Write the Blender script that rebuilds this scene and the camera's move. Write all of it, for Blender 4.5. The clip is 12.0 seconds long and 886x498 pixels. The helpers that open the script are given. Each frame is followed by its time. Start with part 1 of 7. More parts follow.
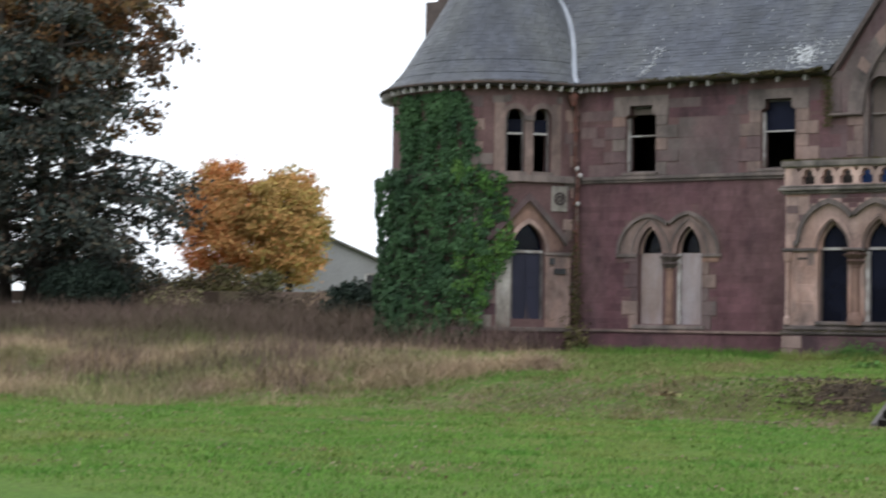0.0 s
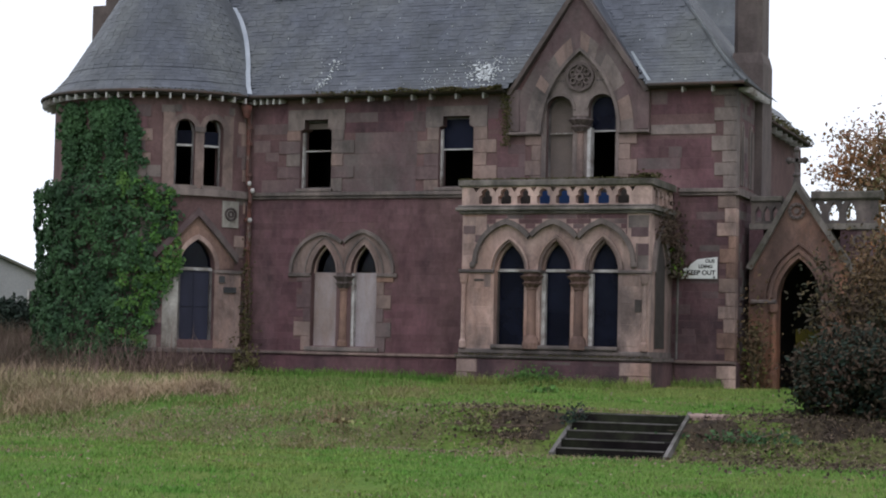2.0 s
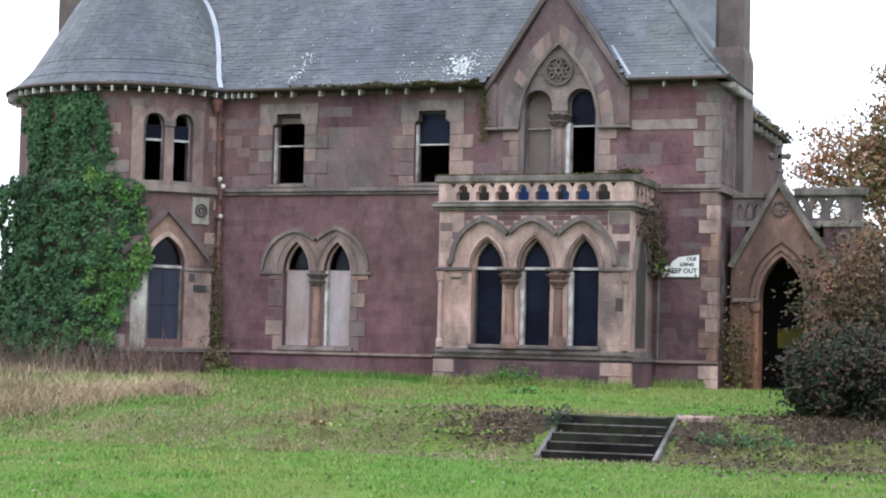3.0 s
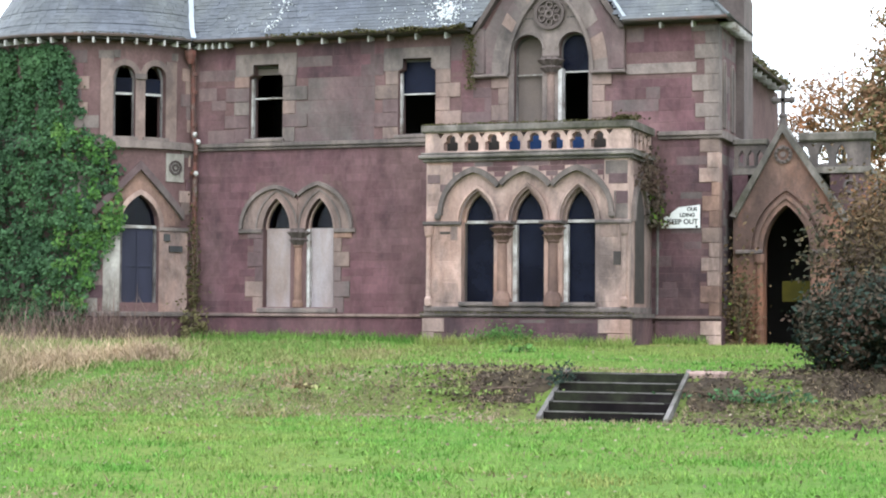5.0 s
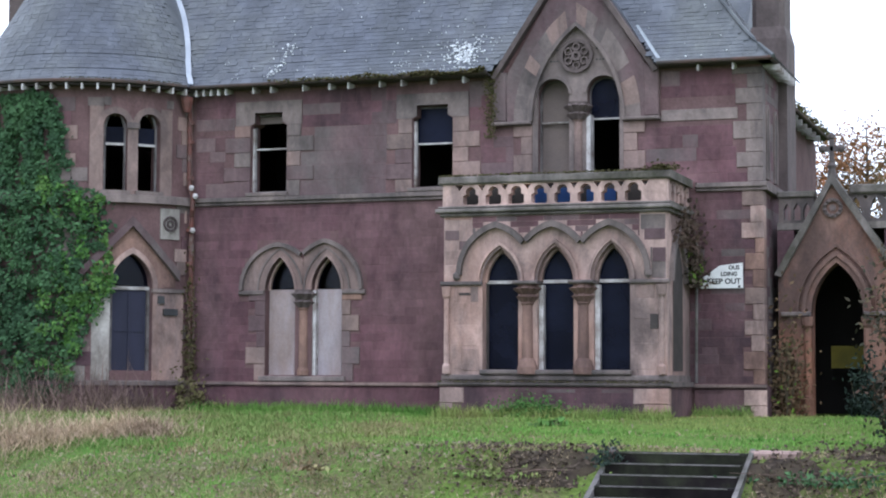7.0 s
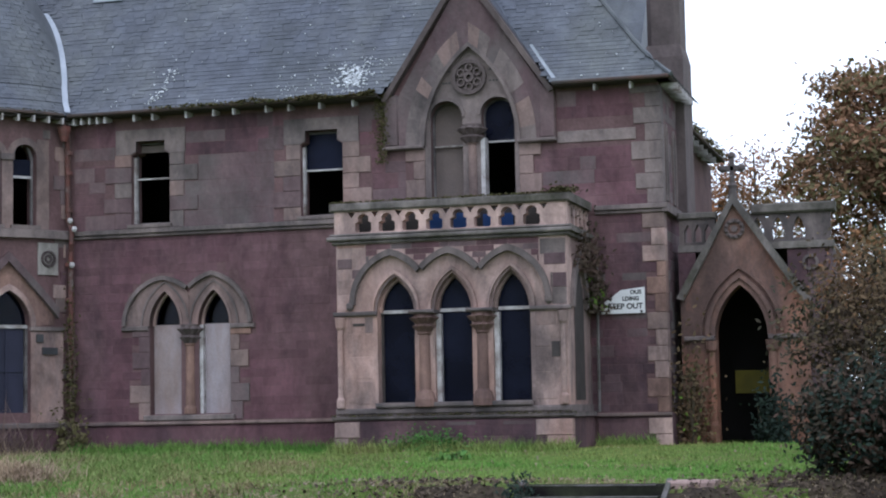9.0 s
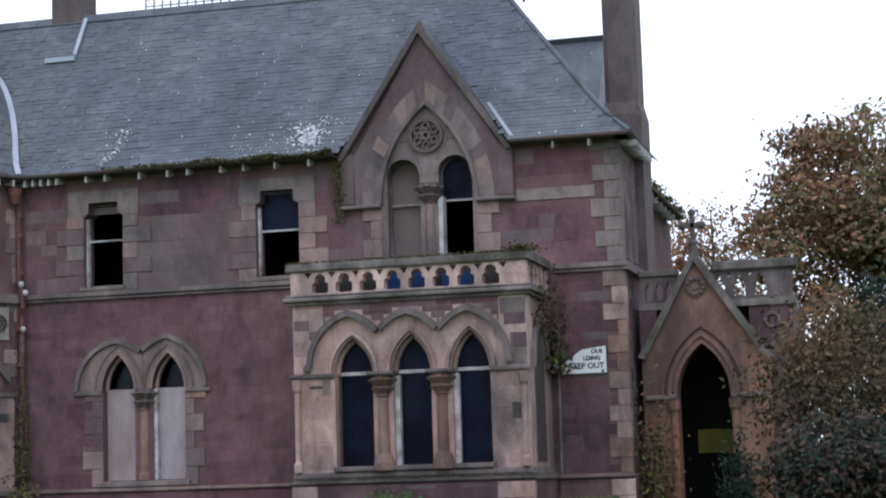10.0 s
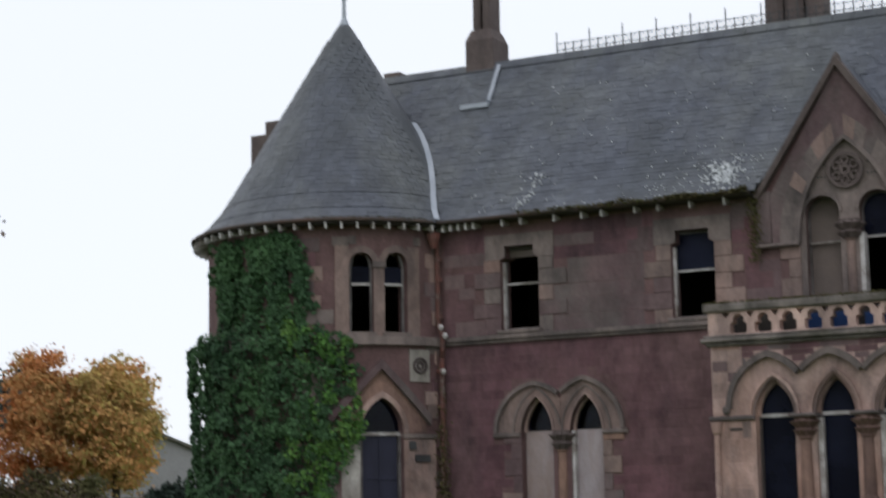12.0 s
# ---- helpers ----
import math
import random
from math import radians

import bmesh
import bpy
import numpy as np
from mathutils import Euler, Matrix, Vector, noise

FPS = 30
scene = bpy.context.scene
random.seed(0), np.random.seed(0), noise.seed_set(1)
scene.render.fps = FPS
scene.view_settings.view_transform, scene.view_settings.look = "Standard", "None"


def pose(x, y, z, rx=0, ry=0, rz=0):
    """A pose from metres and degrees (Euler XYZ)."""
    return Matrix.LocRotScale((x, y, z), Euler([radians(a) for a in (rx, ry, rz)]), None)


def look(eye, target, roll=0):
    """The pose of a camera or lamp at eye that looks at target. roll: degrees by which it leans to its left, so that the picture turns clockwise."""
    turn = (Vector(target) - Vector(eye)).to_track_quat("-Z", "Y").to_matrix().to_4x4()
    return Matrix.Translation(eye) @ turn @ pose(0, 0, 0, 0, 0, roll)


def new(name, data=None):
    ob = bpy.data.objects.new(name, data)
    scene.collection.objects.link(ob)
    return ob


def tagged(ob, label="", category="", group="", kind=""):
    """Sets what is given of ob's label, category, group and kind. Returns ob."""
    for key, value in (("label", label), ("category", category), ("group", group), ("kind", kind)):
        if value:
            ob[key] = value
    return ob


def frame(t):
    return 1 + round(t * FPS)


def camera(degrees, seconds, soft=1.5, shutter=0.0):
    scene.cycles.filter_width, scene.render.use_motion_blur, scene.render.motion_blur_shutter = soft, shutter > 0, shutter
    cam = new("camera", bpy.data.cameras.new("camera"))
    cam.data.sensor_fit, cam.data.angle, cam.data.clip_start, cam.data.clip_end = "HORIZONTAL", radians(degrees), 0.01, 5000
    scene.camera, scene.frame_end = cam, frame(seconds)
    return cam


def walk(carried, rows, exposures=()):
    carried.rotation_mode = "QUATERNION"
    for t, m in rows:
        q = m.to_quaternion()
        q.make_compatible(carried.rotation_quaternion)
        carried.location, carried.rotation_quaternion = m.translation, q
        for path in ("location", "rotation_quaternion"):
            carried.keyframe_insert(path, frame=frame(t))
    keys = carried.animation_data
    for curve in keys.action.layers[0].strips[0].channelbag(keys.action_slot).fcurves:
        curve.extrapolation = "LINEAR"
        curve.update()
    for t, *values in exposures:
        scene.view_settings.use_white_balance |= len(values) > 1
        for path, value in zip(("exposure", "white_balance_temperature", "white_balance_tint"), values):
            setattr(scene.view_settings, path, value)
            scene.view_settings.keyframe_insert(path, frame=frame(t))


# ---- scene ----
# Camera: carried by hand, walking slowly towards the house with a long lens.
cam = camera(27.04, 12.0, soft=2.0, shutter=0.3)
ROWS = [
    (0.0, 15.134, -41.647, 1.552, 31.268, 2.318, -0.905),
    (0.5, 14.973, -41.498, 1.567, 26.617, 3.25, -0.693),
    (1.0, 14.739, -40.919, 1.611, 24.097, 2.901, -0.97),
    (1.5, 14.622, -40.465, 1.624, 21.887, 1.959, -1.099),
    (2.0, 14.415, -40.109, 1.633, 21.121, 3.073, -1.282),
    (2.5, 14.123, -39.965, 1.62, 22.448, 2.726, -1.798),
    (3.0, 13.821, -39.374, 1.641, 19.966, 3.063, -1.296),
    (5.0, 12.99, -37.555, 1.466, 19.391, 2.051, -0.361),
    (5.5, 12.598, -36.569, 1.505, 19.75, 1.846, -0.382),
    (6.0, 12.154, -35.652, 1.562, 20.001, 3.164, -0.449),
    (6.5, 11.804, -35.056, 1.631, 19.847, 3.705, -0.409),
    (7.0, 11.565, -34.649, 1.587, 19.369, 3.986, -0.247),
    (9.0, 10.99, -33.507, 1.548, 15.836, 5.066, 1.132),
    (9.5, 10.875, -33.316, 1.542, 14.932, 5.266, 1.544),
    (10.0, 10.845, -33.066, 1.589, 14.553, 6.909, 1.777),
    (10.5, 10.518, -32.916, 1.585, 16.994, 7.881, 1.717),
    (11.0, 10.554, -32.899, 1.577, 21.439, 6.985, 1.492),
    (11.5, 10.737, -33.006, 1.579, 24.404, 6.137, 1.381),
    (12.0, 10.608, -32.901, 1.572, 27.163, 8.56, 1.015),
]
EXPOSE = [(0.0, -0.03, 6430, 11.5), (1.5, -0.30, 6330, 13), (2.6, -0.17, 6180, 13.5), (3.0, 0.72, 6050, 11.5), (4.8, 1.10, 6250, 7), (6.0, 1.20, 5740, 8.5), (6.6, 1.05, 5700, 11), (7.0, 0.50, 5700, 13), (7.3, 0.06, 5850, 12.5),
          (8.8, 0.05, 5670, 13.5), (10.5, -0.03, 5730, 13), (11.5, -0.35, 5950, 13), (12.0, -0.53, 6420, 11.5)]
walk(cam, [(t, pose(x, y, z, 90 + pitch, roll, yaw)) for t, x, y, z, yaw, pitch, roll in ROWS], EXPOSE)

# ---- daylight: a white overcast sky ----
world = bpy.data.worlds.new("sky")
scene.world = world
world.use_nodes = True
wn = world.node_tree.nodes
wl = world.node_tree.links
sky = wn.new("ShaderNodeTexSky")
sky.sky_type = "NISHITA"
sky.sun_disc = False
sky.sun_elevation = radians(38)
sky.sun_rotation = radians(200)
veil = wn.new("ShaderNodeMixRGB")
veil.inputs[0].default_value = 0.88
veil.inputs[2].default_value = (13.0, 13.6, 14.4, 1)
wl.new(sky.outputs[0], veil.inputs[1])
bg = wn["Background"]
bg.inputs[1].default_value = 0.113
wl.new(veil.outputs[0], bg.inputs[0])
sun = new("sun", bpy.data.lights.new("sun", "SUN"))
sun.data.energy, sun.data.angle, sun.data.color = 0.5, radians(25), (1.0, 0.95, 0.88)
sun.matrix_world = look((18, -45, 42), (0, 0, 0))


# ---- materials ----
def mat(name, base, second=None, rough=0.85, scale=3.0, vary=0.25, fine=40.0, bump=0.3, metal=0.0, stain=None, stain_at=0.62, streak=1.0, spec=0.3, blush=None, blush_at=0.5, weather=0.0):
    """Two-scale procedural surface: base and second colour by broad noise, grain by fine noise, each piece a shade of its own."""
    m = bpy.data.materials.new(name)
    m.use_nodes = True
    n, l = m.node_tree.nodes, m.node_tree.links
    b = n["Principled BSDF"]
    b.inputs["Roughness"].default_value = rough
    b.inputs["Metallic"].default_value = metal
    b.inputs["Specular IOR Level"].default_value = spec
    geo = n.new("ShaderNodeNewGeometry")
    info = n.new("ShaderNodeObjectInfo")
    mp = n.new("ShaderNodeMapping")
    mp.inputs["Scale"].default_value = (1, 1, 1 / streak)
    l.new(geo.outputs["Position"], mp.inputs[0])
    n1 = n.new("ShaderNodeTexNoise")
    n1.inputs["Scale"].default_value = scale
    n1.inputs["Detail"].default_value = 6
    l.new(mp.outputs[0], n1.inputs["Vector"])
    n2 = n.new("ShaderNodeTexNoise")
    n2.inputs["Scale"].default_value = fine
    n2.inputs["Detail"].default_value = 3
    l.new(geo.outputs["Position"], n2.inputs["Vector"])
    ramp = n.new("ShaderNodeMapRange")
    ramp.inputs["From Min"].default_value = 0.35
    ramp.inputs["From Max"].default_value = 0.65
    l.new(n1.outputs["Fac"], ramp.inputs["Value"])
    mix = n.new("ShaderNodeMixRGB")
    mix.inputs[1].default_value = (*base, 1)
    mix.inputs[2].default_value = (*(second or base), 1)
    l.new(ramp.outputs[0], mix.inputs[0])
    top = mix.outputs[0]
    if stain:
        n3 = n.new("ShaderNodeTexNoise")
        n3.inputs["Scale"].default_value = scale * 0.35
        n3.inputs["Detail"].default_value = 8
        n3.inputs["Roughness"].default_value = 0.7
        l.new(mp.outputs[0], n3.inputs["Vector"])
        r3 = n.new("ShaderNodeMapRange")
        r3.inputs["From Min"].default_value = stain_at - 0.12
        r3.inputs["From Max"].default_value = stain_at + 0.08
        l.new(n3.outputs["Fac"], r3.inputs["Value"])
        mx = n.new("ShaderNodeMixRGB")
        l.new(r3.outputs[0], mx.inputs[0])
        l.new(top, mx.inputs[1])
        mx.inputs[2].default_value = (*stain, 1)
        top = mx.outputs[0]
    if blush:
        n4 = n.new("ShaderNodeTexNoise")
        n4.inputs["Scale"].default_value = scale * 0.6
        n4.inputs["Detail"].default_value = 7
        n4.inputs["Roughness"].default_value = 0.62
        sh = n.new("ShaderNodeMapping")
        sh.inputs["Location"].default_value = (7.3, 2.1, 4.4)
        l.new(mp.outputs[0], sh.inputs[0])
        l.new(sh.outputs[0], n4.inputs["Vector"])
        r4 = n.new("ShaderNodeMapRange")
        r4.inputs["From Min"].default_value = blush_at - 0.07
        r4.inputs["From Max"].default_value = blush_at + 0.13
        l.new(n4.outputs["Fac"], r4.inputs["Value"])
        m4 = n.new("ShaderNodeMixRGB")
        l.new(r4.outputs[0], m4.inputs[0])
        l.new(top, m4.inputs[1])
        m4.inputs[2].default_value = (*blush, 1)
        top = m4.outputs[0]
    add = n.new("ShaderNodeMath")
    l.new(info.outputs["Random"], add.inputs[0])
    l.new(geo.outputs["Random Per Island"], add.inputs[1])
    fr = n.new("ShaderNodeMath")
    fr.operation = "FRACT"
    l.new(add.outputs[0], fr.inputs[0])
    val = n.new("ShaderNodeMapRange")
    val.inputs["To Min"].default_value = 1 - vary
    val.inputs["To Max"].default_value = 1 + vary
    l.new(fr.outputs[0], val.inputs["Value"])
    grain = n.new("ShaderNodeMapRange")
    grain.inputs["To Min"].default_value = 0.8
    grain.inputs["To Max"].default_value = 1.2
    l.new(n2.outputs["Fac"], grain.inputs["Value"])
    both = n.new("ShaderNodeMath")
    both.operation = "MULTIPLY"
    l.new(val.outputs[0], both.inputs[0])
    l.new(grain.outputs[0], both.inputs[1])
    strength = both.outputs[0]
    if weather:
        n5 = n.new("ShaderNodeTexNoise")
        n5.inputs["Scale"].default_value = 2.3
        n5.inputs["Detail"].default_value = 9
        n5.inputs["Roughness"].default_value = 0.66
        n5.inputs["Distortion"].default_value = 0.6
        m5 = n.new("ShaderNodeMapping")
        m5.inputs["Scale"].default_value = (1, 1, 0.5)
        m5.inputs["Location"].default_value = (3.7, 9.1, 1.3)
        l.new(geo.outputs["Position"], m5.inputs[0])
        l.new(m5.outputs[0], n5.inputs["Vector"])
        r5 = n.new("ShaderNodeMapRange")
        r5.inputs["From Min"].default_value = 0.33
        r5.inputs["From Max"].default_value = 0.67
        r5.inputs["To Min"].default_value = 1 - weather
        r5.inputs["To Max"].default_value = 1 + weather * 0.8
        l.new(n5.outputs["Fac"], r5.inputs["Value"])
        x5 = n.new("ShaderNodeMath")
        x5.operation = "MULTIPLY"
        l.new(strength, x5.inputs[0])
        l.new(r5.outputs[0], x5.inputs[1])
        strength = x5.outputs[0]
    hsv = n.new("ShaderNodeHueSaturation")
    l.new(top, hsv.inputs["Color"])
    l.new(strength, hsv.inputs["Value"])
    l.new(hsv.outputs[0], b.inputs["Base Color"])
    if bump:
        bp = n.new("ShaderNodeBump")
        bp.inputs["Strength"].default_value = bump
        bp.inputs["Distance"].default_value = 0.02
        l.new(n2.outputs["Fac"], bp.inputs["Height"])
        l.new(bp.outputs[0], b.inputs["Normal"])
    return m


RED = mat("red_sandstone", (0.118, 0.056, 0.066), (0.150, 0.077, 0.086), scale=0.9, vary=0.15, fine=10, bump=0.8, stain=(0.060, 0.037, 0.043), stain_at=0.54, streak=1.6, blush=(0.155, 0.092, 0.092), blush_at=0.55, weather=0.30)
GREYRED = mat("weathered_sandstone", (0.142, 0.094, 0.096), (0.172, 0.121, 0.119), scale=1.1, vary=0.08, fine=12, bump=0.7, stain=(0.094, 0.060, 0.065), stain_at=0.53, streak=1.5, blush=(0.125, 0.108, 0.102), blush_at=0.54, weather=0.22)
MORTAR = mat("wall_core", (0.118, 0.068, 0.068), (0.145, 0.088, 0.086), scale=2, vary=0.0, fine=16, bump=0.6, weather=0.25)
PALE = mat("pale_sandstone", (0.56, 0.40, 0.345), (0.42, 0.29, 0.255), scale=1.1, vary=0.18, fine=18, bump=0.5, stain=(0.14, 0.105, 0.098), stain_at=0.575, streak=2.4, blush=(0.36, 0.215, 0.17), blush_at=0.57, weather=0.36)
GREYSTONE = mat("grey_dressed_stone", (0.225, 0.178, 0.163), (0.18, 0.145, 0.135), scale=1.4, vary=0.12, fine=18, bump=0.4, stain=(0.085, 0.072, 0.070), stain_at=0.53, streak=2, weather=0.30)
WARM = mat("warm_sandstone", (0.315, 0.190, 0.145), (0.26, 0.165, 0.132), scale=1.2, vary=0.16, fine=18, bump=0.4, stain=(0.125, 0.078, 0.068), stain_at=0.54, streak=2, weather=0.34)
ORANGESTONE = mat("orange_sandstone", (0.39, 0.168, 0.098), (0.29, 0.142, 0.092), scale=1.0, vary=0.1, fine=18, bump=0.4, stain=(0.11, 0.07, 0.060), stain_at=0.54, streak=2, blush=(0.24, 0.145, 0.115), blush_at=0.57, weather=0.34)
PINK = mat("pinkish_sandstone", (0.27, 0.19, 0.165), (0.215, 0.155, 0.138), scale=1.4, vary=0.12, fine=18, bump=0.4, stain=(0.115, 0.088, 0.084), stain_at=0.54, streak=2, blush=(0.235, 0.155, 0.135), blush_at=0.56, weather=0.30)
COPING = mat("lichened_coping", (0.20, 0.172, 0.158), (0.125, 0.112, 0.104), scale=3, vary=0.1, fine=24, bump=0.5, stain=(0.07, 0.066, 0.048), stain_at=0.55, weather=0.40)
SLATE = mat("slate", (0.073, 0.081, 0.104), (0.096, 0.104, 0.122), rough=0.55, scale=0.55, vary=0.13, fine=16, bump=0.35, stain=(0.118, 0.124, 0.118), stain_at=0.55, streak=5, spec=0.4, blush=(0.060, 0.067, 0.078), blush_at=0.55, weather=0.25)
WHITEFLECK = mat("white_fleck", (0.6, 0.62, 0.64), (0.5, 0.52, 0.53), rough=0.8, vary=0.2)
LEAD = mat("lead_flashing", (0.42, 0.45, 0.50), (0.33, 0.36, 0.41), rough=0.5, scale=2, vary=0.08, metal=0.2)
WHITEWOOD = mat("peeling_white_paint", (0.56, 0.54, 0.54), (0.42, 0.40, 0.39), rough=0.6, scale=5, vary=0.1, stain=(0.16, 0.13, 0.11), stain_at=0.57)
GREYWOOD = mat("weathered_grey_frame", (0.13, 0.12, 0.12), (0.20, 0.185, 0.18), rough=0.7, scale=5, vary=0.1, stain=(0.06, 0.052, 0.05), stain_at=0.55)
BOARD = mat("pale_boarding", (0.40, 0.355, 0.375), (0.33, 0.29, 0.305), rough=0.7, scale=1.3, vary=0.06, stain=(0.26, 0.19, 0.165), stain_at=0.57, streak=3, weather=0.15)
DARKWOOD = mat("dark_timber", (0.045, 0.038, 0.036), (0.065, 0.055, 0.05), scale=4, vary=0.15)
BLUEDOOR = mat("faded_blue_grey_door", (0.026, 0.027, 0.052), (0.019, 0.020, 0.038), rough=0.6, scale=3, vary=0.08, streak=3)
GUTTER = mat("rusted_gutter", (0.055, 0.048, 0.045), (0.08, 0.055, 0.045), scale=3, vary=0.15, stain=(0.12, 0.062, 0.048), stain_at=0.66)
RUST = mat("red_rusted_iron", (0.16, 0.06, 0.048), (0.10, 0.058, 0.05), rough=0.7, scale=5, vary=0.12, stain=(0.3, 0.27, 0.24), stain_at=0.68)
IRON = mat("dark_iron", (0.04, 0.04, 0.043), (0.06, 0.06, 0.062), rough=0.6, vary=0.1)
# darkness of unlit rooms put into the colour
VOID = mat("near_black_unlit_interior", (0.03, 0.027, 0.027), (0.02, 0.018, 0.018), scale=1, vary=0.1)
BLIND = mat("dusty_lath_blind", (0.17, 0.135, 0.12), (0.14, 0.115, 0.105), scale=2, vary=0.05)
BLUE = mat("blue_tarpaulin", (0.02, 0.06, 0.20), (0.03, 0.08, 0.24), rough=0.6, scale=2, vary=0.1)
STEP = mat("near_black_step_stone", (0.010, 0.008, 0.009), (0.016, 0.013, 0.013), rough=0.95, scale=3, vary=0.2, stain=(0.03, 0.034, 0.02), stain_at=0.6, spec=0.1, weather=0.30)
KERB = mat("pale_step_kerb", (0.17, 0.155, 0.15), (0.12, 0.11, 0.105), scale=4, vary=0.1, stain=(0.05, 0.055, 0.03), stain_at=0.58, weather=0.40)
MOSS = mat("moss", (0.058, 0.060, 0.024), (0.082, 0.066, 0.034), rough=0.95, scale=6, vary=0.4, bump=0.0, spec=0.05)
IVY = mat("ivy_leaf", (0.030, 0.066, 0.033), (0.052, 0.110, 0.044), rough=0.7, scale=0.9, vary=0.45, bump=0.0, spec=0.15)
IVYYOUNG = mat("young_ivy_leaf", (0.050, 0.128, 0.027), (0.088, 0.165, 0.040), rough=0.7, scale=1.6, vary=0.4, bump=0.0, spec=0.15)
ROUGH = mat("rank_grass", (0.130, 0.22, 0.056), (0.20, 0.21, 0.082), rough=0.9, scale=0.9, vary=0.4, bump=0.0, stain=(0.27, 0.19, 0.12), stain_at=0.58, spec=0.05)
FERN = mat("bright_fern_leaf", (0.13, 0.20, 0.03), (0.09, 0.16, 0.026), rough=0.7, vary=0.35, bump=0.0, spec=0.1)
BARK = mat("bark", (0.045, 0.038, 0.033), (0.07, 0.06, 0.05), rough=0.95, scale=5, vary=0.15)
DARKLEAF = mat("dark_autumn_leaf", (0.075, 0.074, 0.052), (0.13, 0.092, 0.066), rough=0.8, scale=0.35, vary=0.4, bump=0.0, spec=0.1)
CEDAR = mat("cedar_needles", (0.045, 0.060, 0.052), (0.068, 0.074, 0.062), rough=0.85, scale=0.5, vary=0.4, bump=0.0, spec=0.1)
ORANGE = mat("orange_autumn_leaf", (0.72, 0.33, 0.14), (0.58, 0.38, 0.15), rough=0.85, scale=0.22, vary=0.12, bump=0.0, stain=(0.25, 0.245, 0.085), stain_at=0.58, spec=0.05)
ORANGERED = mat("deep_orange_leaf", (0.66, 0.25, 0.10), (0.50, 0.26, 0.11), rough=0.85, scale=0.3, vary=0.25, bump=0.0, spec=0.05)
MAPLEOLIVE = mat("yellowing_maple_leaf", (0.50, 0.37, 0.12), (0.33, 0.29, 0.10), rough=0.85, scale=0.3, vary=0.25, bump=0.0, spec=0.05)
LIMEWASH = mat("flaking_limewash", (0.46, 0.43, 0.40), (0.33, 0.31, 0.28), scale=2.2, vary=0.1, fine=18, bump=0.4, stain=(0.15, 0.13, 0.11), stain_at=0.54, streak=2.4, weather=0.3)
RUSSET = mat("russet_leaf", (0.22, 0.10, 0.05), (0.125, 0.098, 0.045), rough=0.8, scale=0.3, vary=0.4, bump=0.0, spec=0.05)
OLIVE = mat("olive_brown_leaf", (0.15, 0.125, 0.06), (0.105, 0.105, 0.05), rough=0.8, scale=0.3, vary=0.35, bump=0.0, spec=0.05)
BRONZE = mat("bronze_leaf", (0.27, 0.145, 0.085), (0.18, 0.125, 0.07), rough=0.8, scale=0.3, vary=0.35, bump=0.0, spec=0.05)
SHRUB = mat("dark_shrub_leaf", (0.032, 0.036, 0.022), (0.062, 0.040, 0.030), rough=0.8, scale=0.8, vary=0.45, bump=0.0, spec=0.1)
THORN = mat("thorn_leaf", (0.115, 0.072, 0.042), (0.075, 0.063, 0.034), rough=0.8, scale=0.9, vary=0.5, bump=0.0, spec=0.08)
HOLLY = mat("dark_evergreen_leaf", (0.014, 0.024, 0.018), (0.022, 0.035, 0.024), rough=0.7, vary=0.4, bump=0.0, spec=0.15)
GRASS = mat("grass_blades", (0.095, 0.225, 0.042), (0.155, 0.265, 0.058), rough=0.85, scale=0.7, vary=0.4, bump=0.0, stain=(0.24, 0.23, 0.085), stain_at=0.61, spec=0.08)
STRAW = mat("dead_grass", (0.46, 0.345, 0.23), (0.28, 0.20, 0.155), rough=0.9, scale=0.4, vary=0.4, bump=0.0, stain=(0.14, 0.17, 0.058), stain_at=0.54, spec=0.05)
BRAMBLE = mat("dead_bramble_stem", (0.165, 0.112, 0.098), (0.115, 0.09, 0.07), rough=0.95, scale=0.4, vary=0.4, bump=0.0, stain=(0.085, 0.09, 0.04), stain_at=0.62, spec=0.05)
LITTER = mat("dark_leaf_litter", (0.048, 0.037, 0.030), (0.105, 0.078, 0.058), rough=0.95, scale=3, vary=0.5, bump=0.0, spec=0.05)
FALLEN = mat("fallen_leaf", (0.11, 0.07, 0.042), (0.24, 0.20, 0.15), rough=0.85, scale=3, vary=0.5, bump=0.0, spec=0.1)
SIGN = mat("white_sign_board", (0.74, 0.74, 0.73), (0.66, 0.66, 0.65), rough=0.5, scale=3, vary=0.0)
INK = mat("black_lettering", (0.02, 0.02, 0.02), vary=0.0)
YELLOW = mat("faded_yellow_board", (0.13, 0.11, 0.016), (0.09, 0.08, 0.015), vary=0.05)
HARL = mat("grey_harling", (0.33, 0.33, 0.345), (0.29, 0.29, 0.30), scale=0.6, vary=0.05, fine=12)
TILE = mat("brown_roof_tile", (0.12, 0.115, 0.09), (0.09, 0.09, 0.075), scale=2, vary=0.15)
POTS = mat("chimney_stone", (0.108, 0.086, 0.082), (0.138, 0.108, 0.10), scale=1.2, vary=0.1, fine=12, bump=0.6, stain=(0.072, 0.055, 0.054), stain_at=0.56, streak=3, weather=0.25)


def glass_mat():
    m = bpy.data.materials.new("old_window_glass")
    m.use_nodes = True
    n, l = m.node_tree.nodes, m.node_tree.links
    b = n["Principled BSDF"]
    # blue base colour stands in for a bluish reflection
    b.inputs["Base Color"].default_value = (0.13, 0.19, 0.38, 1)
    b.inputs["Transmission Weight"].default_value = 1.0
    b.inputs["Roughness"].default_value = 0.06
    b.inputs["IOR"].default_value = 1.2
    return m


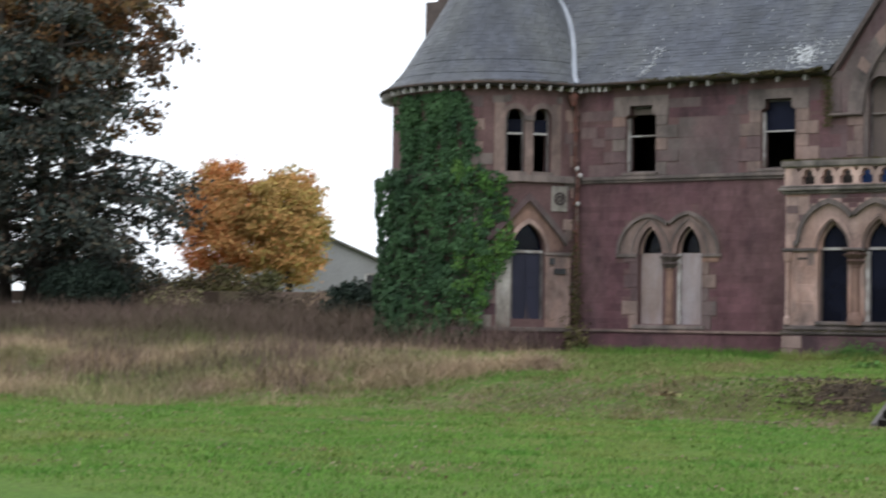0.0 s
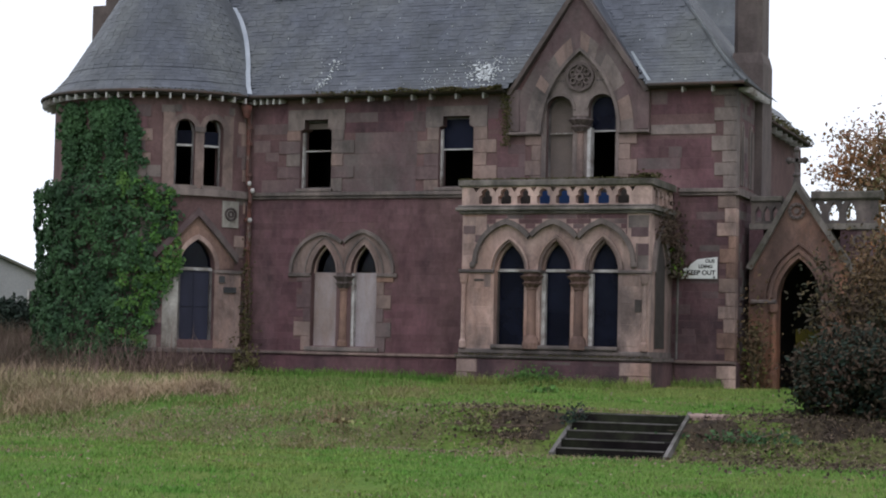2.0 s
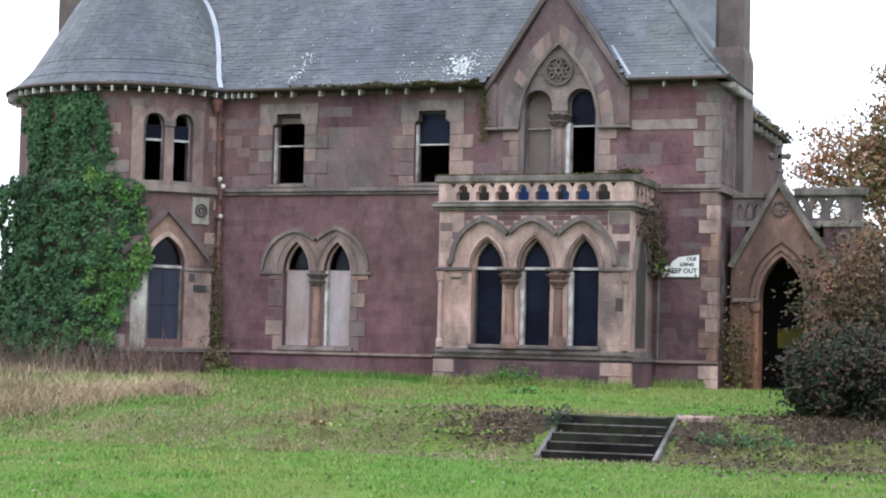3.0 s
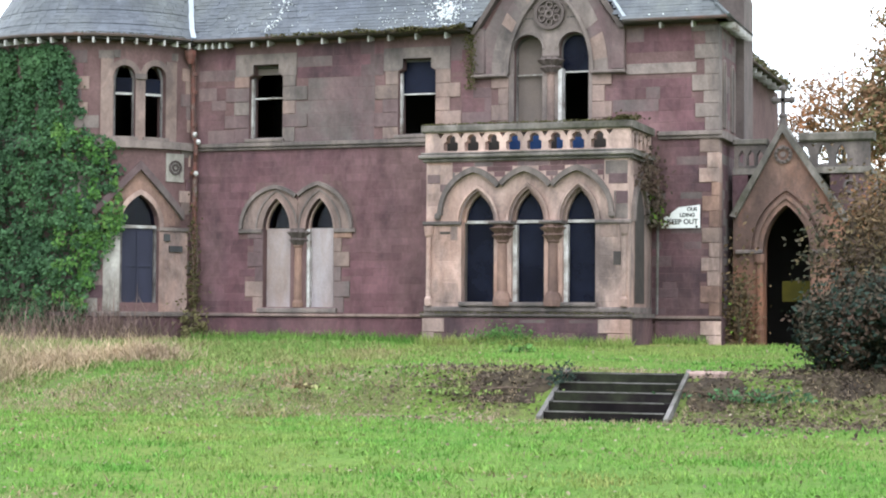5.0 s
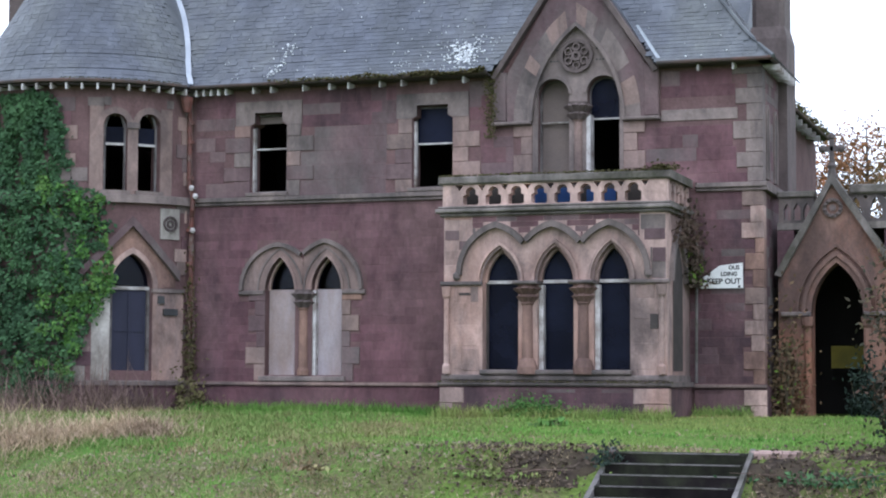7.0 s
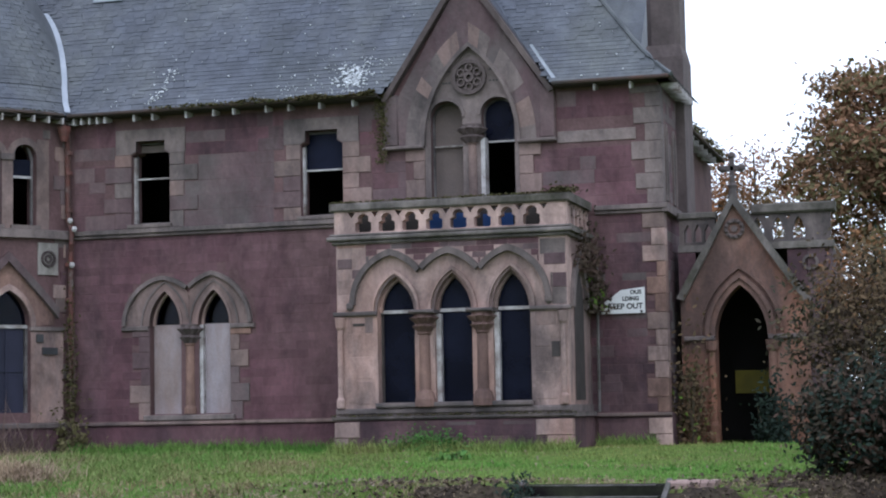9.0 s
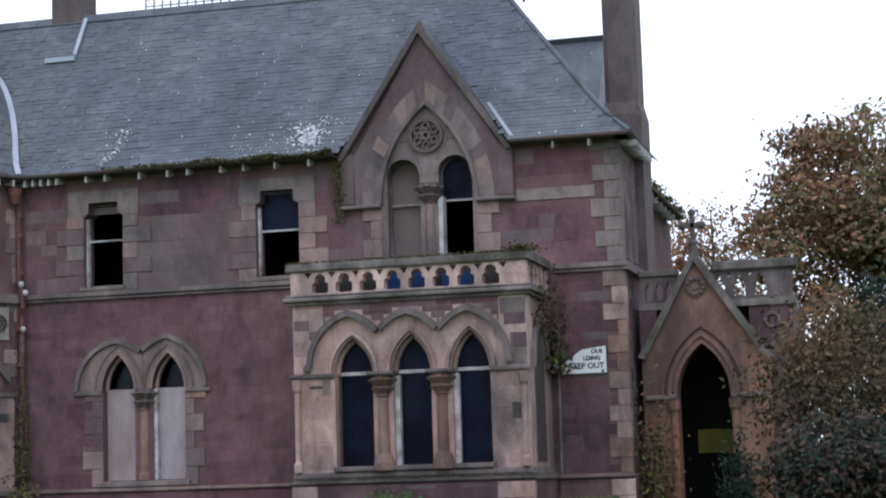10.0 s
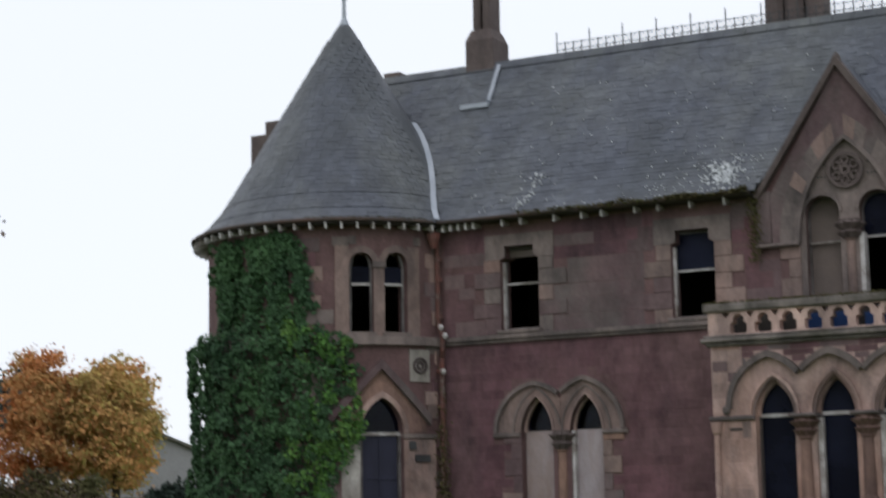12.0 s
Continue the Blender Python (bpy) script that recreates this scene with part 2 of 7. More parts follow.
GLASS = glass_mat()
# dusty panes; navy reflection and dark room behind are put into the colour
DARKPANE = mat("dusty_glass_navy_reflection", (0.015, 0.018, 0.036), (0.006, 0.007, 0.015), rough=0.2, scale=1.3, vary=0.15, bump=0.02, spec=0.2)
DARKPANE.node_tree.nodes["Principled BSDF"].inputs["Transmission Weight"].default_value = 0.25
DARKPANE.node_tree.nodes["Principled BSDF"].inputs["IOR"].default_value = 1.16


def ground_mat():
    """Turf with worn, leaf-strewn patches; bare earth on the bank."""
    m = bpy.data.materials.new("turf")
    m.use_nodes = True
    n, l = m.node_tree.nodes, m.node_tree.links
    b = n["Principled BSDF"]
    b.inputs["Roughness"].default_value = 0.95
    b.inputs["Specular IOR Level"].default_value = 0.1
    geo = n.new("ShaderNodeNewGeometry")

    def noise_at(scale, detail, lo, hi):
        t = n.new("ShaderNodeTexNoise")
        t.inputs["Scale"].default_value = scale
        t.inputs["Detail"].default_value = detail
        l.new(geo.outputs["Position"], t.inputs["Vector"])
        r = n.new("ShaderNodeMapRange")
        r.inputs["From Min"].default_value = lo
        r.inputs["From Max"].default_value = hi
        l.new(t.outputs["Fac"], r.inputs["Value"])
        return r.outputs[0], t.outputs["Fac"]

    def blend(f, a, c):
        x = n.new("ShaderNodeMixRGB")
        if f is not None:
            l.new(f, x.inputs[0])
        for k, v in ((1, a), (2, c)):
            if isinstance(v, tuple):
                x.inputs[k].default_value = (*v, 1)
            else:
                l.new(v, x.inputs[k])
        return x.outputs[0]

    a, _ = noise_at(0.8, 5, 0.35, 0.65)
    c, _ = noise_at(0.35, 6, 0.55, 0.70)
    d, fine = noise_at(14, 4, 0.25, 0.65)
    e, _ = noise_at(5, 4, 0.62, 0.75)
    col = blend(a, (0.098, 0.190, 0.034), (0.135, 0.215, 0.046))
    col = blend(c, col, (0.15, 0.14, 0.062))
    col = blend(e, col, (0.13, 0.10, 0.055))
    broad, _ = noise_at(0.22, 3, 0.4, 0.62)
    yellow = blend(broad, col, (0.165, 0.205, 0.05))
    half = n.new("ShaderNodeMixRGB")
    half.inputs[0].default_value = 0.55
    l.new(col, half.inputs[1])
    l.new(yellow, half.inputs[2])
    col = half.outputs[0]
    # trodden brown soil showing through along the bank
    sep = n.new("ShaderNodeSeparateXYZ")
    l.new(geo.outputs["Position"], sep.inputs[0])
    wander = n.new("ShaderNodeMath")
    wander.operation = "MULTIPLY_ADD"
    wander.inputs[1].default_value = 4.0
    edge_noise = n.new("ShaderNodeTexNoise")
    edge_noise.inputs["Scale"].default_value = 0.45
    edge_noise.inputs["Detail"].default_value = 5
    l.new(geo.outputs["Position"], edge_noise.inputs["Vector"])
    l.new(edge_noise.outputs["Fac"], wander.inputs[0])
    l.new(sep.outputs["Y"], wander.inputs[2])
    away = n.new("ShaderNodeMath")
    away.operation = "ADD"
    away.inputs[1].default_value = 10.1
    l.new(wander.outputs[0], away.inputs[0])
    dist = n.new("ShaderNodeMath")
    dist.operation = "ABSOLUTE"
    l.new(away.outputs[0], dist.inputs[0])
    belt = n.new("ShaderNodeMapRange")
    belt.inputs["From Min"].default_value = 2.4
    belt.inputs["From Max"].default_value = 0.3
    l.new(dist.outputs[0], belt.inputs["Value"])
    blot, _ = noise_at(0.9, 6, 0.42, 0.58)
    soil = n.new("ShaderNodeMath")
    soil.operation = "MULTIPLY"
    l.new(belt.outputs[0], soil.inputs[0])
    l.new(blot, soil.inputs[1])
    thin = n.new("ShaderNodeMath")
    thin.operation = "MULTIPLY"
    thin.inputs[1].default_value = 0.7
    l.new(soil.outputs[0], thin.inputs[0])
    col = blend(thin.outputs[0], col, (0.125, 0.108, 0.058))
    dark = n.new("ShaderNodeMixRGB")
    dark.blend_type = "MULTIPLY"
    dark.inputs[0].default_value = 0.5
    l.new(col, dark.inputs[1])
    l.new(d, dark.inputs[2])
    l.new(dark.outputs[0], b.inputs["Base Color"])
    bp = n.new("ShaderNodeBump")
    bp.inputs["Strength"].default_value = 0.8
    bp.inputs["Distance"].default_value = 0.05
    l.new(fine, bp.inputs["Height"])
    l.new(bp.outputs[0], b.inputs["Normal"])
    return m


TURF = ground_mat()
EARTH = mat("bare_bank_earth", (0.042, 0.033, 0.027), (0.072, 0.058, 0.038), rough=0.98, scale=2.5, vary=0.1, fine=9, bump=1.0, spec=0.05)


# ---- building helpers ----
class Mesh:
    """Vertices and faces gathered into one mesh; bend maps flat wall coordinates onto a curved wall."""

    def __init__(self, bend=None):
        self.v, self.f, self.bend = [], [], bend

    def add(self, pts, faces):
        k = len(self.v)
        self.v += [tuple(p) for p in pts]
        self.f += [tuple(k + i for i in face) for face in faces]

    def box(self, x0, x1, y0, y1, z0, z1, c=0.0):
        """A box; c chamfers its front (low y) face's edges."""
        if c <= 0:
            self.add([(x0, y0, z0), (x1, y0, z0), (x1, y1, z0), (x0, y1, z0), (x0, y0, z1), (x1, y0, z1), (x1, y1, z1), (x0, y1, z1)],
                     [(0, 1, 5, 4), (1, 2, 6, 5), (2, 3, 7, 6), (3, 0, 4, 7), (4, 5, 6, 7), (3, 2, 1, 0)])
            return
        self.add([(x0 + c, y0, z0 + c), (x1 - c, y0, z0 + c), (x1 - c, y0, z1 - c), (x0 + c, y0, z1 - c),
                  (x0, y0 + c, z0), (x1, y0 + c, z0), (x1, y0 + c, z1), (x0, y0 + c, z1), (x0, y1, z0), (x1, y1, z0), (x1, y1, z1), (x0, y1, z1)],
                 [(0, 1, 2, 3), (4, 5, 1, 0), (5, 6, 2, 1), (6, 7, 3, 2), (7, 4, 0, 3), (8, 9, 5, 4), (9, 10, 6, 5), (10, 11, 7, 6), (11, 8, 4, 7), (11, 10, 9, 8)])

    def band(self, a, b, y0, y1):
        """The strip between two equal polylines of (x, z), from depth y0 to y1."""
        n = len(a)
        pts = [(x, y0, z) for x, z in a] + [(x, y0, z) for x, z in b] + [(x, y1, z) for x, z in a] + [(x, y1, z) for x, z in b]
        fs = []
        for i in range(n - 1):
            fs += [(i, i + 1, n + i + 1, n + i), (2 * n + i + 1, 2 * n + i, 3 * n + i, 3 * n + i + 1), (n + i, n + i + 1, 3 * n + i + 1, 3 * n + i), (i + 1, i, 2 * n + i, 2 * n + i + 1)]
        fs += [(0, n, 3 * n, 2 * n), (2 * n - 1, n - 1, 3 * n - 1, 4 * n - 1)]
        self.add(pts, fs)

    def plate(self, outer, holes, y0, y1):
        """A flat plate with holes through it; outlines of (x, z)."""
        from mathutils.geometry import tessellate_polygon
        loops = [outer] + list(holes)
        flat = [p for lp in loops for p in lp]
        tris = tessellate_polygon([[Vector((x, z, 0)) for x, z in lp] for lp in loops])
        n = len(flat)
        fs = [tuple(t) for t in tris] + [tuple(n + i for i in reversed(t)) for t in tris]
        k = 0
        for lp in loops:
            m = len(lp)
            fs += [(k + i, k + (i + 1) % m, n + k + (i + 1) % m, n + k + i) for i in range(m)]
            k += m
        self.add([(x, y0, z) for x, z in flat] + [(x, y1, z) for x, z in flat], fs)

    def turned(self, x, y, profile, n=12):
        """A turned shape about the upright axis at x, y; profile of (radius, z)."""
        k = len(profile)
        pts = [(x + r * math.cos(2 * math.pi * i / n), y + r * math.sin(2 * math.pi * i / n), z) for i in range(n) for r, z in profile]
        fs = [(i * k + j, ((i + 1) % n) * k + j, ((i + 1) % n) * k + j + 1, i * k + j + 1) for i in range(n) for j in range(k - 1)]
        fs += [tuple(i * k + k - 1 for i in range(n)), tuple(i * k for i in reversed(range(n)))]
        self.add(pts, fs)

    def lobed(self, x, y, profile, lobes, n=48):
        """A carved capital: a turned shape whose rows bulge into lobes; profile of (radius, z, bulge)."""
        k = len(profile)
        pts = []
        for i in range(n):
            t = 2 * math.pi * i / n
            pts += [(x + r * (1 + g * abs(math.cos(lobes * t / 2))) * math.cos(t), y + r * (1 + g * abs(math.cos(lobes * t / 2))) * math.sin(t), z) for r, z, g in profile]
        fs = [(i * k + j, ((i + 1) % n) * k + j, ((i + 1) % n) * k + j + 1, i * k + j + 1) for i in range(n) for j in range(k - 1)]
        fs += [tuple(i * k + k - 1 for i in range(n)), tuple(i * k for i in reversed(range(n)))]
        self.add(pts, fs)

    def tube(self, pts, r0, r1=None, n=6):
        """A round tube along points, tapering from r0 to r1."""
        pts = [Vector(p) for p in pts]
        r1 = r0 if r1 is None else r1
        rings = []
        for i, p in enumerate(pts):
            d = (pts[min(i + 1, len(pts) - 1)] - pts[max(i - 1, 0)]).normalized()
            u = d.orthogonal().normalized()
            w = d.cross(u)
            r = r0 + (r1 - r0) * i / max(1, len(pts) - 1)
            rings += [p + (u * math.cos(2 * math.pi * j / n) + w * math.sin(2 * math.pi * j / n)) * r for j in range(n)]
        fs = [(i * n + j, i * n + (j + 1) % n, (i + 1) * n + (j + 1) % n, (i + 1) * n + j) for i in range(len(pts) - 1) for j in range(n)]
        fs += [tuple(reversed(range(n))), tuple((len(pts) - 1) * n + j for j in range(n))]
        self.add(rings, fs)

    def data(self, name):
        v = [self.bend(*p) for p in self.v] if self.bend else self.v
        me = bpy.data.meshes.new(name)
        me.from_pydata(v, [], self.f)
        me.validate()
        bm = bmesh.new()
        bm.from_mesh(me)
        if len(self.f) < 60000:
            bmesh.ops.recalc_face_normals(bm, faces=bm.faces)
        bm.to_mesh(me)
        bm.free()
        return me


def level(parent):
    """The nearest owner that may carry pieces: a thing or one of its parts, never a part of a part."""
    while parent and parent.parent and parent.parent.parent:
        parent = parent.parent
    return parent


def part(name, mesh, material, parent=None, label="", smooth=False):
    """Links a gathered mesh as one object under its thing."""
    me = mesh.data(name) if isinstance(mesh, Mesh) else mesh
    me.materials.append(material) if not me.materials else None
    if smooth:
        me.polygons.foreach_set("use_smooth", [True] * len(me.polygons))
    ob = new(name, me)
    ob.parent = level(parent)
    return tagged(ob, label)


def thing(name, label, category, at=(0, 0, 0), group="", kind=""):
    ob = new(name)
    ob.location = at
    return tagged(ob, label, category, group, kind)


def arch(x0, x1, zs, za, n=10):
    """Points of a pointed (or round) arch from the left spring over the apex to the right spring."""
    w, h = (x1 - x0) / 2, za - zs
    r = (w * w + h * h) / (2 * w)
    a = math.atan2(h, r - w)
    left = [(x0 + r - r * math.cos(a * i / n), zs + r * math.sin(a * i / n)) for i in range(n + 1)]
    return left + [(x0 + x1 - x, z) for x, z in reversed(left[:-1])]


def opening(x0, x1, zb, zs, za):
    return [(x0, zb)] + arch(x0, x1, zs, za) + [(x1, zb)]


def clip_span(poly, z):
    """The x span of a polygon at height z, or None."""
    xs = []
    for (xa, a), (xb, b) in zip(poly, poly[1:] + poly[:1]):
        if (a <= z) != (b <= z):
            xs.append(xa + (xb - xa) * (z - a) / (b - a))
    return (min(xs), max(xs)) if xs else None


# ---- ground: a lawn, a bank with steps, and the terrace that the house stands on ----
def smooth01(a, b, x):
    t = min(1, max(0, (x - a) / (b - a)))
    return t * t * (3 - 2 * t)


def gz(x, y):
    soft = smooth01(4.5, -3, x)
    foot = -12.65 - 1.6 * soft
    lip = -11.2 + 2.0 * soft
    z = 0.63 * smooth01(foot, lip, y) + 0.24 * smooth01(-11, -1, y)
    z += 0.35 * smooth01(-9, -20, x) * smooth01(-6, 12, y)
    near = smooth01(60, 30, abs(x)) * smooth01(70, 40, abs(y))
    return z + near * 0.05 * noise.noise((x * 0.5, y * 0.5, 0)) + near * 0.02 * noise.noise((x * 2, y * 2, 3))


def axis(lo, hi, step, far):
    mid = list(np.arange(lo, hi + 1e-6, step))
    out, d = [], step
    a = lo
    while a > -far:
        d *= 1.5
        a -= d
        out.insert(0, a)
    b, d = mid[-1], step
    tail = []
    while b < far:
        d *= 1.5
        b += d
        tail.append(b)
    return out + mid + tail


gx, gy = axis(-26, 18, 0.35, 900), axis(-34, 14, 0.3, 900)
m = Mesh()
m.v = [(x, y, gz(x, y)) for y in gy for x in gx]
nx = len(gx)
m.f = [(j * nx + i, j * nx + i + 1, (j + 1) * nx + i + 1, (j + 1) * nx + i) for j in range(len(gy) - 1) for i in range(nx - 1)
       if not (5.65 < gx[i] < 7.2 and -12.75 < gy[j] < -11.35)]
ground = tagged(part("ground", m, TURF, smooth=True), "mown green lawn rising over a bank to the house", "lawn", kind="structure")

# ---- the mansion ----
mansion = thing("mansion", "derelict red sandstone gothic mansion with slate roofs", "house")
EAVE, BASE = 7.55, 0.7
W1, W2 = (-4.88, -4.06), (-1.29, -0.43)          # upper sash windows
main_holes = []
for a, b in (W1, W2):
    w = b - a
    main_holes.append([(a, 5.40), (a, 6.78), (a + 0.10, 6.84), (a + 0.10, 7.06), (b - 0.10, 7.06), (b - 0.10, 6.84), (b, 6.78), (b, 5.40)])
PL, PR = (-4.50, -3.84), (-3.46, -2.80)          # paired boarded lancets
for a, b in (PL, PR):
    main_holes.append(opening(a, b, 1.62, 3.36, 4.04))
m = Mesh()
m.plate([(-6.27, BASE), (5.75, BASE), (5.75, EAVE), (3.7, EAVE), (2.06, 10.05), (0.5, EAVE), (-6.27, EAVE)],
        main_holes + [opening(1.33, 2.00, 5.1, 7.13, 7.465), opening(2.34, 3.01, 5.1, 7.15, 7.485), [(0.55, 1.55), (0.55, 4.55), (3.9, 4.55), (3.9, 1.55)]], 0.0, 0.45)
wall_front = part("front_wall", m, MORTAR, mansion, "purple-red sandstone wall, weathered grey above")
m = Mesh()
m.box(5.30, 5.75, 0.45, 3.1, BASE, EAVE)
m.box(5.05, 5.35, 3.1, 10.2, BASE, EAVE - 0.3)
wall_side = part("side_wall", m, MORTAR, mansion, "red sandstone return wall")
# unseen rear and end walls, added to close the rooms against daylight
m = Mesh()
m.box(-11.5, 4.2, 10.2, 10.6, BASE, EAVE)
m.box(4.2, 5.0, 10.2, 10.6, BASE, EAVE - 0.3)
m.box(-11.9, -11.5, 1.5, 10.6, BASE, EAVE)
part("rear_wall", m, MORTAR, mansion)
# added floors, partitions and ceiling, near-black so the openings look unlit
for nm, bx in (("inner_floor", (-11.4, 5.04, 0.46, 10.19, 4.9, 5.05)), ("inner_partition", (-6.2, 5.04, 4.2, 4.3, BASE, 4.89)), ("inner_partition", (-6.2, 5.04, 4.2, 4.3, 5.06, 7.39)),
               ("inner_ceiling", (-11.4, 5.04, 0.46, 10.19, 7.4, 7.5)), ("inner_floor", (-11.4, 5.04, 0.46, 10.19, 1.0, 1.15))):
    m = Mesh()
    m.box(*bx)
    part(nm, m, VOID, mansion, "added near-black inner surface that keeps the rooms dark")


# dressed stone: plinth, string courses
def mould(name, x0, x1, y, steps, material, parent=mansion, label=""):
    """A stepped moulding along x on the plane y: rows of (projection, z0, z1)."""
    q = Mesh()
    for p, a, b in steps:
        q.box(x0, x1, y - p, y + 0.02, a, b, 0.012)
    return part(name, q, material, parent, label)


for xa, xb in ((-6.2, -0.02), (4.45, 5.83)):
    mould("plinth_course", xa, xb, 0, [(0.05, 0.7, 1.395)], RED)
    mould("plinth_mould", xa, xb, 0, [(0.12, 1.41, 1.475)], PINK)
mould("string_course", -6.2, -0.05, 0, [(0.07, 5.14, 5.20), (0.12, 5.205, 5.30)], GREYSTONE)
mould("string_course", 4.5, 5.86, 0, [(0.07, 5.14, 5.20), (0.12, 5.205, 5.30)], GREYSTONE)
q = Mesh()
q.box(5.76, 5.87, -0.1, 3.1, 5.14, 5.30)
part("string_course", q, GREYSTONE, mansion)
q = Mesh()
q.box(5.76, 5.85, -0.06, 3.1, BASE, 1.47)
part("plinth_course", q, RED, mansion)


# rafter ends, soffit and gutter along the eaves
def bracket_mesh():
    q = Mesh()
    q.add([(-0.019, 0, 0), (0.019, 0, 0), (0.019, -0.33, 0), (-0.019, -0.33, 0), (-0.019, 0, -0.06), (0.019, 0, -0.06), (0.019, -0.33, -0.13), (-0.019, -0.33, -0.13), (0.019, -0.25, -0.12), (-0.019, -0.25, -0.12)],
          [(0, 1, 2, 3), (0, 4, 5, 1), (3, 2, 6, 7), (7, 6, 8, 9), (9, 8, 5, 4), (0, 3, 7, 9, 4), (1, 5, 8, 6, 2)])
    q = q.data("rafter_end")
    q.materials.append(WHITEWOOD)
    return q


BRACKET = bracket_mesh()


def bracket(m4):
    ob = new("rafter_end", BRACKET)
    ob.parent = mansion
    ob.matrix_local = m4
    return ob


x = -6.0
while x < 5.7:
    if not 0.3 < x < 3.95:
        bracket(pose(x, 0, EAVE))
    x += 0.17 if x < -5.4 else 0.56 + 0.16 * math.sin(x * 7)
for i in range(9):
    bracket(pose(5.76, 0.15 + 0.24 * i, EAVE, 0, 0, 90))
for i in range(8):
    bracket(pose(5.36, 3.6 + 0.7 * i, EAVE - 0.3, 0, 0, 90))
for x0, x1 in ((-6.1, 0.42), (3.82, 6.0)):
    q = Mesh()
    q.box(x0, x1, -0.36, 0.02, EAVE, EAVE + 0.04)
    part("soffit_board", q, DARKWOOD, mansion)
    q = Mesh()
    q.tube([(x0, -0.40, EAVE + 0.05), (x1, -0.40, EAVE + 0.045)], 0.04, n=8)
    part("gutter", q, GUTTER, mansion, "rusted cast iron gutter")
q = Mesh()
q.box(5.74, 5.98, -0.36, 2.0, EAVE, EAVE + 0.04)
q.box(5.34, 5.68, 3.1, 9.6, EAVE - 0.3, EAVE - 0.26)
part("soffit_board", q, DARKWOOD, mansion)
q = Mesh()
q.tube([(6.0, -0.4, EAVE + 0.05), (6.0, 2.0, EAVE + 0.05)], 0.04, n=8)
q.tube([(5.72, 3.1, EAVE - 0.25), (5.72, 9.7, EAVE - 0.25)], 0.04, n=8)
part("gutter", q, GUTTER, mansion)

# ---- main roof: a bell-cast slope, hipped at its right end ----
RIDGE_Y = 2.72


def bell(d):
    """Height of the bell-cast slope: flatter over the first 0.9 m in from the eave."""
    e = min(d, 0.9)
    return 7.60 + 0.83 * d + 0.5 * (e * e / 1.8 + max(0, d - 0.9))


PROFILE = [(-0.42 + d, bell(d)) for d in (0, 0.15, 0.3, 0.45, 0.6, 0.75, 0.9, 1.5, 2.2, 3.14)]
RIDGE_Z = PROFILE[-1][1]


def prof_z(d):
    """Roof height at plan distance d in from the eave."""
    y = d - 0.42
    for (a, za), (b, zb) in zip(PROFILE, PROFILE[1:]):
        if y <= b:
            return za + (zb - za) * (y - a) / (b - a)
    return RIDGE_Z


CONE = [(3.24, 7.60), (2.94, 7.86), (2.66, 8.2), (2.41, 8.6), (0.22, 12.28), (0.03, 12.55)]


def cone_r(z):
    """Radius of the turret's cone at height z."""
    for (r0, z0), (r1, z1) in zip(CONE, CONE[1:]):
        if z <= z1:
            return r0 + (r1 - r0) * (z - z0) / (z1 - z0)
    return 0.02


q = Mesh()
LX, RX = -9.0, 6.05
prof = [(y + 0.42, z) for y, z in PROFILE]
for (d0, z0), (d1, z1) in zip(prof, prof[1:]):
    for flip in (1, -1):
        ya, yb = (-0.42 + d0, -0.42 + d1) if flip == 1 else (5.86 - d0, 5.86 - d1)
        if flip == 1 and d0 < 0.7:          # the gable's face interrupts the lower slope
            q.add([(LX, ya, z0), (0.42 + (z0 - 7.6) * 0.68, ya, z0), (0.42 + (z1 - 7.6) * 0.68, yb, z1), (LX, yb, z1)], [(0, 1, 2, 3)])
            q.add([(3.82 - (z0 - 7.6) * 0.7, ya, z0), (RX - d0, ya, z0), (RX - d1, yb, z1), (3.82 - (z1 - 7.6) * 0.7, yb, z1)], [(0, 1, 2, 3)])
        else:
            xa, xb = (5.1, 5.1) if flip == -1 and d1 < 0.95 else (RX - d0, RX - d1)
            q.add([(LX, ya, z0), (xa, ya, z0), (xb, yb, z1), (LX, yb, z1)], [(0, 1, 2, 3)])
    back0, back1 = (3.05, 3.05) if d1 < 0.95 else (5.86 - d0, 5.86 - d1)          # the eave stops at the side chimney
    q.add([(RX - d0, -0.42 + d0, z0), (RX - d0, back0, z0), (RX - d1, back1, z1), (RX - d1, -0.42 + d1, z1)], [(0, 1, 2, 3)])
roof = part("main_roof", q, SLATE, mansion, "steep bell-cast grey slate roof, hipped")


def slate_unit():
    """One slate: unit width and length, thin, lower edge lifted."""
    q = Mesh()
    q.add([(0.005, 0, 0.01), (0.995, 0, 0.01), (0.995, 1, 0.004), (0.005, 1, 0.004), (0.005, 0, 0.0), (0.995, 0, 0.0)], [(0, 1, 2, 3), (4, 5, 1, 0), (4, 0, 3), (1, 5, 2)])
    d = q.data("slate")
    d.materials.append(SLATE)
    return d


SLATE_MESH = slate_unit()
rs = random.Random(4)
slates = Mesh()
count = 0


def lay_slate(p, u, v, w, h, lift, host, single):
    """One slate with lower left corner p, along u, up v."""
    global count
    nrm = u.cross(v)
    if single:
        ob = new("slate", SLATE_MESH)
        ob.parent = host
        ob.matrix_local = Matrix(((u.x * w, v.x * h, nrm.x, p.x), (u.y * w, v.y * h, nrm.y, p.y), (u.z * w, v.z * h, nrm.z, p.z), (0, 0, 0, 1)))
        count += 1
        return
    a, b = p + u * 0.005, p + u * (w - 0.005)
    top = v * h
    slates.add([a + nrm * lift, b + nrm * lift, b + top + nrm * 0.004, a + top + nrm * 0.004, a, b], [(0, 1, 2, 3), (4, 5, 1, 0), (4, 0, 3), (1, 5, 2)])


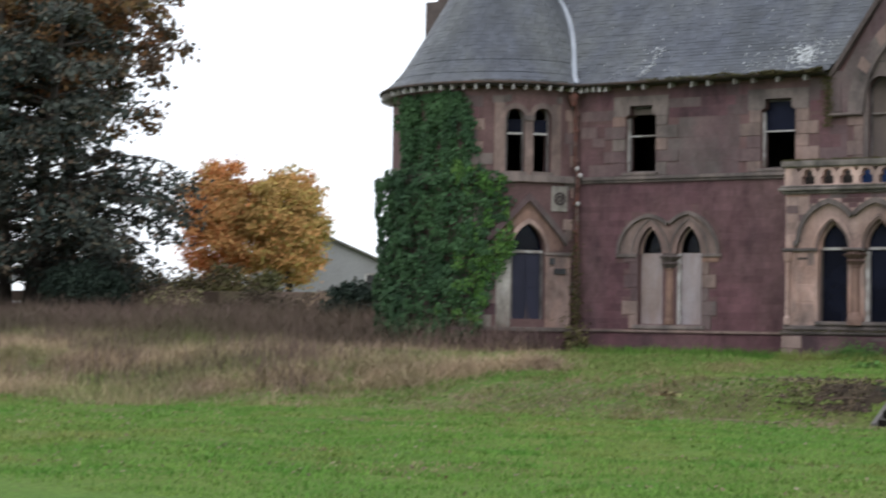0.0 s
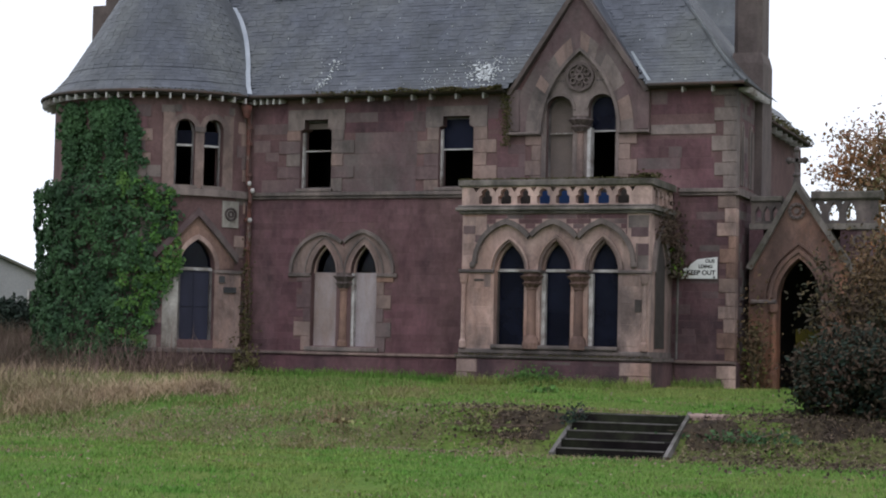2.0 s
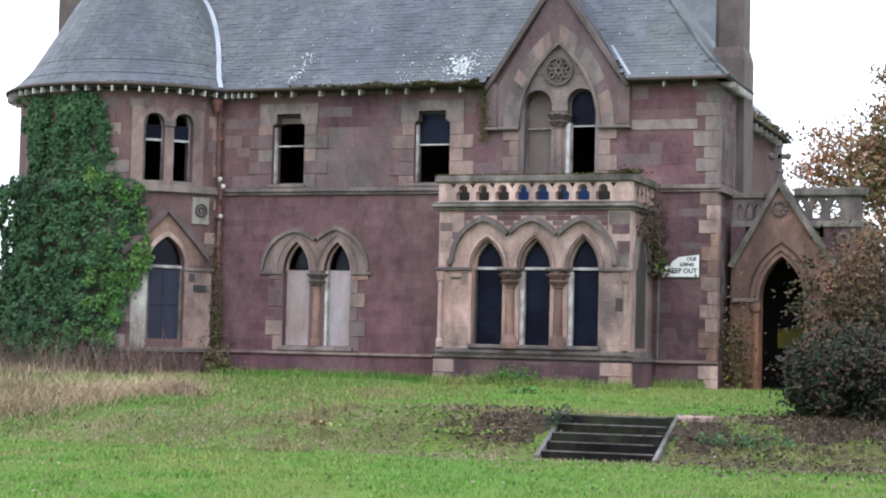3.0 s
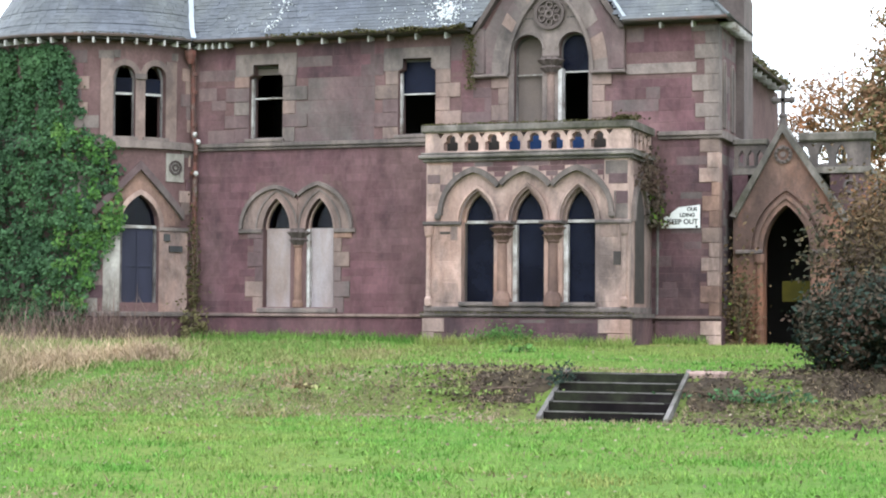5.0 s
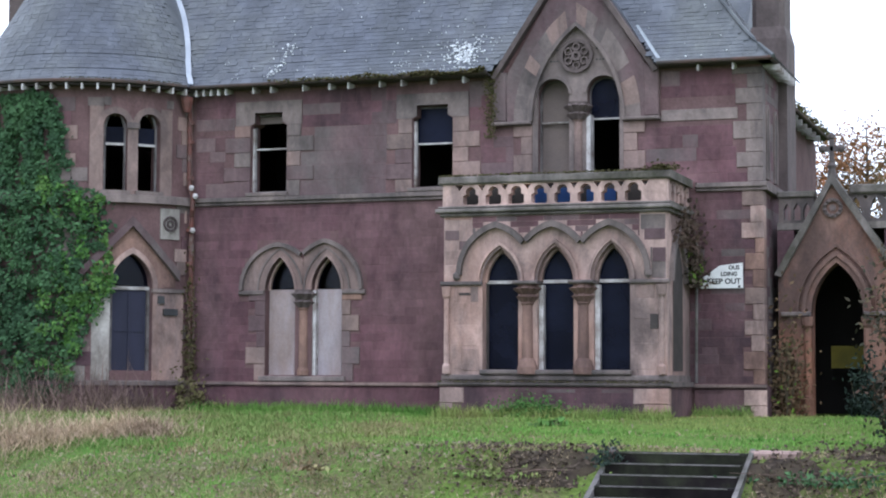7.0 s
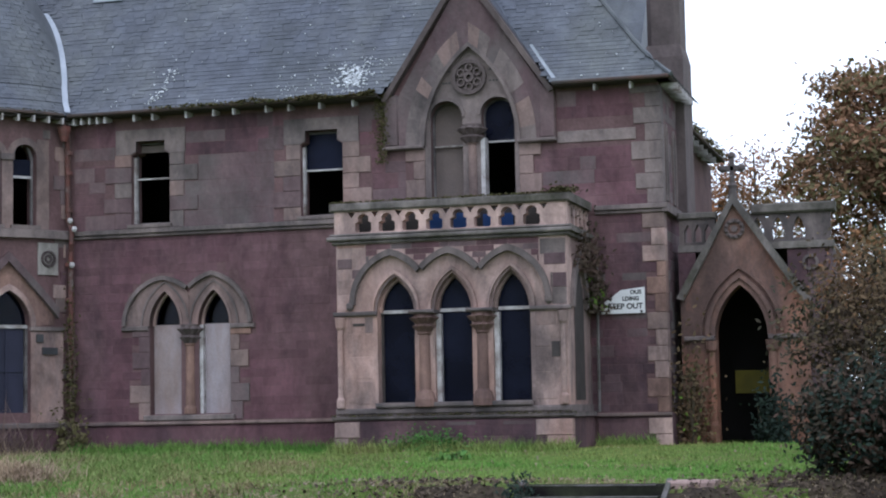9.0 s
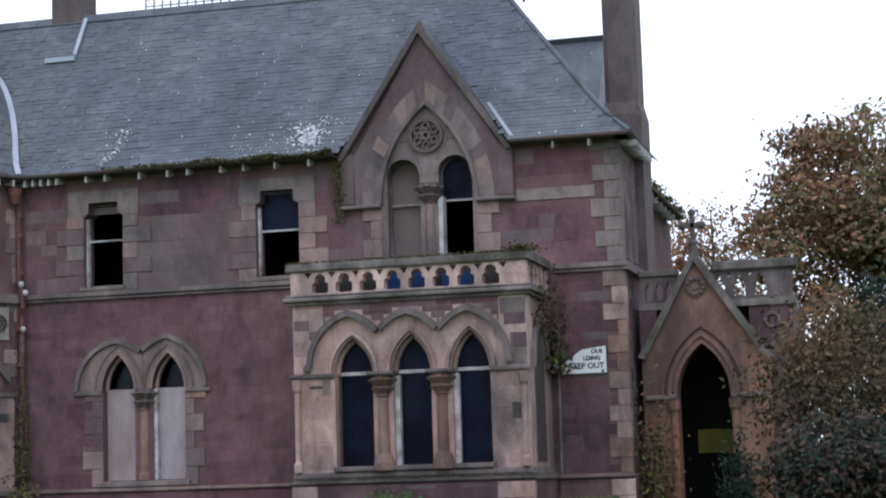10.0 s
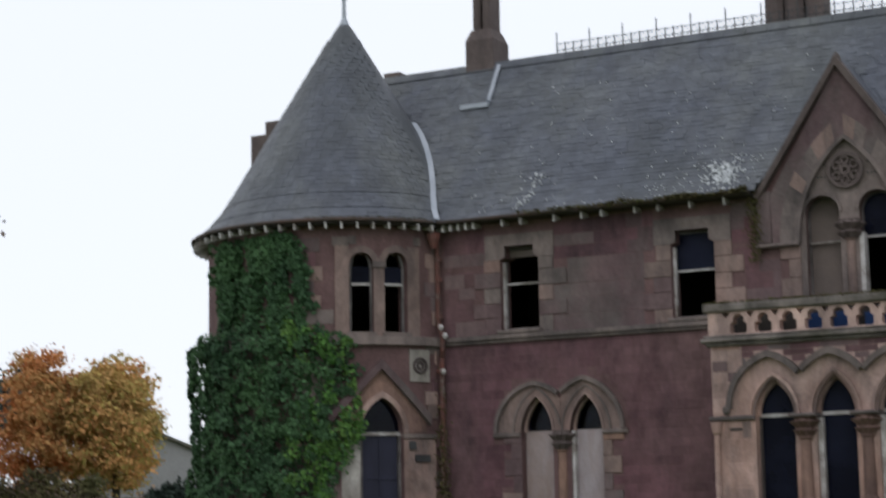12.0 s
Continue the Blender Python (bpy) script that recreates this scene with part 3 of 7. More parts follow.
def on_dormer(x, y, z):
    """True where the gable's own roof covers the slope."""
    return abs(x - 2.06) < (10.05 - z) * 0.665


row = 0
d = 0.0
while d < 3.1:
    z = prof_z(d)
    d2 = d + 0.01
    slope = Vector((0, 0.01, prof_z(d2) - z)).normalized()
    step = 0.115
    x = -9.0 + (row % 2) * 0.13
    while x < RX - d - 0.3:
        w = 0.20 + rs.random() * 0.09
        p = Vector((x, -0.42 + d, z + 0.012))
        if not on_dormer(x + w / 2, 0, z) and math.hypot(x + 9.0, d - 1.42) > cone_r(z) - 0.05:
            lay_slate(p, Vector((1, 0, 0)), slope, w, 0.16, 0.004 + rs.random() * 0.011, roof, count < 290 and x > -3.5)
        x += w
    y = -0.42 + d + 0.1
    while y < (2.9 if d < 0.95 else 5.6 - d):
        w = 0.27 + rs.random() * 0.06
        side = Vector((-slope.y, 0, slope.z))
        lay_slate(Vector((RX - d, y, z + 0.012)), Vector((0, 1, 0)), side, w, 0.2, 0.014, roof, False)
        y += w
    d += slope.y * step
    row += 1
tagged(part("slate_rest", slates, SLATE, roof), kind="stuff")

# ridge tiles and iron cresting
q = Mesh()
x = -9.0
while x < 2.9:
    q.add([(x, RIDGE_Y - 0.14, RIDGE_Z - 0.12), (x + 0.44, RIDGE_Y - 0.14, RIDGE_Z - 0.12), (x + 0.44, RIDGE_Y, RIDGE_Z + 0.07), (x, RIDGE_Y, RIDGE_Z + 0.07), (x, RIDGE_Y + 0.14, RIDGE_Z - 0.12), (x + 0.44, RIDGE_Y + 0.14, RIDGE_Z - 0.12)], [(0, 1, 2, 3), (3, 2, 5, 4), (0, 3, 4), (1, 5, 2)])
    x += 0.45
part("ridge_tiles", q, SLATE, roof)
q = Mesh()
x, i = -4.7, 0
q.tube([(-4.7, RIDGE_Y, RIDGE_Z + 0.12), (2.9, RIDGE_Y, RIDGE_Z + 0.12)], 0.015, n=4)
q.tube([(-4.7, RIDGE_Y, RIDGE_Z + 0.27), (2.9, RIDGE_Y, RIDGE_Z + 0.27)], 0.010, n=4)
while x < 2.9:
    h = 0.52 if i % 4 == 0 else 0.30
    q.tube([(x, RIDGE_Y, RIDGE_Z + 0.06), (x, RIDGE_Y, RIDGE_Z + h)], 0.015, n=4)
    q.tube([(x, RIDGE_Y, RIDGE_Z + 0.14), (x + 0.08, RIDGE_Y, RIDGE_Z + 0.26), (x + 0.15, RIDGE_Y, RIDGE_Z + 0.14)], 0.008, n=4)
    x, i = x + 0.19, i + 1
part("ridge_cresting", q, IRON, roof, "broken wrought iron ridge cresting")
q = Mesh()
q.tube([(RX - 3.14 + 0.05, RIDGE_Y, RIDGE_Z), (RX - 3.14 + 0.4, RIDGE_Y - 0.4, RIDGE_Z - 0.55)], 0.07, n=6)
part("hip_lead", q, LEAD, roof, "pale lead hip flashing")
q = Mesh()
q.turned(3.55, RIDGE_Y, [(0.03, 11.0), (0.03, 11.35), (0.09, 11.4), (0.02, 11.5), (0.06, 11.56), (0.01, 11.75)], 8)
part("finial", q, IRON, roof)
# lead hips down the corner
q = Mesh()
pts = [(RX - dd, -0.42 + dd, zz + 0.02) for dd, zz in prof]
q.tube(pts, 0.045, n=6)
part("hip_ridge", q, SLATE, roof)

# white flecks on the slates, in the two runs and scattered
rl = random.Random(8)
q = Mesh()


def fleck(x, d, s):
    z = prof_z(d)
    if abs(x - 2.06) < (10.05 - z) * 0.665 + 0.2:
        return
    sl = Vector((0, 0.01, prof_z(d + 0.01) - z)).normalized()
    nrm = Vector((1, 0, 0)).cross(sl)
    s *= 0.6
    p = Vector((x, -0.42 + d, z)) + nrm * 0.04
    k = 6
    ring = [p + Vector((1, 0, 0)) * math.cos(2 * math.pi * j / k) * s * (0.6 + rl.random()) + sl * math.sin(2 * math.pi * j / k) * s * 0.8 * (0.6 + rl.random()) for j in range(k)]
    q.add([r - nrm * 0.02 for r in ring] + ring, [tuple(range(k, 2 * k))] + [(j, (j + 1) % k, k + (j + 1) % k, k + j) for j in range(k)])


for i in range(170):
    fleck(-0.2 + rl.gauss(0, 0.17), max(0.12, 0.48 + rl.gauss(0, 0.14)), 0.018 + rl.random() * 0.035)
for i in range(130):
    fleck(-0.4 + rl.gauss(0, 0.8), max(0.1, 0.45 + rl.gauss(0, 0.3)), 0.01 + rl.random() * 0.02)
for i in range(46):
    f = rl.random()
    fleck(-4.35 + 0.25 * f + rl.gauss(0, 0.09), 0.15 + 0.75 * f, 0.014 + rl.random() * 0.03)
for i in range(150):
    fleck(-5.8 + rl.random() * 11, 0.1 + 2.4 * rl.random() ** 1.6, 0.008 + rl.random() * 0.02)
tagged(part("lichen", q, WHITEFLECK, roof, "irregular white flecks on the slates"), kind="stuff")

# rear range behind the hip, gabled to the side
q = Mesh()
GX, k = 4.40, 0.945
for (d0, z0), (d1, z1) in zip(prof, prof[1:]):
    za, zb = 7.6 + (z0 - 7.6) * k, 7.6 + (z1 - 7.6) * k
    q.add([(-11.5, 4.6 + d0, za), (GX, 4.6 + d0, za), (GX, 4.6 + d1, zb), (-11.5, 4.6 + d1, zb)], [(0, 1, 2, 3)])
    q.add([(-11.5, 10.7 - d0, za), (GX, 10.7 - d0, za), (GX, 10.7 - d1, zb), (-11.5, 10.7 - d1, zb)], [(0, 1, 2, 3)])
    q.add([(GX - 0.05, 4.6 + d0, za), (GX - 0.05, 10.7 - d0, za), (GX - 0.05, 10.7 - d1, zb), (GX - 0.05, 4.6 + d1, zb)], [(0, 1, 2, 3)])
part("rear_roof", q, SLATE, mansion, "rear slate roof behind the hip")
q = Mesh()
q.add([(5.74, 3.1, 7.3), (5.74, 9.7, 7.3), (4.9, 9.7, 8.2), (4.9, 3.1, 8.2)], [(0, 1, 2, 3)])
part("side_roof", q, SLATE, mansion)
# left end of the main roof behind the turret
q = Mesh()
q.add([(-9.0, -0.42, 7.6), (-9.0, 5.86, 7.6), (-9.0, 2.72, 11.6), (-11.6, 2.72, 7.6)], [(0, 3, 2), (1, 2, 3)])
part("roof_end", q, SLATE, mansion)


# ---- chimneys ----
def chimney(x0, x1, y0, y1, z0, z1, z2, inset, flues, label):
    ch = tagged(new("chimney"), label)
    ch.parent = mansion
    q = Mesh()
    q.box(x0, x1, y0, y1, z0, z1)
    part("base", q, POTS, ch)
    q = Mesh()
    k = inset
    q.add([(x0, y0, z1), (x1, y0, z1), (x1, y1, z1), (x0, y1, z1), (x0 + k, y0 + k, z1 + 0.25), (x1 - k, y0 + k, z1 + 0.25), (x1 - k, y1 - k, z1 + 0.25), (x0 + k, y1 - k, z1 + 0.25)],
          [(0, 1, 5, 4), (1, 2, 6, 5), (2, 3, 7, 6), (3, 0, 4, 7), (4, 5, 6, 7)])
    part("splay", q, POTS, ch)
    w = (x1 - x0 - 2 * k) / flues
    for i in range(flues):
        q = Mesh()
        g = 0.05 if flues > 1 else 0
        xa, xb = x0 + k + i * w + g / 2, x0 + k + (i + 1) * w - g / 2
        c = min(0.1, (xb - xa) * 0.25)
        ya, yb = y0 + k, y1 - k
        ring = [(xa + c, ya), (xb - c, ya), (xb, ya + c), (xb, yb - c), (xb - c, yb), (xa + c, yb), (xa, yb - c), (xa, ya + c)]
        q.add([(a, b, z1 + 0.2) for a, b in ring] + [(a, b, z2) for a, b in ring], [(j, (j + 1) % 8, 8 + (j + 1) % 8, 8 + j) for j in range(8)] + [tuple(range(8, 16))])
        part("shaft", q, POTS, ch)
    q = Mesh()
    q.box(x0 + k - 0.07, x1 - k + 0.07, y0 + k - 0.07, y1 - k + 0.07, z2, z2 + 0.18)
    part("cap", q, POTS, ch)
    return ch


chimney(-6.84, -6.17, 2.6, 3.4, 10.6, 12.15, 14.6, 0.1, 2, "octagonal stone ridge chimney with two flues")
q = Mesh()
q.box(-6.62, -5.95, 1.8, 1.95, 10.42, 10.52)
q.tube([(-5.98, 1.9, 10.55), (-6.04, 2.6, 11.5)], 0.05, n=5)
part("chimney_flashing", q, LEAD, roof, "pale lead chimney flashing")
chimney(-0.72, 0.78, 4.4, 5.3, 9.0, 11.3, 15.0, 0.08, 3, "triple octagonal stone chimney stack")
chimney(5.16, 5.93, 2.0, 3.1, 5.3, 8.4, 13.6, 0.06, 1, "tall plain stone chimney rising from the side wall")
chimney(-9.05, -8.75, 3.0, 3.4, 10.6, 11.55, 11.6, 0.02, 1, "short stub chimney on the ridge")


# ---- windows ----
def trim(pts, lo, hi):
    """Arch points cut off at the upright lines lo and hi, where neighbouring arches meet."""
    return [(min(hi, max(lo, x)), z) for x, z in pts]


def cut_pair(a, b, lo, hi):
    """Two equal polylines, kept only where both lie between the upright lines lo and hi."""
    keep = [i for i in range(len(a)) if lo <= a[i][0] <= hi and lo <= b[i][0] <= hi]
    return [a[i] for i in keep], [b[i] for i in keep]


def sub(name, parent, label=""):
    ob = tagged(new(name), label)
    ob.parent = level(parent)
    return ob


def sash(a, b, z0, z1, rail, y, panes=(True, True), arched=0.0, bend=None, label="dark sash window with peeling white frame", blind=0.0, edge=0.035):
    """A sash window filling an opening: frame, meeting rail and panes."""
    w = sub("window", mansion, label)
    top = arch(a, b, z1 - arched, z1) if arched else [(a, z1), (b, z1)]
    e = edge
    inner = arch(a + e, b - e, z1 - arched, z1 - e) if arched else [(a + e, z1 - e), (b - e, z1 - e)]
    q = Mesh(bend)
    q.band([(a, z0)] + top + [(b, z0)], [(a + e, z0 + e)] + inner + [(b - e, z0 + e)], y, y + 0.07)
    q.box(a + e, b - e, y + 0.002, y + 0.065, z0, z0 + e)
    part("frame", q, GREYWOOD, w, "peeling grey-white painted frame")
    q = Mesh(bend)
    q.box(a + e, b - e, y - 0.01, y + 0.05, rail - 0.016, rail + 0.016)
    part("meeting_rail", q, WHITEWOOD, w)
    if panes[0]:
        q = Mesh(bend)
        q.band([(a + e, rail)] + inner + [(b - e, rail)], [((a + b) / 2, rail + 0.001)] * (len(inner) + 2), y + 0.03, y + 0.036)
        ob = part("pane", q, DARKPANE, w)
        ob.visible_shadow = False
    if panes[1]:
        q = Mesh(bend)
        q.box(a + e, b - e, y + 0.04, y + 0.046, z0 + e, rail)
        ob = part("pane", q, DARKPANE, w)
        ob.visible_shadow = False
    if blind:
        q = Mesh(bend)
        q.box(a + 0.02, b - 0.02, y + 0.09, y + 0.12, blind, z1)
        part("blind", q, BLIND, w, "dusty drawn blind")
    return w


for xa in (W1[0], W2[0]):
    q = Mesh()
    q.box(xa, xa + 0.048, 0.1, 0.198, 5.42, 6.75)
    part("bare_frame", q, WHITEWOOD, mansion, "bare white sash edge")
sash(*W1, 5.40, 7.05, 6.32, 0.2, (False, False), label="glassless sash window with sagging white rail")
sash(*W2, 5.40, 7.05, 6.30, 0.2, (True, False), label="sash window, upper pane intact, lower broken")
q = Mesh()
q.box(-4.78, -4.16, 0.24, 0.28, 6.86, 7.0)
part("roller_blind", q, BLIND, mansion, "torn roller blind")
sash(1.33, 2.00, 5.1, 7.465, 6.62, 0.22, (False, False), 0.33, blind=5.2, label="round-headed sash window with drawn blind")
sash(2.34, 3.01, 5.1, 7.485, 6.66, 0.22, (True, False), 0.33, label="round-headed sash window, lower half open")


def surround(a, b, z0, z1, parent_wall, material, y=0.0, long=0.34, short=0.2, h=0.29, seed=1):
    """Alternating long and short jamb stones either side of an opening, each a piece."""
    r = random.Random(seed)
    spans = []
    z, i = z0, 0
    while z < z1 - 0.05:
        hh = min(h + r.uniform(-0.04, 0.05), z1 - z)
        wl_ = long if i % 2 else short
        for side in (-1, 1):
            w = wl_ + r.uniform(-0.03, 0.05)
            xa, xb = (a - w, a) if side < 0 else (b, b + w)
            q = Mesh()
            q.box(xa + 0.004, xb - 0.004, y - 0.028, y + 0.05, z + 0.004, z + hh - 0.004, 0.008)
            part("jamb_stone", q, r.choice(material) if isinstance(material, tuple) else material, parent_wall)
            spans.append((xa, xb, z, z + hh))
        z, i = z + hh, i + 1
    return spans


blocked = []       # dressed stone and openings on the front wall: (x0, x1, z0, z1)
for k, (a, b) in enumerate((W1, W2)):
    blocked += surround(a, b, 5.31, 6.80, wall_front, (PINK, GREYRED, GREYSTONE), seed=k, long=0.56, short=0.33)
    q = Mesh()
    q.plate([(a - 0.34, 6.80), (a - 0.34, 7.30), (b + 0.34, 7.30), (b + 0.34, 6.80), (b, 6.80), (b - 0.10, 6.86), (b - 0.10, 7.06), (a + 0.10, 7.06), (a + 0.10, 6.86), (a, 6.80)], [], -0.03, 0.06)
    part("lintel", q, GREYSTONE, wall_front, "shouldered grey stone lintel")
    q = Mesh()
    q.box(a - 0.06, b + 0.06, -0.13, 0.2, 5.305, 5.385, 0.015)
    part("window_sill", q, GREYSTONE, wall_front)
    blocked += [(a - 0.34, b + 0.34, 6.8, 7.3), (a, b, 5.3, 7.1)]

# paired lancets with hood mould, boarded
blocked += surround(PL[0], PR[1], 1.50, 3.30, wall_front, (PINK, GREYRED, WARM, GREYRED), long=0.40, short=0.22, h=0.33, seed=5)
blocked.append((PL[0], PR[1], 1.5, 3.3))
for k, ((a, b), (oa, ob_), oz, cut) in enumerate(((PL, (-5.0, -3.40), 4.26, (-9, -3.655)), (PR, (-3.92, -2.40), 4.32, (-3.665, 9)))):
    q = Mesh()
    q.band(arch(a, b, 3.36, 4.04), trim(arch(oa, ob_, 3.36, oz), *cut), -0.03, 0.08)
    part("arch_ring", q, PINK, wall_front, "pale stone lancet arch")
    q = Mesh()
    q.band(*cut_pair(arch(oa, ob_, 3.37, oz, 30), arch(oa - 0.07, ob_ + 0.07, 3.37, oz + 0.09, 30), *cut), -0.11, 0.03)
    part("hood_mould", q, GREYSTONE, wall_front)
    q = Mesh()
    q.band(arch(a, b, 3.36, 4.04), arch(a - 0.05, b + 0.05, 3.36, 4.11), -0.06, 0.03)
    part("arch_roll", q, PINK, wall_front)
    q = Mesh()
    q.band(*cut_pair(arch(a - 0.15, b + 0.15, 3.36, 4.20, 24), arch(a - 0.19, b + 0.19, 3.36, 4.24, 24), *cut), -0.055, 0.03)
    part("arch_roll", q, GREYSTONE, wall_front)
    q = Mesh()
    q.band(arch(a - 0.02, b + 0.02, 3.36, 4.07), arch(a + 0.04, b - 0.04, 3.36, 3.98), 0.12, 0.2)
    part("inner_order", q, PALE, wall_front)
    q = Mesh()
    q.box(a + 0.01, b - 0.01, 0.16, 0.19, 1.62, 3.38)
    part("boarding", q, BOARD, wall_front, "pale painted boarding, stained")
    q = Mesh()
    q.band(arch(a, b, 3.4, 4.04), [((a + b) / 2, 3.405)] * 21, 0.3, 0.31)
    part("pane", q, GLASS, wall_front).visible_shadow = False
q = Mesh()
q.box(PR[0] - 0.02, PR[0] + 0.07, 0.03, 0.2, 1.62, 3.36)
part("bare_frame", q, WHITEWOOD, wall_front, "bright white window frame edge")
q = Mesh()
q.turned(-3.65, 0.02, [(0.13, 1.62), (0.13, 1.72), (0.10, 1.78), (0.092, 2.94), (0.12, 2.97), (0.10, 3.01), (0.10, 3.36)], 12)
part("column", q, WARM, wall_front, "sandstone mullion column with carved capital", smooth=False)
q = Mesh()
q.lobed(-3.65, 0.02, [(0.124, 3.000, 0.00), (0.132, 3.044, 0.25), (0.172, 3.111, 0.35), (0.140, 3.155, 0.10), (0.160, 3.204, 0.30), (0.210, 3.277, 0.38), (0.172, 3.318, 0.15), (0.190, 3.333, 0.00), (0.190, 3.370, 0.00)], 8)
part("carved_capital", q, POTS, wall_front, "dark carved leaf capital")
q = Mesh()
q.box(-4.62, -2.70, -0.10, 0.15, 1.49, 1.60, 0.02)
part("window_sill", q, GREYSTONE, wall_front)
for xa, xb in ((-5.1, -4.52), (-2.78, -2.28)):
    q = Mesh()
    q.box(xa, xb, -0.07, 0.05, 3.27, 3.36, 0.015)
    part("impost", q, GREYSTONE, wall_front)
HOODS = [opening(-5.1, -3.6, 3.3, 3.36, 4.42), opening(-3.7, -2.26, 3.3, 3.36, 4.46)]

# corner quoins
def quoins(x, side, z0, z1, host, material, y=0.0, long=0.42, short=0.24, h=0.3, seed=0):
    r = random.Random(seed)
    out, z, i = [], z0, 0
    while z < z1 - 0.08:
        hh = min(h + r.uniform(-0.05, 0.05), z1 - z)
        w = (long if i % 2 else short) + r.uniform(-0.04, 0.06)
        xa, xb = (x - w, x + 0.03) if side > 0 else (x - 0.03, x + w)
        q = Mesh()
        q.box(xa + 0.004, xb, y - 0.028, y + 0.3, z + 0.004, z + hh - 0.004, 0.008)
        part("quoin", q, r.choice(material) if isinstance(material, tuple) else material, host)
        out.append((xa, xb, z, z + hh))
        z, i = z + hh, i + 1
    return out


blocked += quoins(5.75, 1, 1.48, 5.14, wall_front, (WARM, PINK, WARM, PALE), seed=3, long=0.36, short=0.17)
blocked += quoins(5.75, 1, 5.31, 7.5, wall_front, GREYSTONE, seed=4, long=0.5, short=0.3)
quoins(5.80, 1, 0.75, 1.39, wall_front, PALE, y=-0.05, seed=6)
q = Mesh()
q.box(3.82, 5.3, -0.024, 0.03, 6.52, 6.74, 0.006)
part("pale_band", q, GREYSTONE, wall_front)
blocked.append((3.8, 5.75, 6.52, 6.74))

# ---- the gable over the balcony ----
gable = sub("gable", mansion, "steep pointed sandstone gable with arched panel")
q = Mesh()
q.plate([(0.74, 6.60), (1.02, 6.60)] + arch(1.22, 3.10, 6.62, 8.52)[0:1] + arch(1.22, 3.10, 6.62, 8.52)[1:] + [(3.30, 6.60), (3.60, 6.62), (3.62, 7.55), (2.08, 9.86), (0.72, 7.55)], [], -0.10, 0.02)
part("gable_face", q, GREYRED, gable, "weathered red sandstone gable face")
rv = random.Random(27)
va, vb = arch(1.22, 3.10, 6.62, 8.52, 20), arch(0.88, 3.44, 6.62, 8.94, 20)
for i in range(0, 40, 2):
    q = Mesh()
    q.band(va[i:i + 3], vb[i:i + 3], -0.108 - 0.008 * rv.random(), -0.05)
    part("voussoir", q, PALE if i == 8 else rv.choice((PINK, GREYSTONE, GREYSTONE, GREYRED)), gable)
q = Mesh()
q.band(arch(1.26, 3.06, 6.62, 8.46), arch(1.18, 3.14, 6.62, 8.55), -0.16, 0.02)
part("arch_roll", q, GREYSTONE, gable)
panel = arch(1.24, 3.08, 6.62, 8.50)
q = Mesh()
q.plate([(1.24, 5.1)] + panel + [(3.08, 5.1)], [opening(1.35, 1.99, 5.2, 7.14, 7.455), opening(2.35, 3.00, 5.2, 7.16, 7.475)], -0.02, 0.05)
part("arch_panel", q, GREYSTONE, gable, "carved grey stone tympanum over paired lights")
for a, b, s, t in ((1.35, 1.99, 7.14, 7.455), (2.35, 3.00, 7.16, 7.475)):
    q = Mesh()
    q.band(arch(a, b, s, t), arch(a - 0.05, b + 0.05, s, t + 0.06), -0.06, 0.0)
    part("arch_ring", q, GREYSTONE, gable)
q = Mesh()
cx, cz = 2.15, 7.88


def ring(r, k=32):
    return [(cx + r * math.sin(2 * math.pi * i / k), cz + r * math.cos(2 * math.pi * i / k)) for i in range(k + 1)]


for nm, ra, rb_, dep in (("rosette_ring", 0.27, 0.335, -0.11), ("rosette_hub", 0.045, 0.10, -0.11)):
    q = Mesh()
    q.band(ring(ra), ring(rb_), dep, 0.0)
    part(nm, q, POTS, gable, "dark carved stone")
for i in range(6):
    t = 2 * math.pi * i / 6
    fx, fz = cx + 0.185 * math.sin(t), cz + 0.185 * math.cos(t)
    lobe = [[(fx + r * math.sin(2 * math.pi * j / 12), fz + r * math.cos(2 * math.pi * j / 12)) for j in range(13)] for r in (0.05, 0.082)]
    q = Mesh()
    q.band(*lobe, -0.095, 0.0)
    part("rosette_petal", q, POTS, gable)
for zz in (7.80, 8.02):
    for i in range(5):
        for sx in (-1, 1):
            q = Mesh()
            q.box(cx + sx * (0.40 + i * 0.065) - 0.02, cx + sx * (0.40 + i * 0.065) + 0.02, -0.026, -0.018, zz - 0.014, zz + 0.014)
            part("diaper_mark", q, IRON, gable)
q = Mesh()
q.turned(2.175, -0.02, [(0.11, 5.2), (0.085, 5.4), (0.08, 6.58), (0.11, 6.61), (0.09, 6.65), (0.09, 6.96)], 12)
part("column", q, PINK, gable, "slim column with carved capital")
q = Mesh()
q.lobed(2.175, -0.02, [(0.133, 6.620, 0.00), (0.142, 6.662, 0.25), (0.185, 6.725, 0.35), (0.150, 6.767, 0.10), (0.172, 6.812, 0.30), (0.226, 6.883, 0.38), (0.185, 6.921, 0.15), (0.204, 6.935, 0.00), (0.204, 6.970, 0.00)], 8)
part("carved_capital", q, POTS, gable, "dark carved leaf capital")
q = Mesh()
q.box(2.34, 2.42, -0.03, 0.25, 5.2, 6.72)
part("bare_frame", q, WHITEWOOD, gable, "bright white window frame edge")
for xa, xb in ((0.42, 1.24), (3.08, 3.82)):
    q = Mesh()
    q.box(xa, xb, -0.17, 0.02, 6.56, 6.63, 0.02)
    part("impost", q, GREYSTONE, gable)
    q = Mesh()
    q.box(xa + 0.02 if xa < 1 else 3.5, 0.72 if xa < 1 else 3.80, -0.12, 0.02, 6.64, 7.62, 0.02)
    part("kneeler", q, GREYRED, gable)
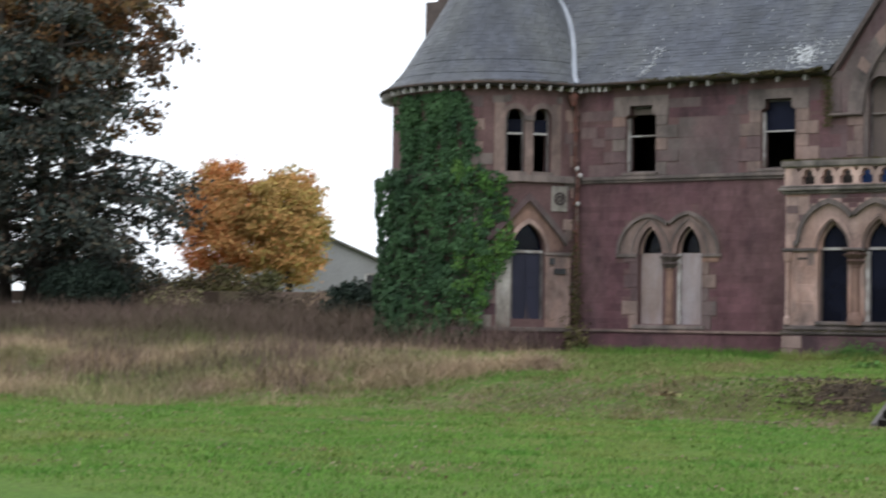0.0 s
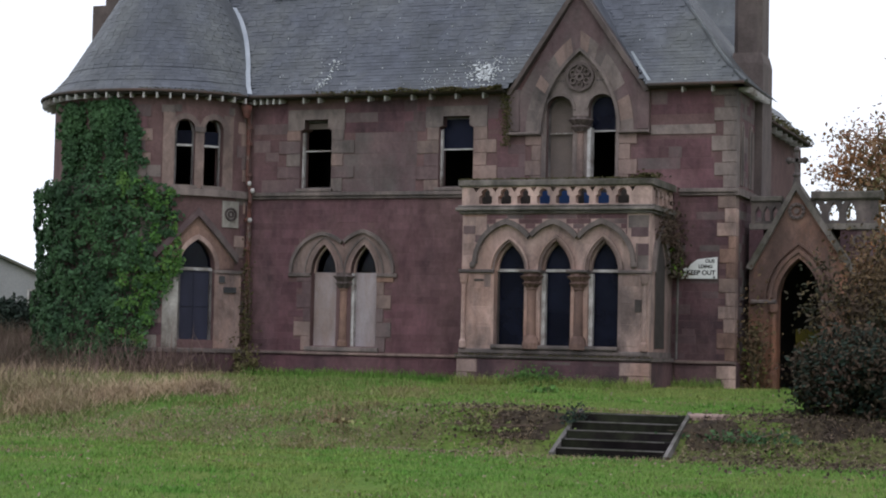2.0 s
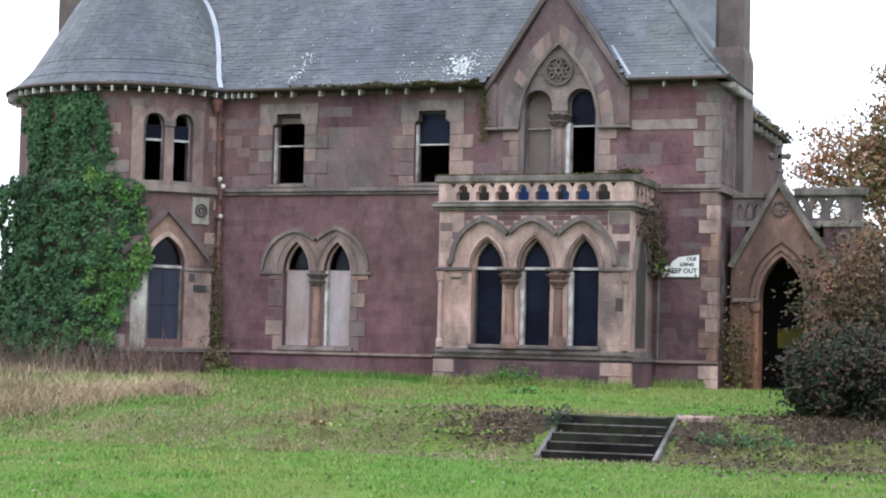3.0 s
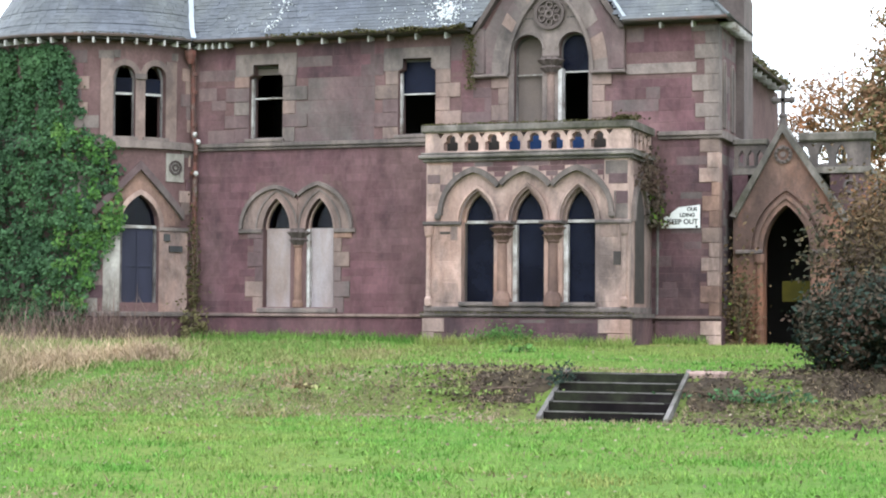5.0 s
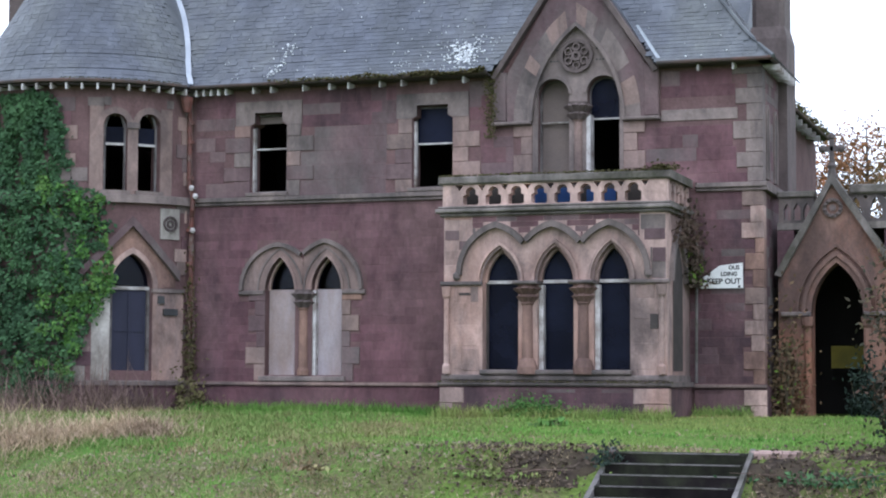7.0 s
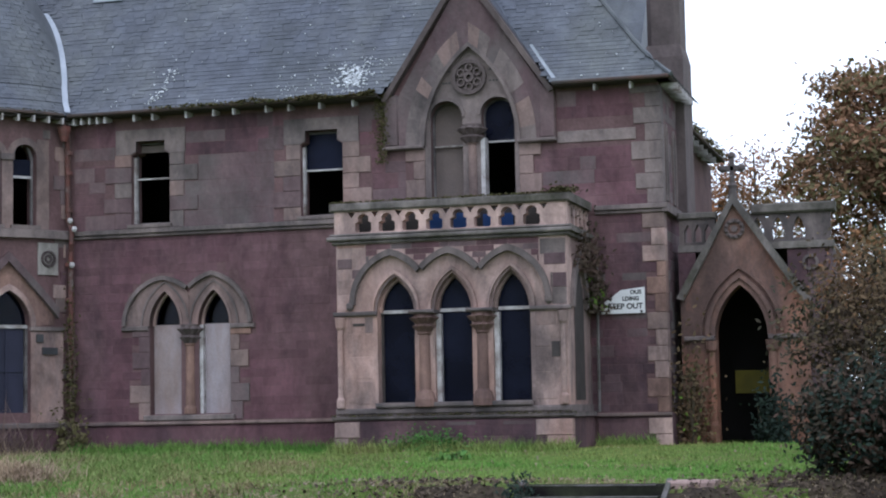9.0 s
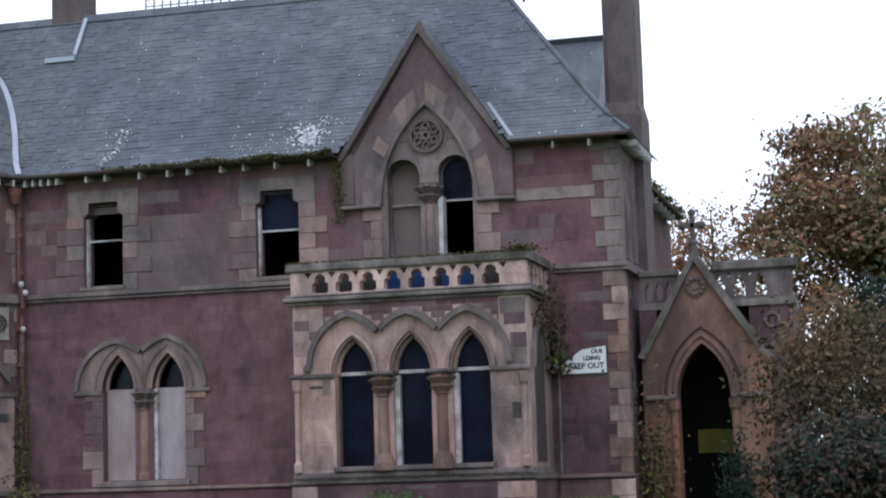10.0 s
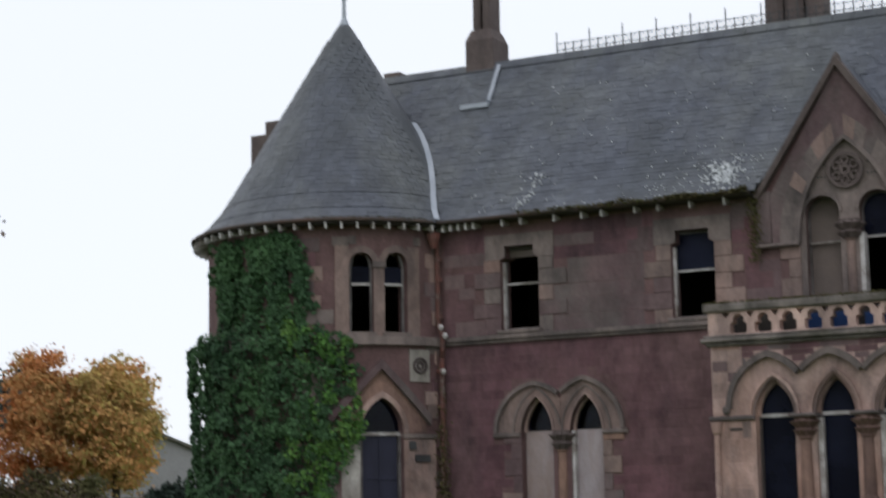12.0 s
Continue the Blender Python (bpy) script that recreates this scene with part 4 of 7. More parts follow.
# raking copings and the little roof behind
APEX = (2.08, 10.03)
for sx, foot in ((-1, 0.42), (1, 3.80)):
    q = Mesh()
    ux, uz = foot - APEX[0], 7.52 - APEX[1]
    k = math.hypot(ux, uz)
    nxx, nzz = (-uz / k, ux / k) if sx < 0 else (uz / k, -ux / k)
    nzz, nxx = abs(nzz), sx * abs(nxx)
    a = [(foot, 7.52), APEX]
    b = [(foot - nxx * 0.11, 7.52 - nzz * 0.11 + 0.03), (APEX[0], APEX[1] - 0.19)]
    q.band(a, b, -0.20, 0.32)
    part("raking_coping", q, POTS, gable, "weathered raking coping")
    q = Mesh()
    back = 2.0
    q.add([(foot, 0.3, 7.54), (APEX[0], 0.3, APEX[1]), (APEX[0], back + 0.2, APEX[1]), (foot, 0.0, 7.54), ], [(0, 1, 2, 3)])
    part("gable_roof", q, SLATE, gable)
q = Mesh()
q.turned(2.08, -0.05, [(0.10, 9.92), (0.07, 10.04), (0.03, 10.1)], 8)
part("apex_stone", q, GREYSTONE, gable)
q = Mesh()
q.add([(3.36, -0.16, 8.40), (3.42, -0.18, 8.40), (3.93, -0.34, 7.64), (3.86, -0.34, 7.62)], [(0, 1, 2, 3)])
part("valley_lead", q, LEAD, gable, "pale lead valley flashing")
GABLE_POLY = [(0.42, 6.5), (0.42, 7.6), (2.06, 10.1), (3.82, 7.6), (3.82, 6.5)]
blocked.append((1.2, 3.12, 5.0, 7.0))
blocked += surround(1.24, 3.08, 5.32, 6.56, wall_front, PINK, y=-0.01, long=0.42, short=0.26, h=0.31, seed=9)

# ---- the bay with its balcony ----
bay = sub("bay_window", mansion, "square stone bay with three lancets and a pierced balcony parapet")
BX0, BX1, BY = 0.10, 4.36, -2.0
LW = [(0.86, 1.56), (1.93, 2.62), (3.00, 3.68)]
APX = [3.99, 4.02, 4.05]
q = Mesh()
q.plate([(BX0, 1.5), (BX0, 4.62), (BX1, 4.62), (BX1, 1.5)], [opening(a, b, 1.72, 3.36, z) for (a, b), z in zip(LW, APX)], BY, BY + 0.4)
bay_front = part("bay_front", q, PALE, bay, "pale buff sandstone ashlar, stained")
for xa in (BX0, BX1 - 0.4):
    q = Mesh()
    q.box(xa, xa + 0.4, BY + 0.41, -0.01, 1.5, 4.62)
    part("bay_side", q, PINK, bay)
q = Mesh()
q.box(BX0 + 0.01, BX1 - 0.01, BY + 0.02, -0.01, 4.63, 4.70)
part("balcony_floor", q, COPING, bay)
q = Mesh()
q.box(BX0 - 0.04, BX1 + 0.04, BY - 0.06, -0.02, 0.7, 1.42, 0.01)
part("bay_plinth", q, RED, bay, "red sandstone plinth with pale corner blocks")
for a, b, p, z0, z1, mm in ((BX0 - 0.10, BX1 + 0.10, 0.12, 1.43, 1.52, GREYSTONE), (BX0 - 0.04, BX1 + 0.04, 0.05, 1.525, 1.64, GREYSTONE)):
    q = Mesh()
    q.box(a, b, BY - p, -0.12, z0, z1, 0.03)
    part("plinth_mould", q, mm, bay)
for i, (xa, xb, za, zb) in enumerate(((BX0 - 0.05, 0.52, 1.12, 1.40), (BX0 - 0.05, 0.30, 0.72, 1.11), (3.75, BX1 + 0.05, 1.12, 1.40), (3.95, BX1 + 0.05, 0.72, 1.11))):
    q = Mesh()
    q.box(xa, xb, BY - 0.085, BY + 0.1, za, zb, 0.01)
    part("quoin", q, PALE, bay)
# lancet arches and hoods
for i, ((a, b), z) in enumerate(zip(LW, APX)):
    q = Mesh()
    q.band(arch(a - 0.05, b + 0.05, 3.38, z + 0.05), arch(a - 0.10, b + 0.10, 3.38, z + 0.12), BY - 0.06, BY + 0.02)
    part("arch_ring", q, PALE, bay_front)
    q = Mesh()
    q.band(arch(a, b, 3.36, z), arch(a - 0.045, b + 0.045, 3.36, z + 0.045), BY - 0.015, BY + 0.02)
    part("arch_chamfer", q, PINK, bay_front)
    q = Mesh()
    q.band(arch(a, b, 3.36, z), arch(a + 0.05, b - 0.05, 3.36, z - 0.07), BY + 0.14, BY + 0.22)
    part("inner_order", q, PALE, bay_front)
    q = Mesh()
    o1, o2, lo, hi = ((0.40, 1.88, 0, 1.682), (1.47, 2.97, 1.684, 2.778), (2.58, 4.04, 2.78, 9))[i]
    zs_ = 3.5
    q.band(*cut_pair(arch(o1 + 0.06, o2 - 0.06, zs_, 4.37, 30), arch(o1 - 0.03, o2 + 0.03, zs_, 4.49, 30), lo - 0.02, hi + 0.02), BY - 0.12, BY + 0.02)
    part("hood_mould", q, GREYSTONE, bay_front, "weathered hood mould")
    e = 0.045
    w = sub("window", mansion, "tall lancet window, dusty glass with navy reflection in its colour")
    q = Mesh()
    q.band([(a, 1.72)] + arch(a, b, 3.36, z) + [(b, 1.72)], [(a + e, 1.72)] + arch(a + e, b - e, 3.36, z - e) + [(b - e, 1.72)], BY + 0.24, BY + 0.30)
    part("frame", q, DARKWOOD, w)
    q = Mesh()
    q.box(a, b, BY + 0.225, BY + 0.3, 3.34, 3.40)
    part("transom", q, WHITEWOOD, w, "grey transom bar")
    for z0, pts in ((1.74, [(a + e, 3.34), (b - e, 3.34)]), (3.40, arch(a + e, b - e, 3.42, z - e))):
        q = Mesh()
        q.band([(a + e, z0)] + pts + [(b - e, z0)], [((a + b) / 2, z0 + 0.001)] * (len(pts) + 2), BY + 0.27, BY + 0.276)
        part("pane", q, DARKPANE, w).visible_shadow = False
    if i:
        q = Mesh()
        q.box(a + 0.0, a + 0.085, BY + 0.10, BY + 0.24, 1.74, 3.30)
        part("bare_frame", q, WHITEWOOD, w, "bright white frame edge")
    q = Mesh()
    q.box(a - 0.03, b + 0.03, BY - 0.10, BY + 0.24, 1.645, 1.735, 0.02)
    part("window_sill", q, GREYSTONE, w)
for cx in (1.745, 2.81):
    q = Mesh()
    q.turned(cx, BY - 0.02, [(0.19, 1.66), (0.19, 1.78), (0.15, 1.90), (0.105, 1.95), (0.095, 2.93), (0.13, 2.95), (0.10, 2.99), (0.10, 3.3)], 14)
    part("column", q, WARM, bay_front, "sandstone column with carved capital")
    q = Mesh()
    q.lobed(cx, BY - 0.02, [(0.121, 2.980, 0.00), (0.129, 3.020, 0.25), (0.168, 3.079, 0.35), (0.136, 3.119, 0.10), (0.156, 3.162, 0.30), (0.205, 3.228, 0.38), (0.168, 3.264, 0.15), (0.185, 3.277, 0.00), (0.185, 3.310, 0.00)], 8)
    part("carved_capital", q, WARM, bay_front, "carved leaf capital")
    q = Mesh()
    q.box(cx - 0.24, cx + 0.24, BY - 0.25, BY + 0.14, 3.305, 3.37, 0.02)
    part("abacus", q, GREYSTONE, bay_front)
for xa, xb in ((BX0 - 0.06, 0.86), (3.68, BX1 + 0.06)):
    q = Mesh()
    q.box(xa, xb, BY - 0.07, BY + 0.02, 3.30, 3.38, 0.02)
    part("impost", q, GREYSTONE, bay_front)
for cx in (0.17, 4.27):
    q = Mesh()
    q.turned(cx, BY - 0.05, [(0.08, 1.66), (0.08, 1.8), (0.05, 1.85), (0.05, 3.05), (0.08, 3.1), (0.10, 3.28)], 10)
    part("nook_shaft", q, PALE, bay_front)
for cx, z in ((0.37, 3.49), (4.03, 3.5)):
    q = Mesh()
    q.turned(cx, BY - 0.07, [(0.02, z - 0.1), (0.07, z - 0.05), (0.07, z + 0.03), (0.02, z + 0.07)], 8)
    part("hood_stop", q, GREYSTONE, bay_front, "carved hood stop")
for xa, xb, za, zb, mm in ((0.46, 0.80, 1.72, 2.12, PALE), (4.05, 4.2, 2.48, 2.75, DARKWOOD), (0.40, 0.62, 3.12, 3.17, DARKWOOD)):
    q = Mesh()
    q.box(xa, xb, BY - 0.012, BY + 0.03, za, zb, 0.004)
    part("patch_stone", q, mm, bay_front)
rb = random.Random(12)
for xa, xb, za, zb in ((BX0 + 0.3, 0.62, 3.98, 4.14), (BX0 + 0.02, 0.40, 4.16, 4.34), (3.95, 4.33, 4.1, 4.3), (4.1, 4.34, 3.7, 3.95)):
    q = Mesh()
    q.box(xa, xb, BY - 0.01, BY + 0.03, za, zb, 0.004)
    part("patch_stone", q, GREYRED, bay_front)
# side arch of the bay
q = Mesh(lambda s, y, z: (BX1 - y, s, z))
q.band(arch(-1.65, -0.55, 3.36, 4.15), arch(-1.8, -0.4, 3.36, 4.4), -0.07, 0.02)
part("side_hood", q, GREYSTONE, bay)
q = Mesh(lambda s, y, z: (BX1 - y, s, z))
q.plate(opening(-1.5, -0.7, 1.72, 3.36, 4.05), [], -0.012, 0.02)
part("side_light", q, DARKWOOD, bay, "dark side lancet of the bay")
# cornice and parapet
for p, z0, z1 in ((0.07, 4.60, 4.66), (0.14, 4.665, 4.74), (0.10, 4.745, 4.79)):
    q = Mesh()
    q.box(BX0 - p, BX1 + p, BY - p, -0.13, z0, z1, 0.02)
    part("cornice", q, COPING, bay, "stained stone cornice")
for bx in ((BX0 - 0.10, BX1 + 0.10, BY - 0.10, BY + 0.22, 5.20, 5.35, 0.03), (BX1 - 0.22, BX1 + 0.10, BY + 0.221, -0.13, 5.20, 5.35), (BX0 - 0.10, BX0 + 0.22, BY + 0.221, -0.13, 5.20, 5.35)):
    q = Mesh()
    q.box(*bx)
    part("parapet_coping", q, COPING, bay, "lichened parapet coping")


def pierced(x0, x1, n, z0, z1):
    """A row of pierced lights: Y-shaped piers between cusped openings, with small triangular eyes above."""
    holes, w = [], (x1 - x0) / n
    for i in range(n):
        c = x0 + (i + 0.5) * w
        h = w * 0.345
        zt = z1 - 0.045
        holes.append([(c - h * 0.86, z0 + 0.025), (c - h, z0 + 0.06), (c - h, zt - 0.17), (c - h * 0.62, zt - 0.145), (c - h * 0.66, zt - 0.07), (c - h * 0.4, zt - 0.02), (c, zt),
                      (c + h * 0.4, zt - 0.02), (c + h * 0.66, zt - 0.07), (c + h * 0.62, zt - 0.145), (c + h, zt - 0.17), (c + h, z0 + 0.06), (c + h * 0.86, z0 + 0.025)])
    for i in range(n + 1):
        c = x0 + i * w
        holes.append([(c - 0.07, z1 - 0.02), (c + 0.07, z1 - 0.02), (c, z1 - 0.125)])
    return holes


q = Mesh()
q.plate([(BX0 - 0.02, 4.79), (BX0 - 0.02, 5.20), (BX1 + 0.02, 5.20), (BX1 + 0.02, 4.79)], pierced(0.41, 3.97, 8, 4.79, 5.20), BY - 0.03, BY + 0.20)
part("parapet", q, PALE, bay, "pierced sandstone parapet with Y-shaped piers")
q = Mesh(lambda s, y, z: (BX1 - y, s, z))
q.plate([(BY + 0.14, 4.79), (BY + 0.14, 5.20), (-0.13, 5.20), (-0.13, 4.79)], pierced(-1.75, -0.3, 4, 4.79, 5.2), -0.02, 0.13)
part("parapet_side", q, PALE, bay)
for i in range(9):
    q = Mesh()
    q.box(0.34 + 0.445 * i, 0.46 + 0.445 * i, BY - 0.06, BY + 0.1, 5.345, 5.385, 0.012)
    part("coping_stub", q, MOSS, bay, "mossy stump on the coping")
# added dark sheet: gives the pierced openings the balcony's shade
q = Mesh()
q.box(BX0 + 0.2, BX1 - 0.24, BY + 0.62, BY + 0.65, 4.72, 5.31)
part("parapet_lining", q, DARKWOOD, bay, "added dark sheet standing in for shade behind the parapet")
q = Mesh()
q.box(1.55, 2.5, BY + 0.5, BY + 0.52, 4.72, 5.14)
q.box(2.72, 3.28, BY + 0.55, BY + 0.57, 4.72, 5.1)
tagged(part("tarpaulin", q, BLUE), "bright blue tarpaulin behind the balcony parapet", "tarpaulin")

# plant and mossy tufts growing on stone
def leaf_cloud(q, n, centre, spread, size, seed, flat=0.0):
    r = random.Random(seed)
    for _ in range(n):
        p = Vector(centre) + Vector((r.gauss(0, spread[0]), r.gauss(0, spread[1]), r.gauss(0, spread[2])))
        add_leaf(q, p, r, size * r.uniform(0.6, 1.4))


def add_leaf(q, p, r, s, up=None):
    u = Vector((r.gauss(0, 1), r.gauss(0, 1), r.gauss(0, 1))).normalized()
    v = u.orthogonal().normalized()
    if up is not None:
        w = (up + Vector((r.gauss(0, 0.5), r.gauss(0, 0.5), r.gauss(0, 0.5)))).normalized()
        u = w.orthogonal().normalized()
        u = Matrix.Rotation(r.random() * 6.28, 3, w) @ u
        v = w.cross(u)
    k = len(q.v)
    q.v += [tuple(p - u * s), tuple(p + v * s * 0.55), tuple(p + u * s), tuple(p - v * s * 0.55)]
    q.f.append((k, k + 1, k + 2, k + 3))


# ---- sign ----
sign = thing("warning_sign", "white warning board on the wall beside the bay, one corner torn", "sign")
q = Mesh()
q.plate([(4.56, 3.29), (4.56, 3.45), (4.72, 3.56), (4.95, 3.72), (5.39, 3.77), (5.39, 3.29)], [], -0.075, -0.055)
part("board", q, SIGN, sign)


def letters(body, x, z, size, y):
    c = bpy.data.curves.new("lettering", "FONT")
    c.body, c.size, c.extrude = body, size, 0.002
    c.offset = 0.004
    ob = new("lettering", c)
    c.materials.append(INK)
    ob.matrix_local = pose(x, y, z, 90, 0, 0)
    ob.parent = sign
    return ob


letters("KEEP OUT", 4.70, 3.375, 0.142, -0.078)
letters("LDING", 4.97, 3.525, 0.105, -0.078)
letters("OUS", 5.12, 3.645, 0.105, -0.078)
for xa, xb, z in ((5.30, 5.345, 3.32),):
    q = Mesh()
    q.box(xa, xb, -0.079, -0.0755, z - 0.022, z + 0.022)
    part("text_bar", q, INK, sign)

# ---- porch beside the corner ----
porch = sub("porch", mansion, "gabled sandstone porch with pointed doorway and cross finial")
PY = 0.9
PDX = (6.53, 7.50)
q = Mesh()
q.plate([(5.90, BASE), (5.90, 3.66), (6.93, 5.40), (8.26, 3.55), (8.26, BASE)], [opening(PDX[0], PDX[1], BASE + 0.01, 2.86, 3.80)], PY, PY + 0.45)
part("porch_front", q, ORANGESTONE, porch, "warm red-orange sandstone gable front")
for a, b, ins, out, y0 in ((PDX[0], PDX[1], 0.0, 0.10, -0.06), (PDX[0] - 0.10, PDX[1] + 0.10, 0.0, 0.07, -0.11), (PDX[0] - 0.24, PDX[1] + 0.24, 0.0, 0.05, -0.07)):
    q = Mesh()
    z = 3.80 + (PDX[0] - a) * 1.25
    q.band(arch(a, b, 2.86, z), arch(a - out, b + out, 2.86, z + out * 1.3), PY + y0, PY + 0.02)
    part("door_arch", q, ORANGESTONE, porch)
for xa, xb in ((5.95, 6.52), (7.51, 8.2)):
    q = Mesh()
    q.box(xa, xb, PY - 0.10, PY + 0.03, 2.78, 2.87, 0.02)
    part("impost", q, GREYSTONE, porch)
for cx in (6.46, 7.58):
    q = Mesh()
    q.turned(cx, PY - 0.03, [(0.12, 0.9), (0.12, 1.2), (0.075, 1.28), (0.07, 2.55), (0.11, 2.6), (0.13, 2.77)], 10)
    part("nook_shaft", q, ORANGESTONE, porch)
for foot in ((5.84, 3.58), (8.34, 3.46)):
    q = Mesh()
    sx = -1 if foot[0] < 7 else 1
    q.band([foot, (6.94, 5.52)], [(foot[0] - sx * 0.13, foot[1] - 0.04), (6.94, 5.31)], PY - 0.12, PY + 0.5)
    part("raking_coping", q, COPING, porch)
q = Mesh()
q.turned(6.94, PY, [(0.10, 5.42), (0.07, 5.6), (0.10, 5.66), (0.05, 5.72)], 8)
q.box(6.895, 6.985, PY - 0.04, PY + 0.04, 5.7, 6.22, 0.012)
q.box(6.76, 7.12, PY - 0.04, PY + 0.04, 5.93, 6.04, 0.012)
for px, pz in ((6.76, 5.985), (7.12, 5.985), (6.94, 6.22)):
    q.turned(px, PY, [(0.02, pz - 0.08), (0.075, pz - 0.02), (0.075, pz + 0.03), (0.02, pz + 0.08)], 8)
part("cross_finial", q, GREYSTONE, porch, "stone cross finial")
q = Mesh()
cx, cz = 6.95, 4.85
rg = lambda r: [(cx + r * math.sin(2 * math.pi * i / 20), cz + r * math.cos(2 * math.pi * i / 20)) for i in range(21)]
q.band(rg(0.12), rg(0.19), PY - 0.06, PY + 0.02)
for i in range(10):
    t = 2 * math.pi * i / 10
    q.turned(cx + 0.15 * math.sin(t), PY - 0.06, [(0.01, cz + 0.15 * math.cos(t) - 0.04), (0.035, cz + 0.15 * math.cos(t)), (0.01, cz + 0.15 * math.cos(t) + 0.04)], 6)
q.band(rg(0.001), rg(0.06), PY - 0.05, PY + 0.02)
part("rosette", q, POTS, porch, "dark carved rosette")
q = Mesh()
q.box(5.9, 8.7, PY + 0.46, 4.4, 4.45, 4.6)
part("porch_roof", q, COPING, porch)
# the porch's back wall takes VOID, its shade put into the colour
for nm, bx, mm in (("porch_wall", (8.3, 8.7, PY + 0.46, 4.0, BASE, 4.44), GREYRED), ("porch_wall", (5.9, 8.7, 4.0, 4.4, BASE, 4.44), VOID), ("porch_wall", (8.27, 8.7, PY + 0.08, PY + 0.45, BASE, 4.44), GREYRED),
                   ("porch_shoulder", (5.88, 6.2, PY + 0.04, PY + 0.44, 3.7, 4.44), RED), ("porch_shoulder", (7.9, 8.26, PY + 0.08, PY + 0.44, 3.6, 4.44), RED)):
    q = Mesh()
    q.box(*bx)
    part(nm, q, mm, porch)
for nm, bx in (("parapet_base", (5.88, 6.45, PY + 0.04, PY + 0.40, 4.45, 4.58)), ("parapet_base", (7.4, 8.75, PY + 0.02, PY + 0.45, 4.45, 4.58)),
               ("parapet_coping", (5.88, 6.6, PY + 0.06, PY + 0.38, 5.08, 5.20, 0.02)), ("parapet_coping", (7.25, 8.8, PY + 0.02, PY + 0.42, 5.12, 5.30, 0.03))):
    q = Mesh()
    q.box(*bx)
    part(nm, q, COPING, porch)
q = Mesh()
hl = []
for c in (7.36, 7.74, 8.12):
    hl.append([(c - 0.10, 4.65), (c - 0.115, 4.70), (c - 0.115, 4.84), (c - 0.08, 4.87), (c - 0.075, 4.95), (c, 5.06), (c + 0.075, 4.95), (c + 0.08, 4.87), (c + 0.115, 4.84), (c + 0.115, 4.70), (c + 0.10, 4.65)])
for c in (7.55, 7.93):
    hl.append([(c - 0.05, 5.08), (c + 0.05, 5.08), (c, 5.0)])
q.plate([(7.2, 4.58), (7.2, 5.12), (8.70, 5.12), (8.70, 4.58)], hl, PY + 0.12, PY + 0.30)
hl = [[(c - 0.07, 4.64), (c - 0.07, 4.86), (c, 4.98), (c + 0.07, 4.86), (c + 0.07, 4.64)] for c in (6.06, 6.25, 6.44)]
q.plate([(5.9, 4.58), (5.9, 5.08), (6.58, 5.08), (6.58, 4.58)], hl, PY + 0.12, PY + 0.30)
part("parapet", q, GREYSTONE, porch, "pierced grey stone parapet")
q = Mesh()
cx, cz = 8.32, 4.18
q.band(rg(0.10), rg(0.15), PY + 0.02, PY + 0.1)
part("disc_ornament", q, GREYSTONE, porch)
q = Mesh()
q.box(6.72, 7.45, 2.2, 2.23, 1.80, 2.24)
notice = tagged(part("notice_board", q, YELLOW), "faded yellow board inside the dark porch", "board")

# side wall windows, narrow
for y0, y1 in ((0.45, 0.75), (1.35, 1.7), (2.6, 2.9)):
    q = Mesh(lambda s, y, z: (5.76 - y, s, z))
    q.band([(y0, 5.4)] + arch(y0, y1, 6.6, 6.85) + [(y1, 5.4)], [(y0 + 0.06, 5.4)] + arch(y0 + 0.06, y1 - 0.06, 6.6, 6.8) + [(y1 - 0.06, 5.4)], -0.03, 0.05)
    part("window_surround", q, GREYSTONE, wall_side)
    q = Mesh(lambda s, y, z: (5.76 - y, s, z))
    q.plate([(y0 + 0.05, 5.4)] + arch(y0 + 0.05, y1 - 0.05, 6.6, 6.8) + [(y1 - 0.05, 5.4)], [], -0.012, 0.02)
    part("dark_light", q, DARKWOOD, wall_side)

# ---- the round turret ----
TC, TR = Vector((-9.0, 1.0)), 2.93
turret = sub("turret", mansion, "round corner turret with conical slate roof")


def bend(s, y, z):
    """Flat coordinates to the turret: s degrees round, y depth inward, z height."""
    a = radians(s)
    r = TR - y
    return (TC.x + r * math.cos(a), TC.y + r * math.sin(a), z)


DEG = 180 / math.pi / TR       # degrees for one metre of wall
openings = [(-59.0, -49.6, 5.40, 6.74, 6.98), (-45.2, -35.8, 5.40, 6.76, 7.0), (-55.4, -38.2, 1.70, 3.40, 4.10)]


def holes_at(s):
    out = []
    for a, b, z0, zs, za in openings:
        if a < s < b:
            w, h = (b - a) / 2 / DEG, za - zs
            r = (w * w + h * h) / (2 * w)
            u = min(s - a, b - s) / DEG
            out.append((z0, zs + math.sqrt(max(0, r * r - (r - u) ** 2))))
    return sorted(out)


q = Mesh(bend)
cuts = sorted(set([round(v, 3) for v in np.arange(-200, 21, 1.0)] + [o[k] for o in openings for k in (0, 1)]))
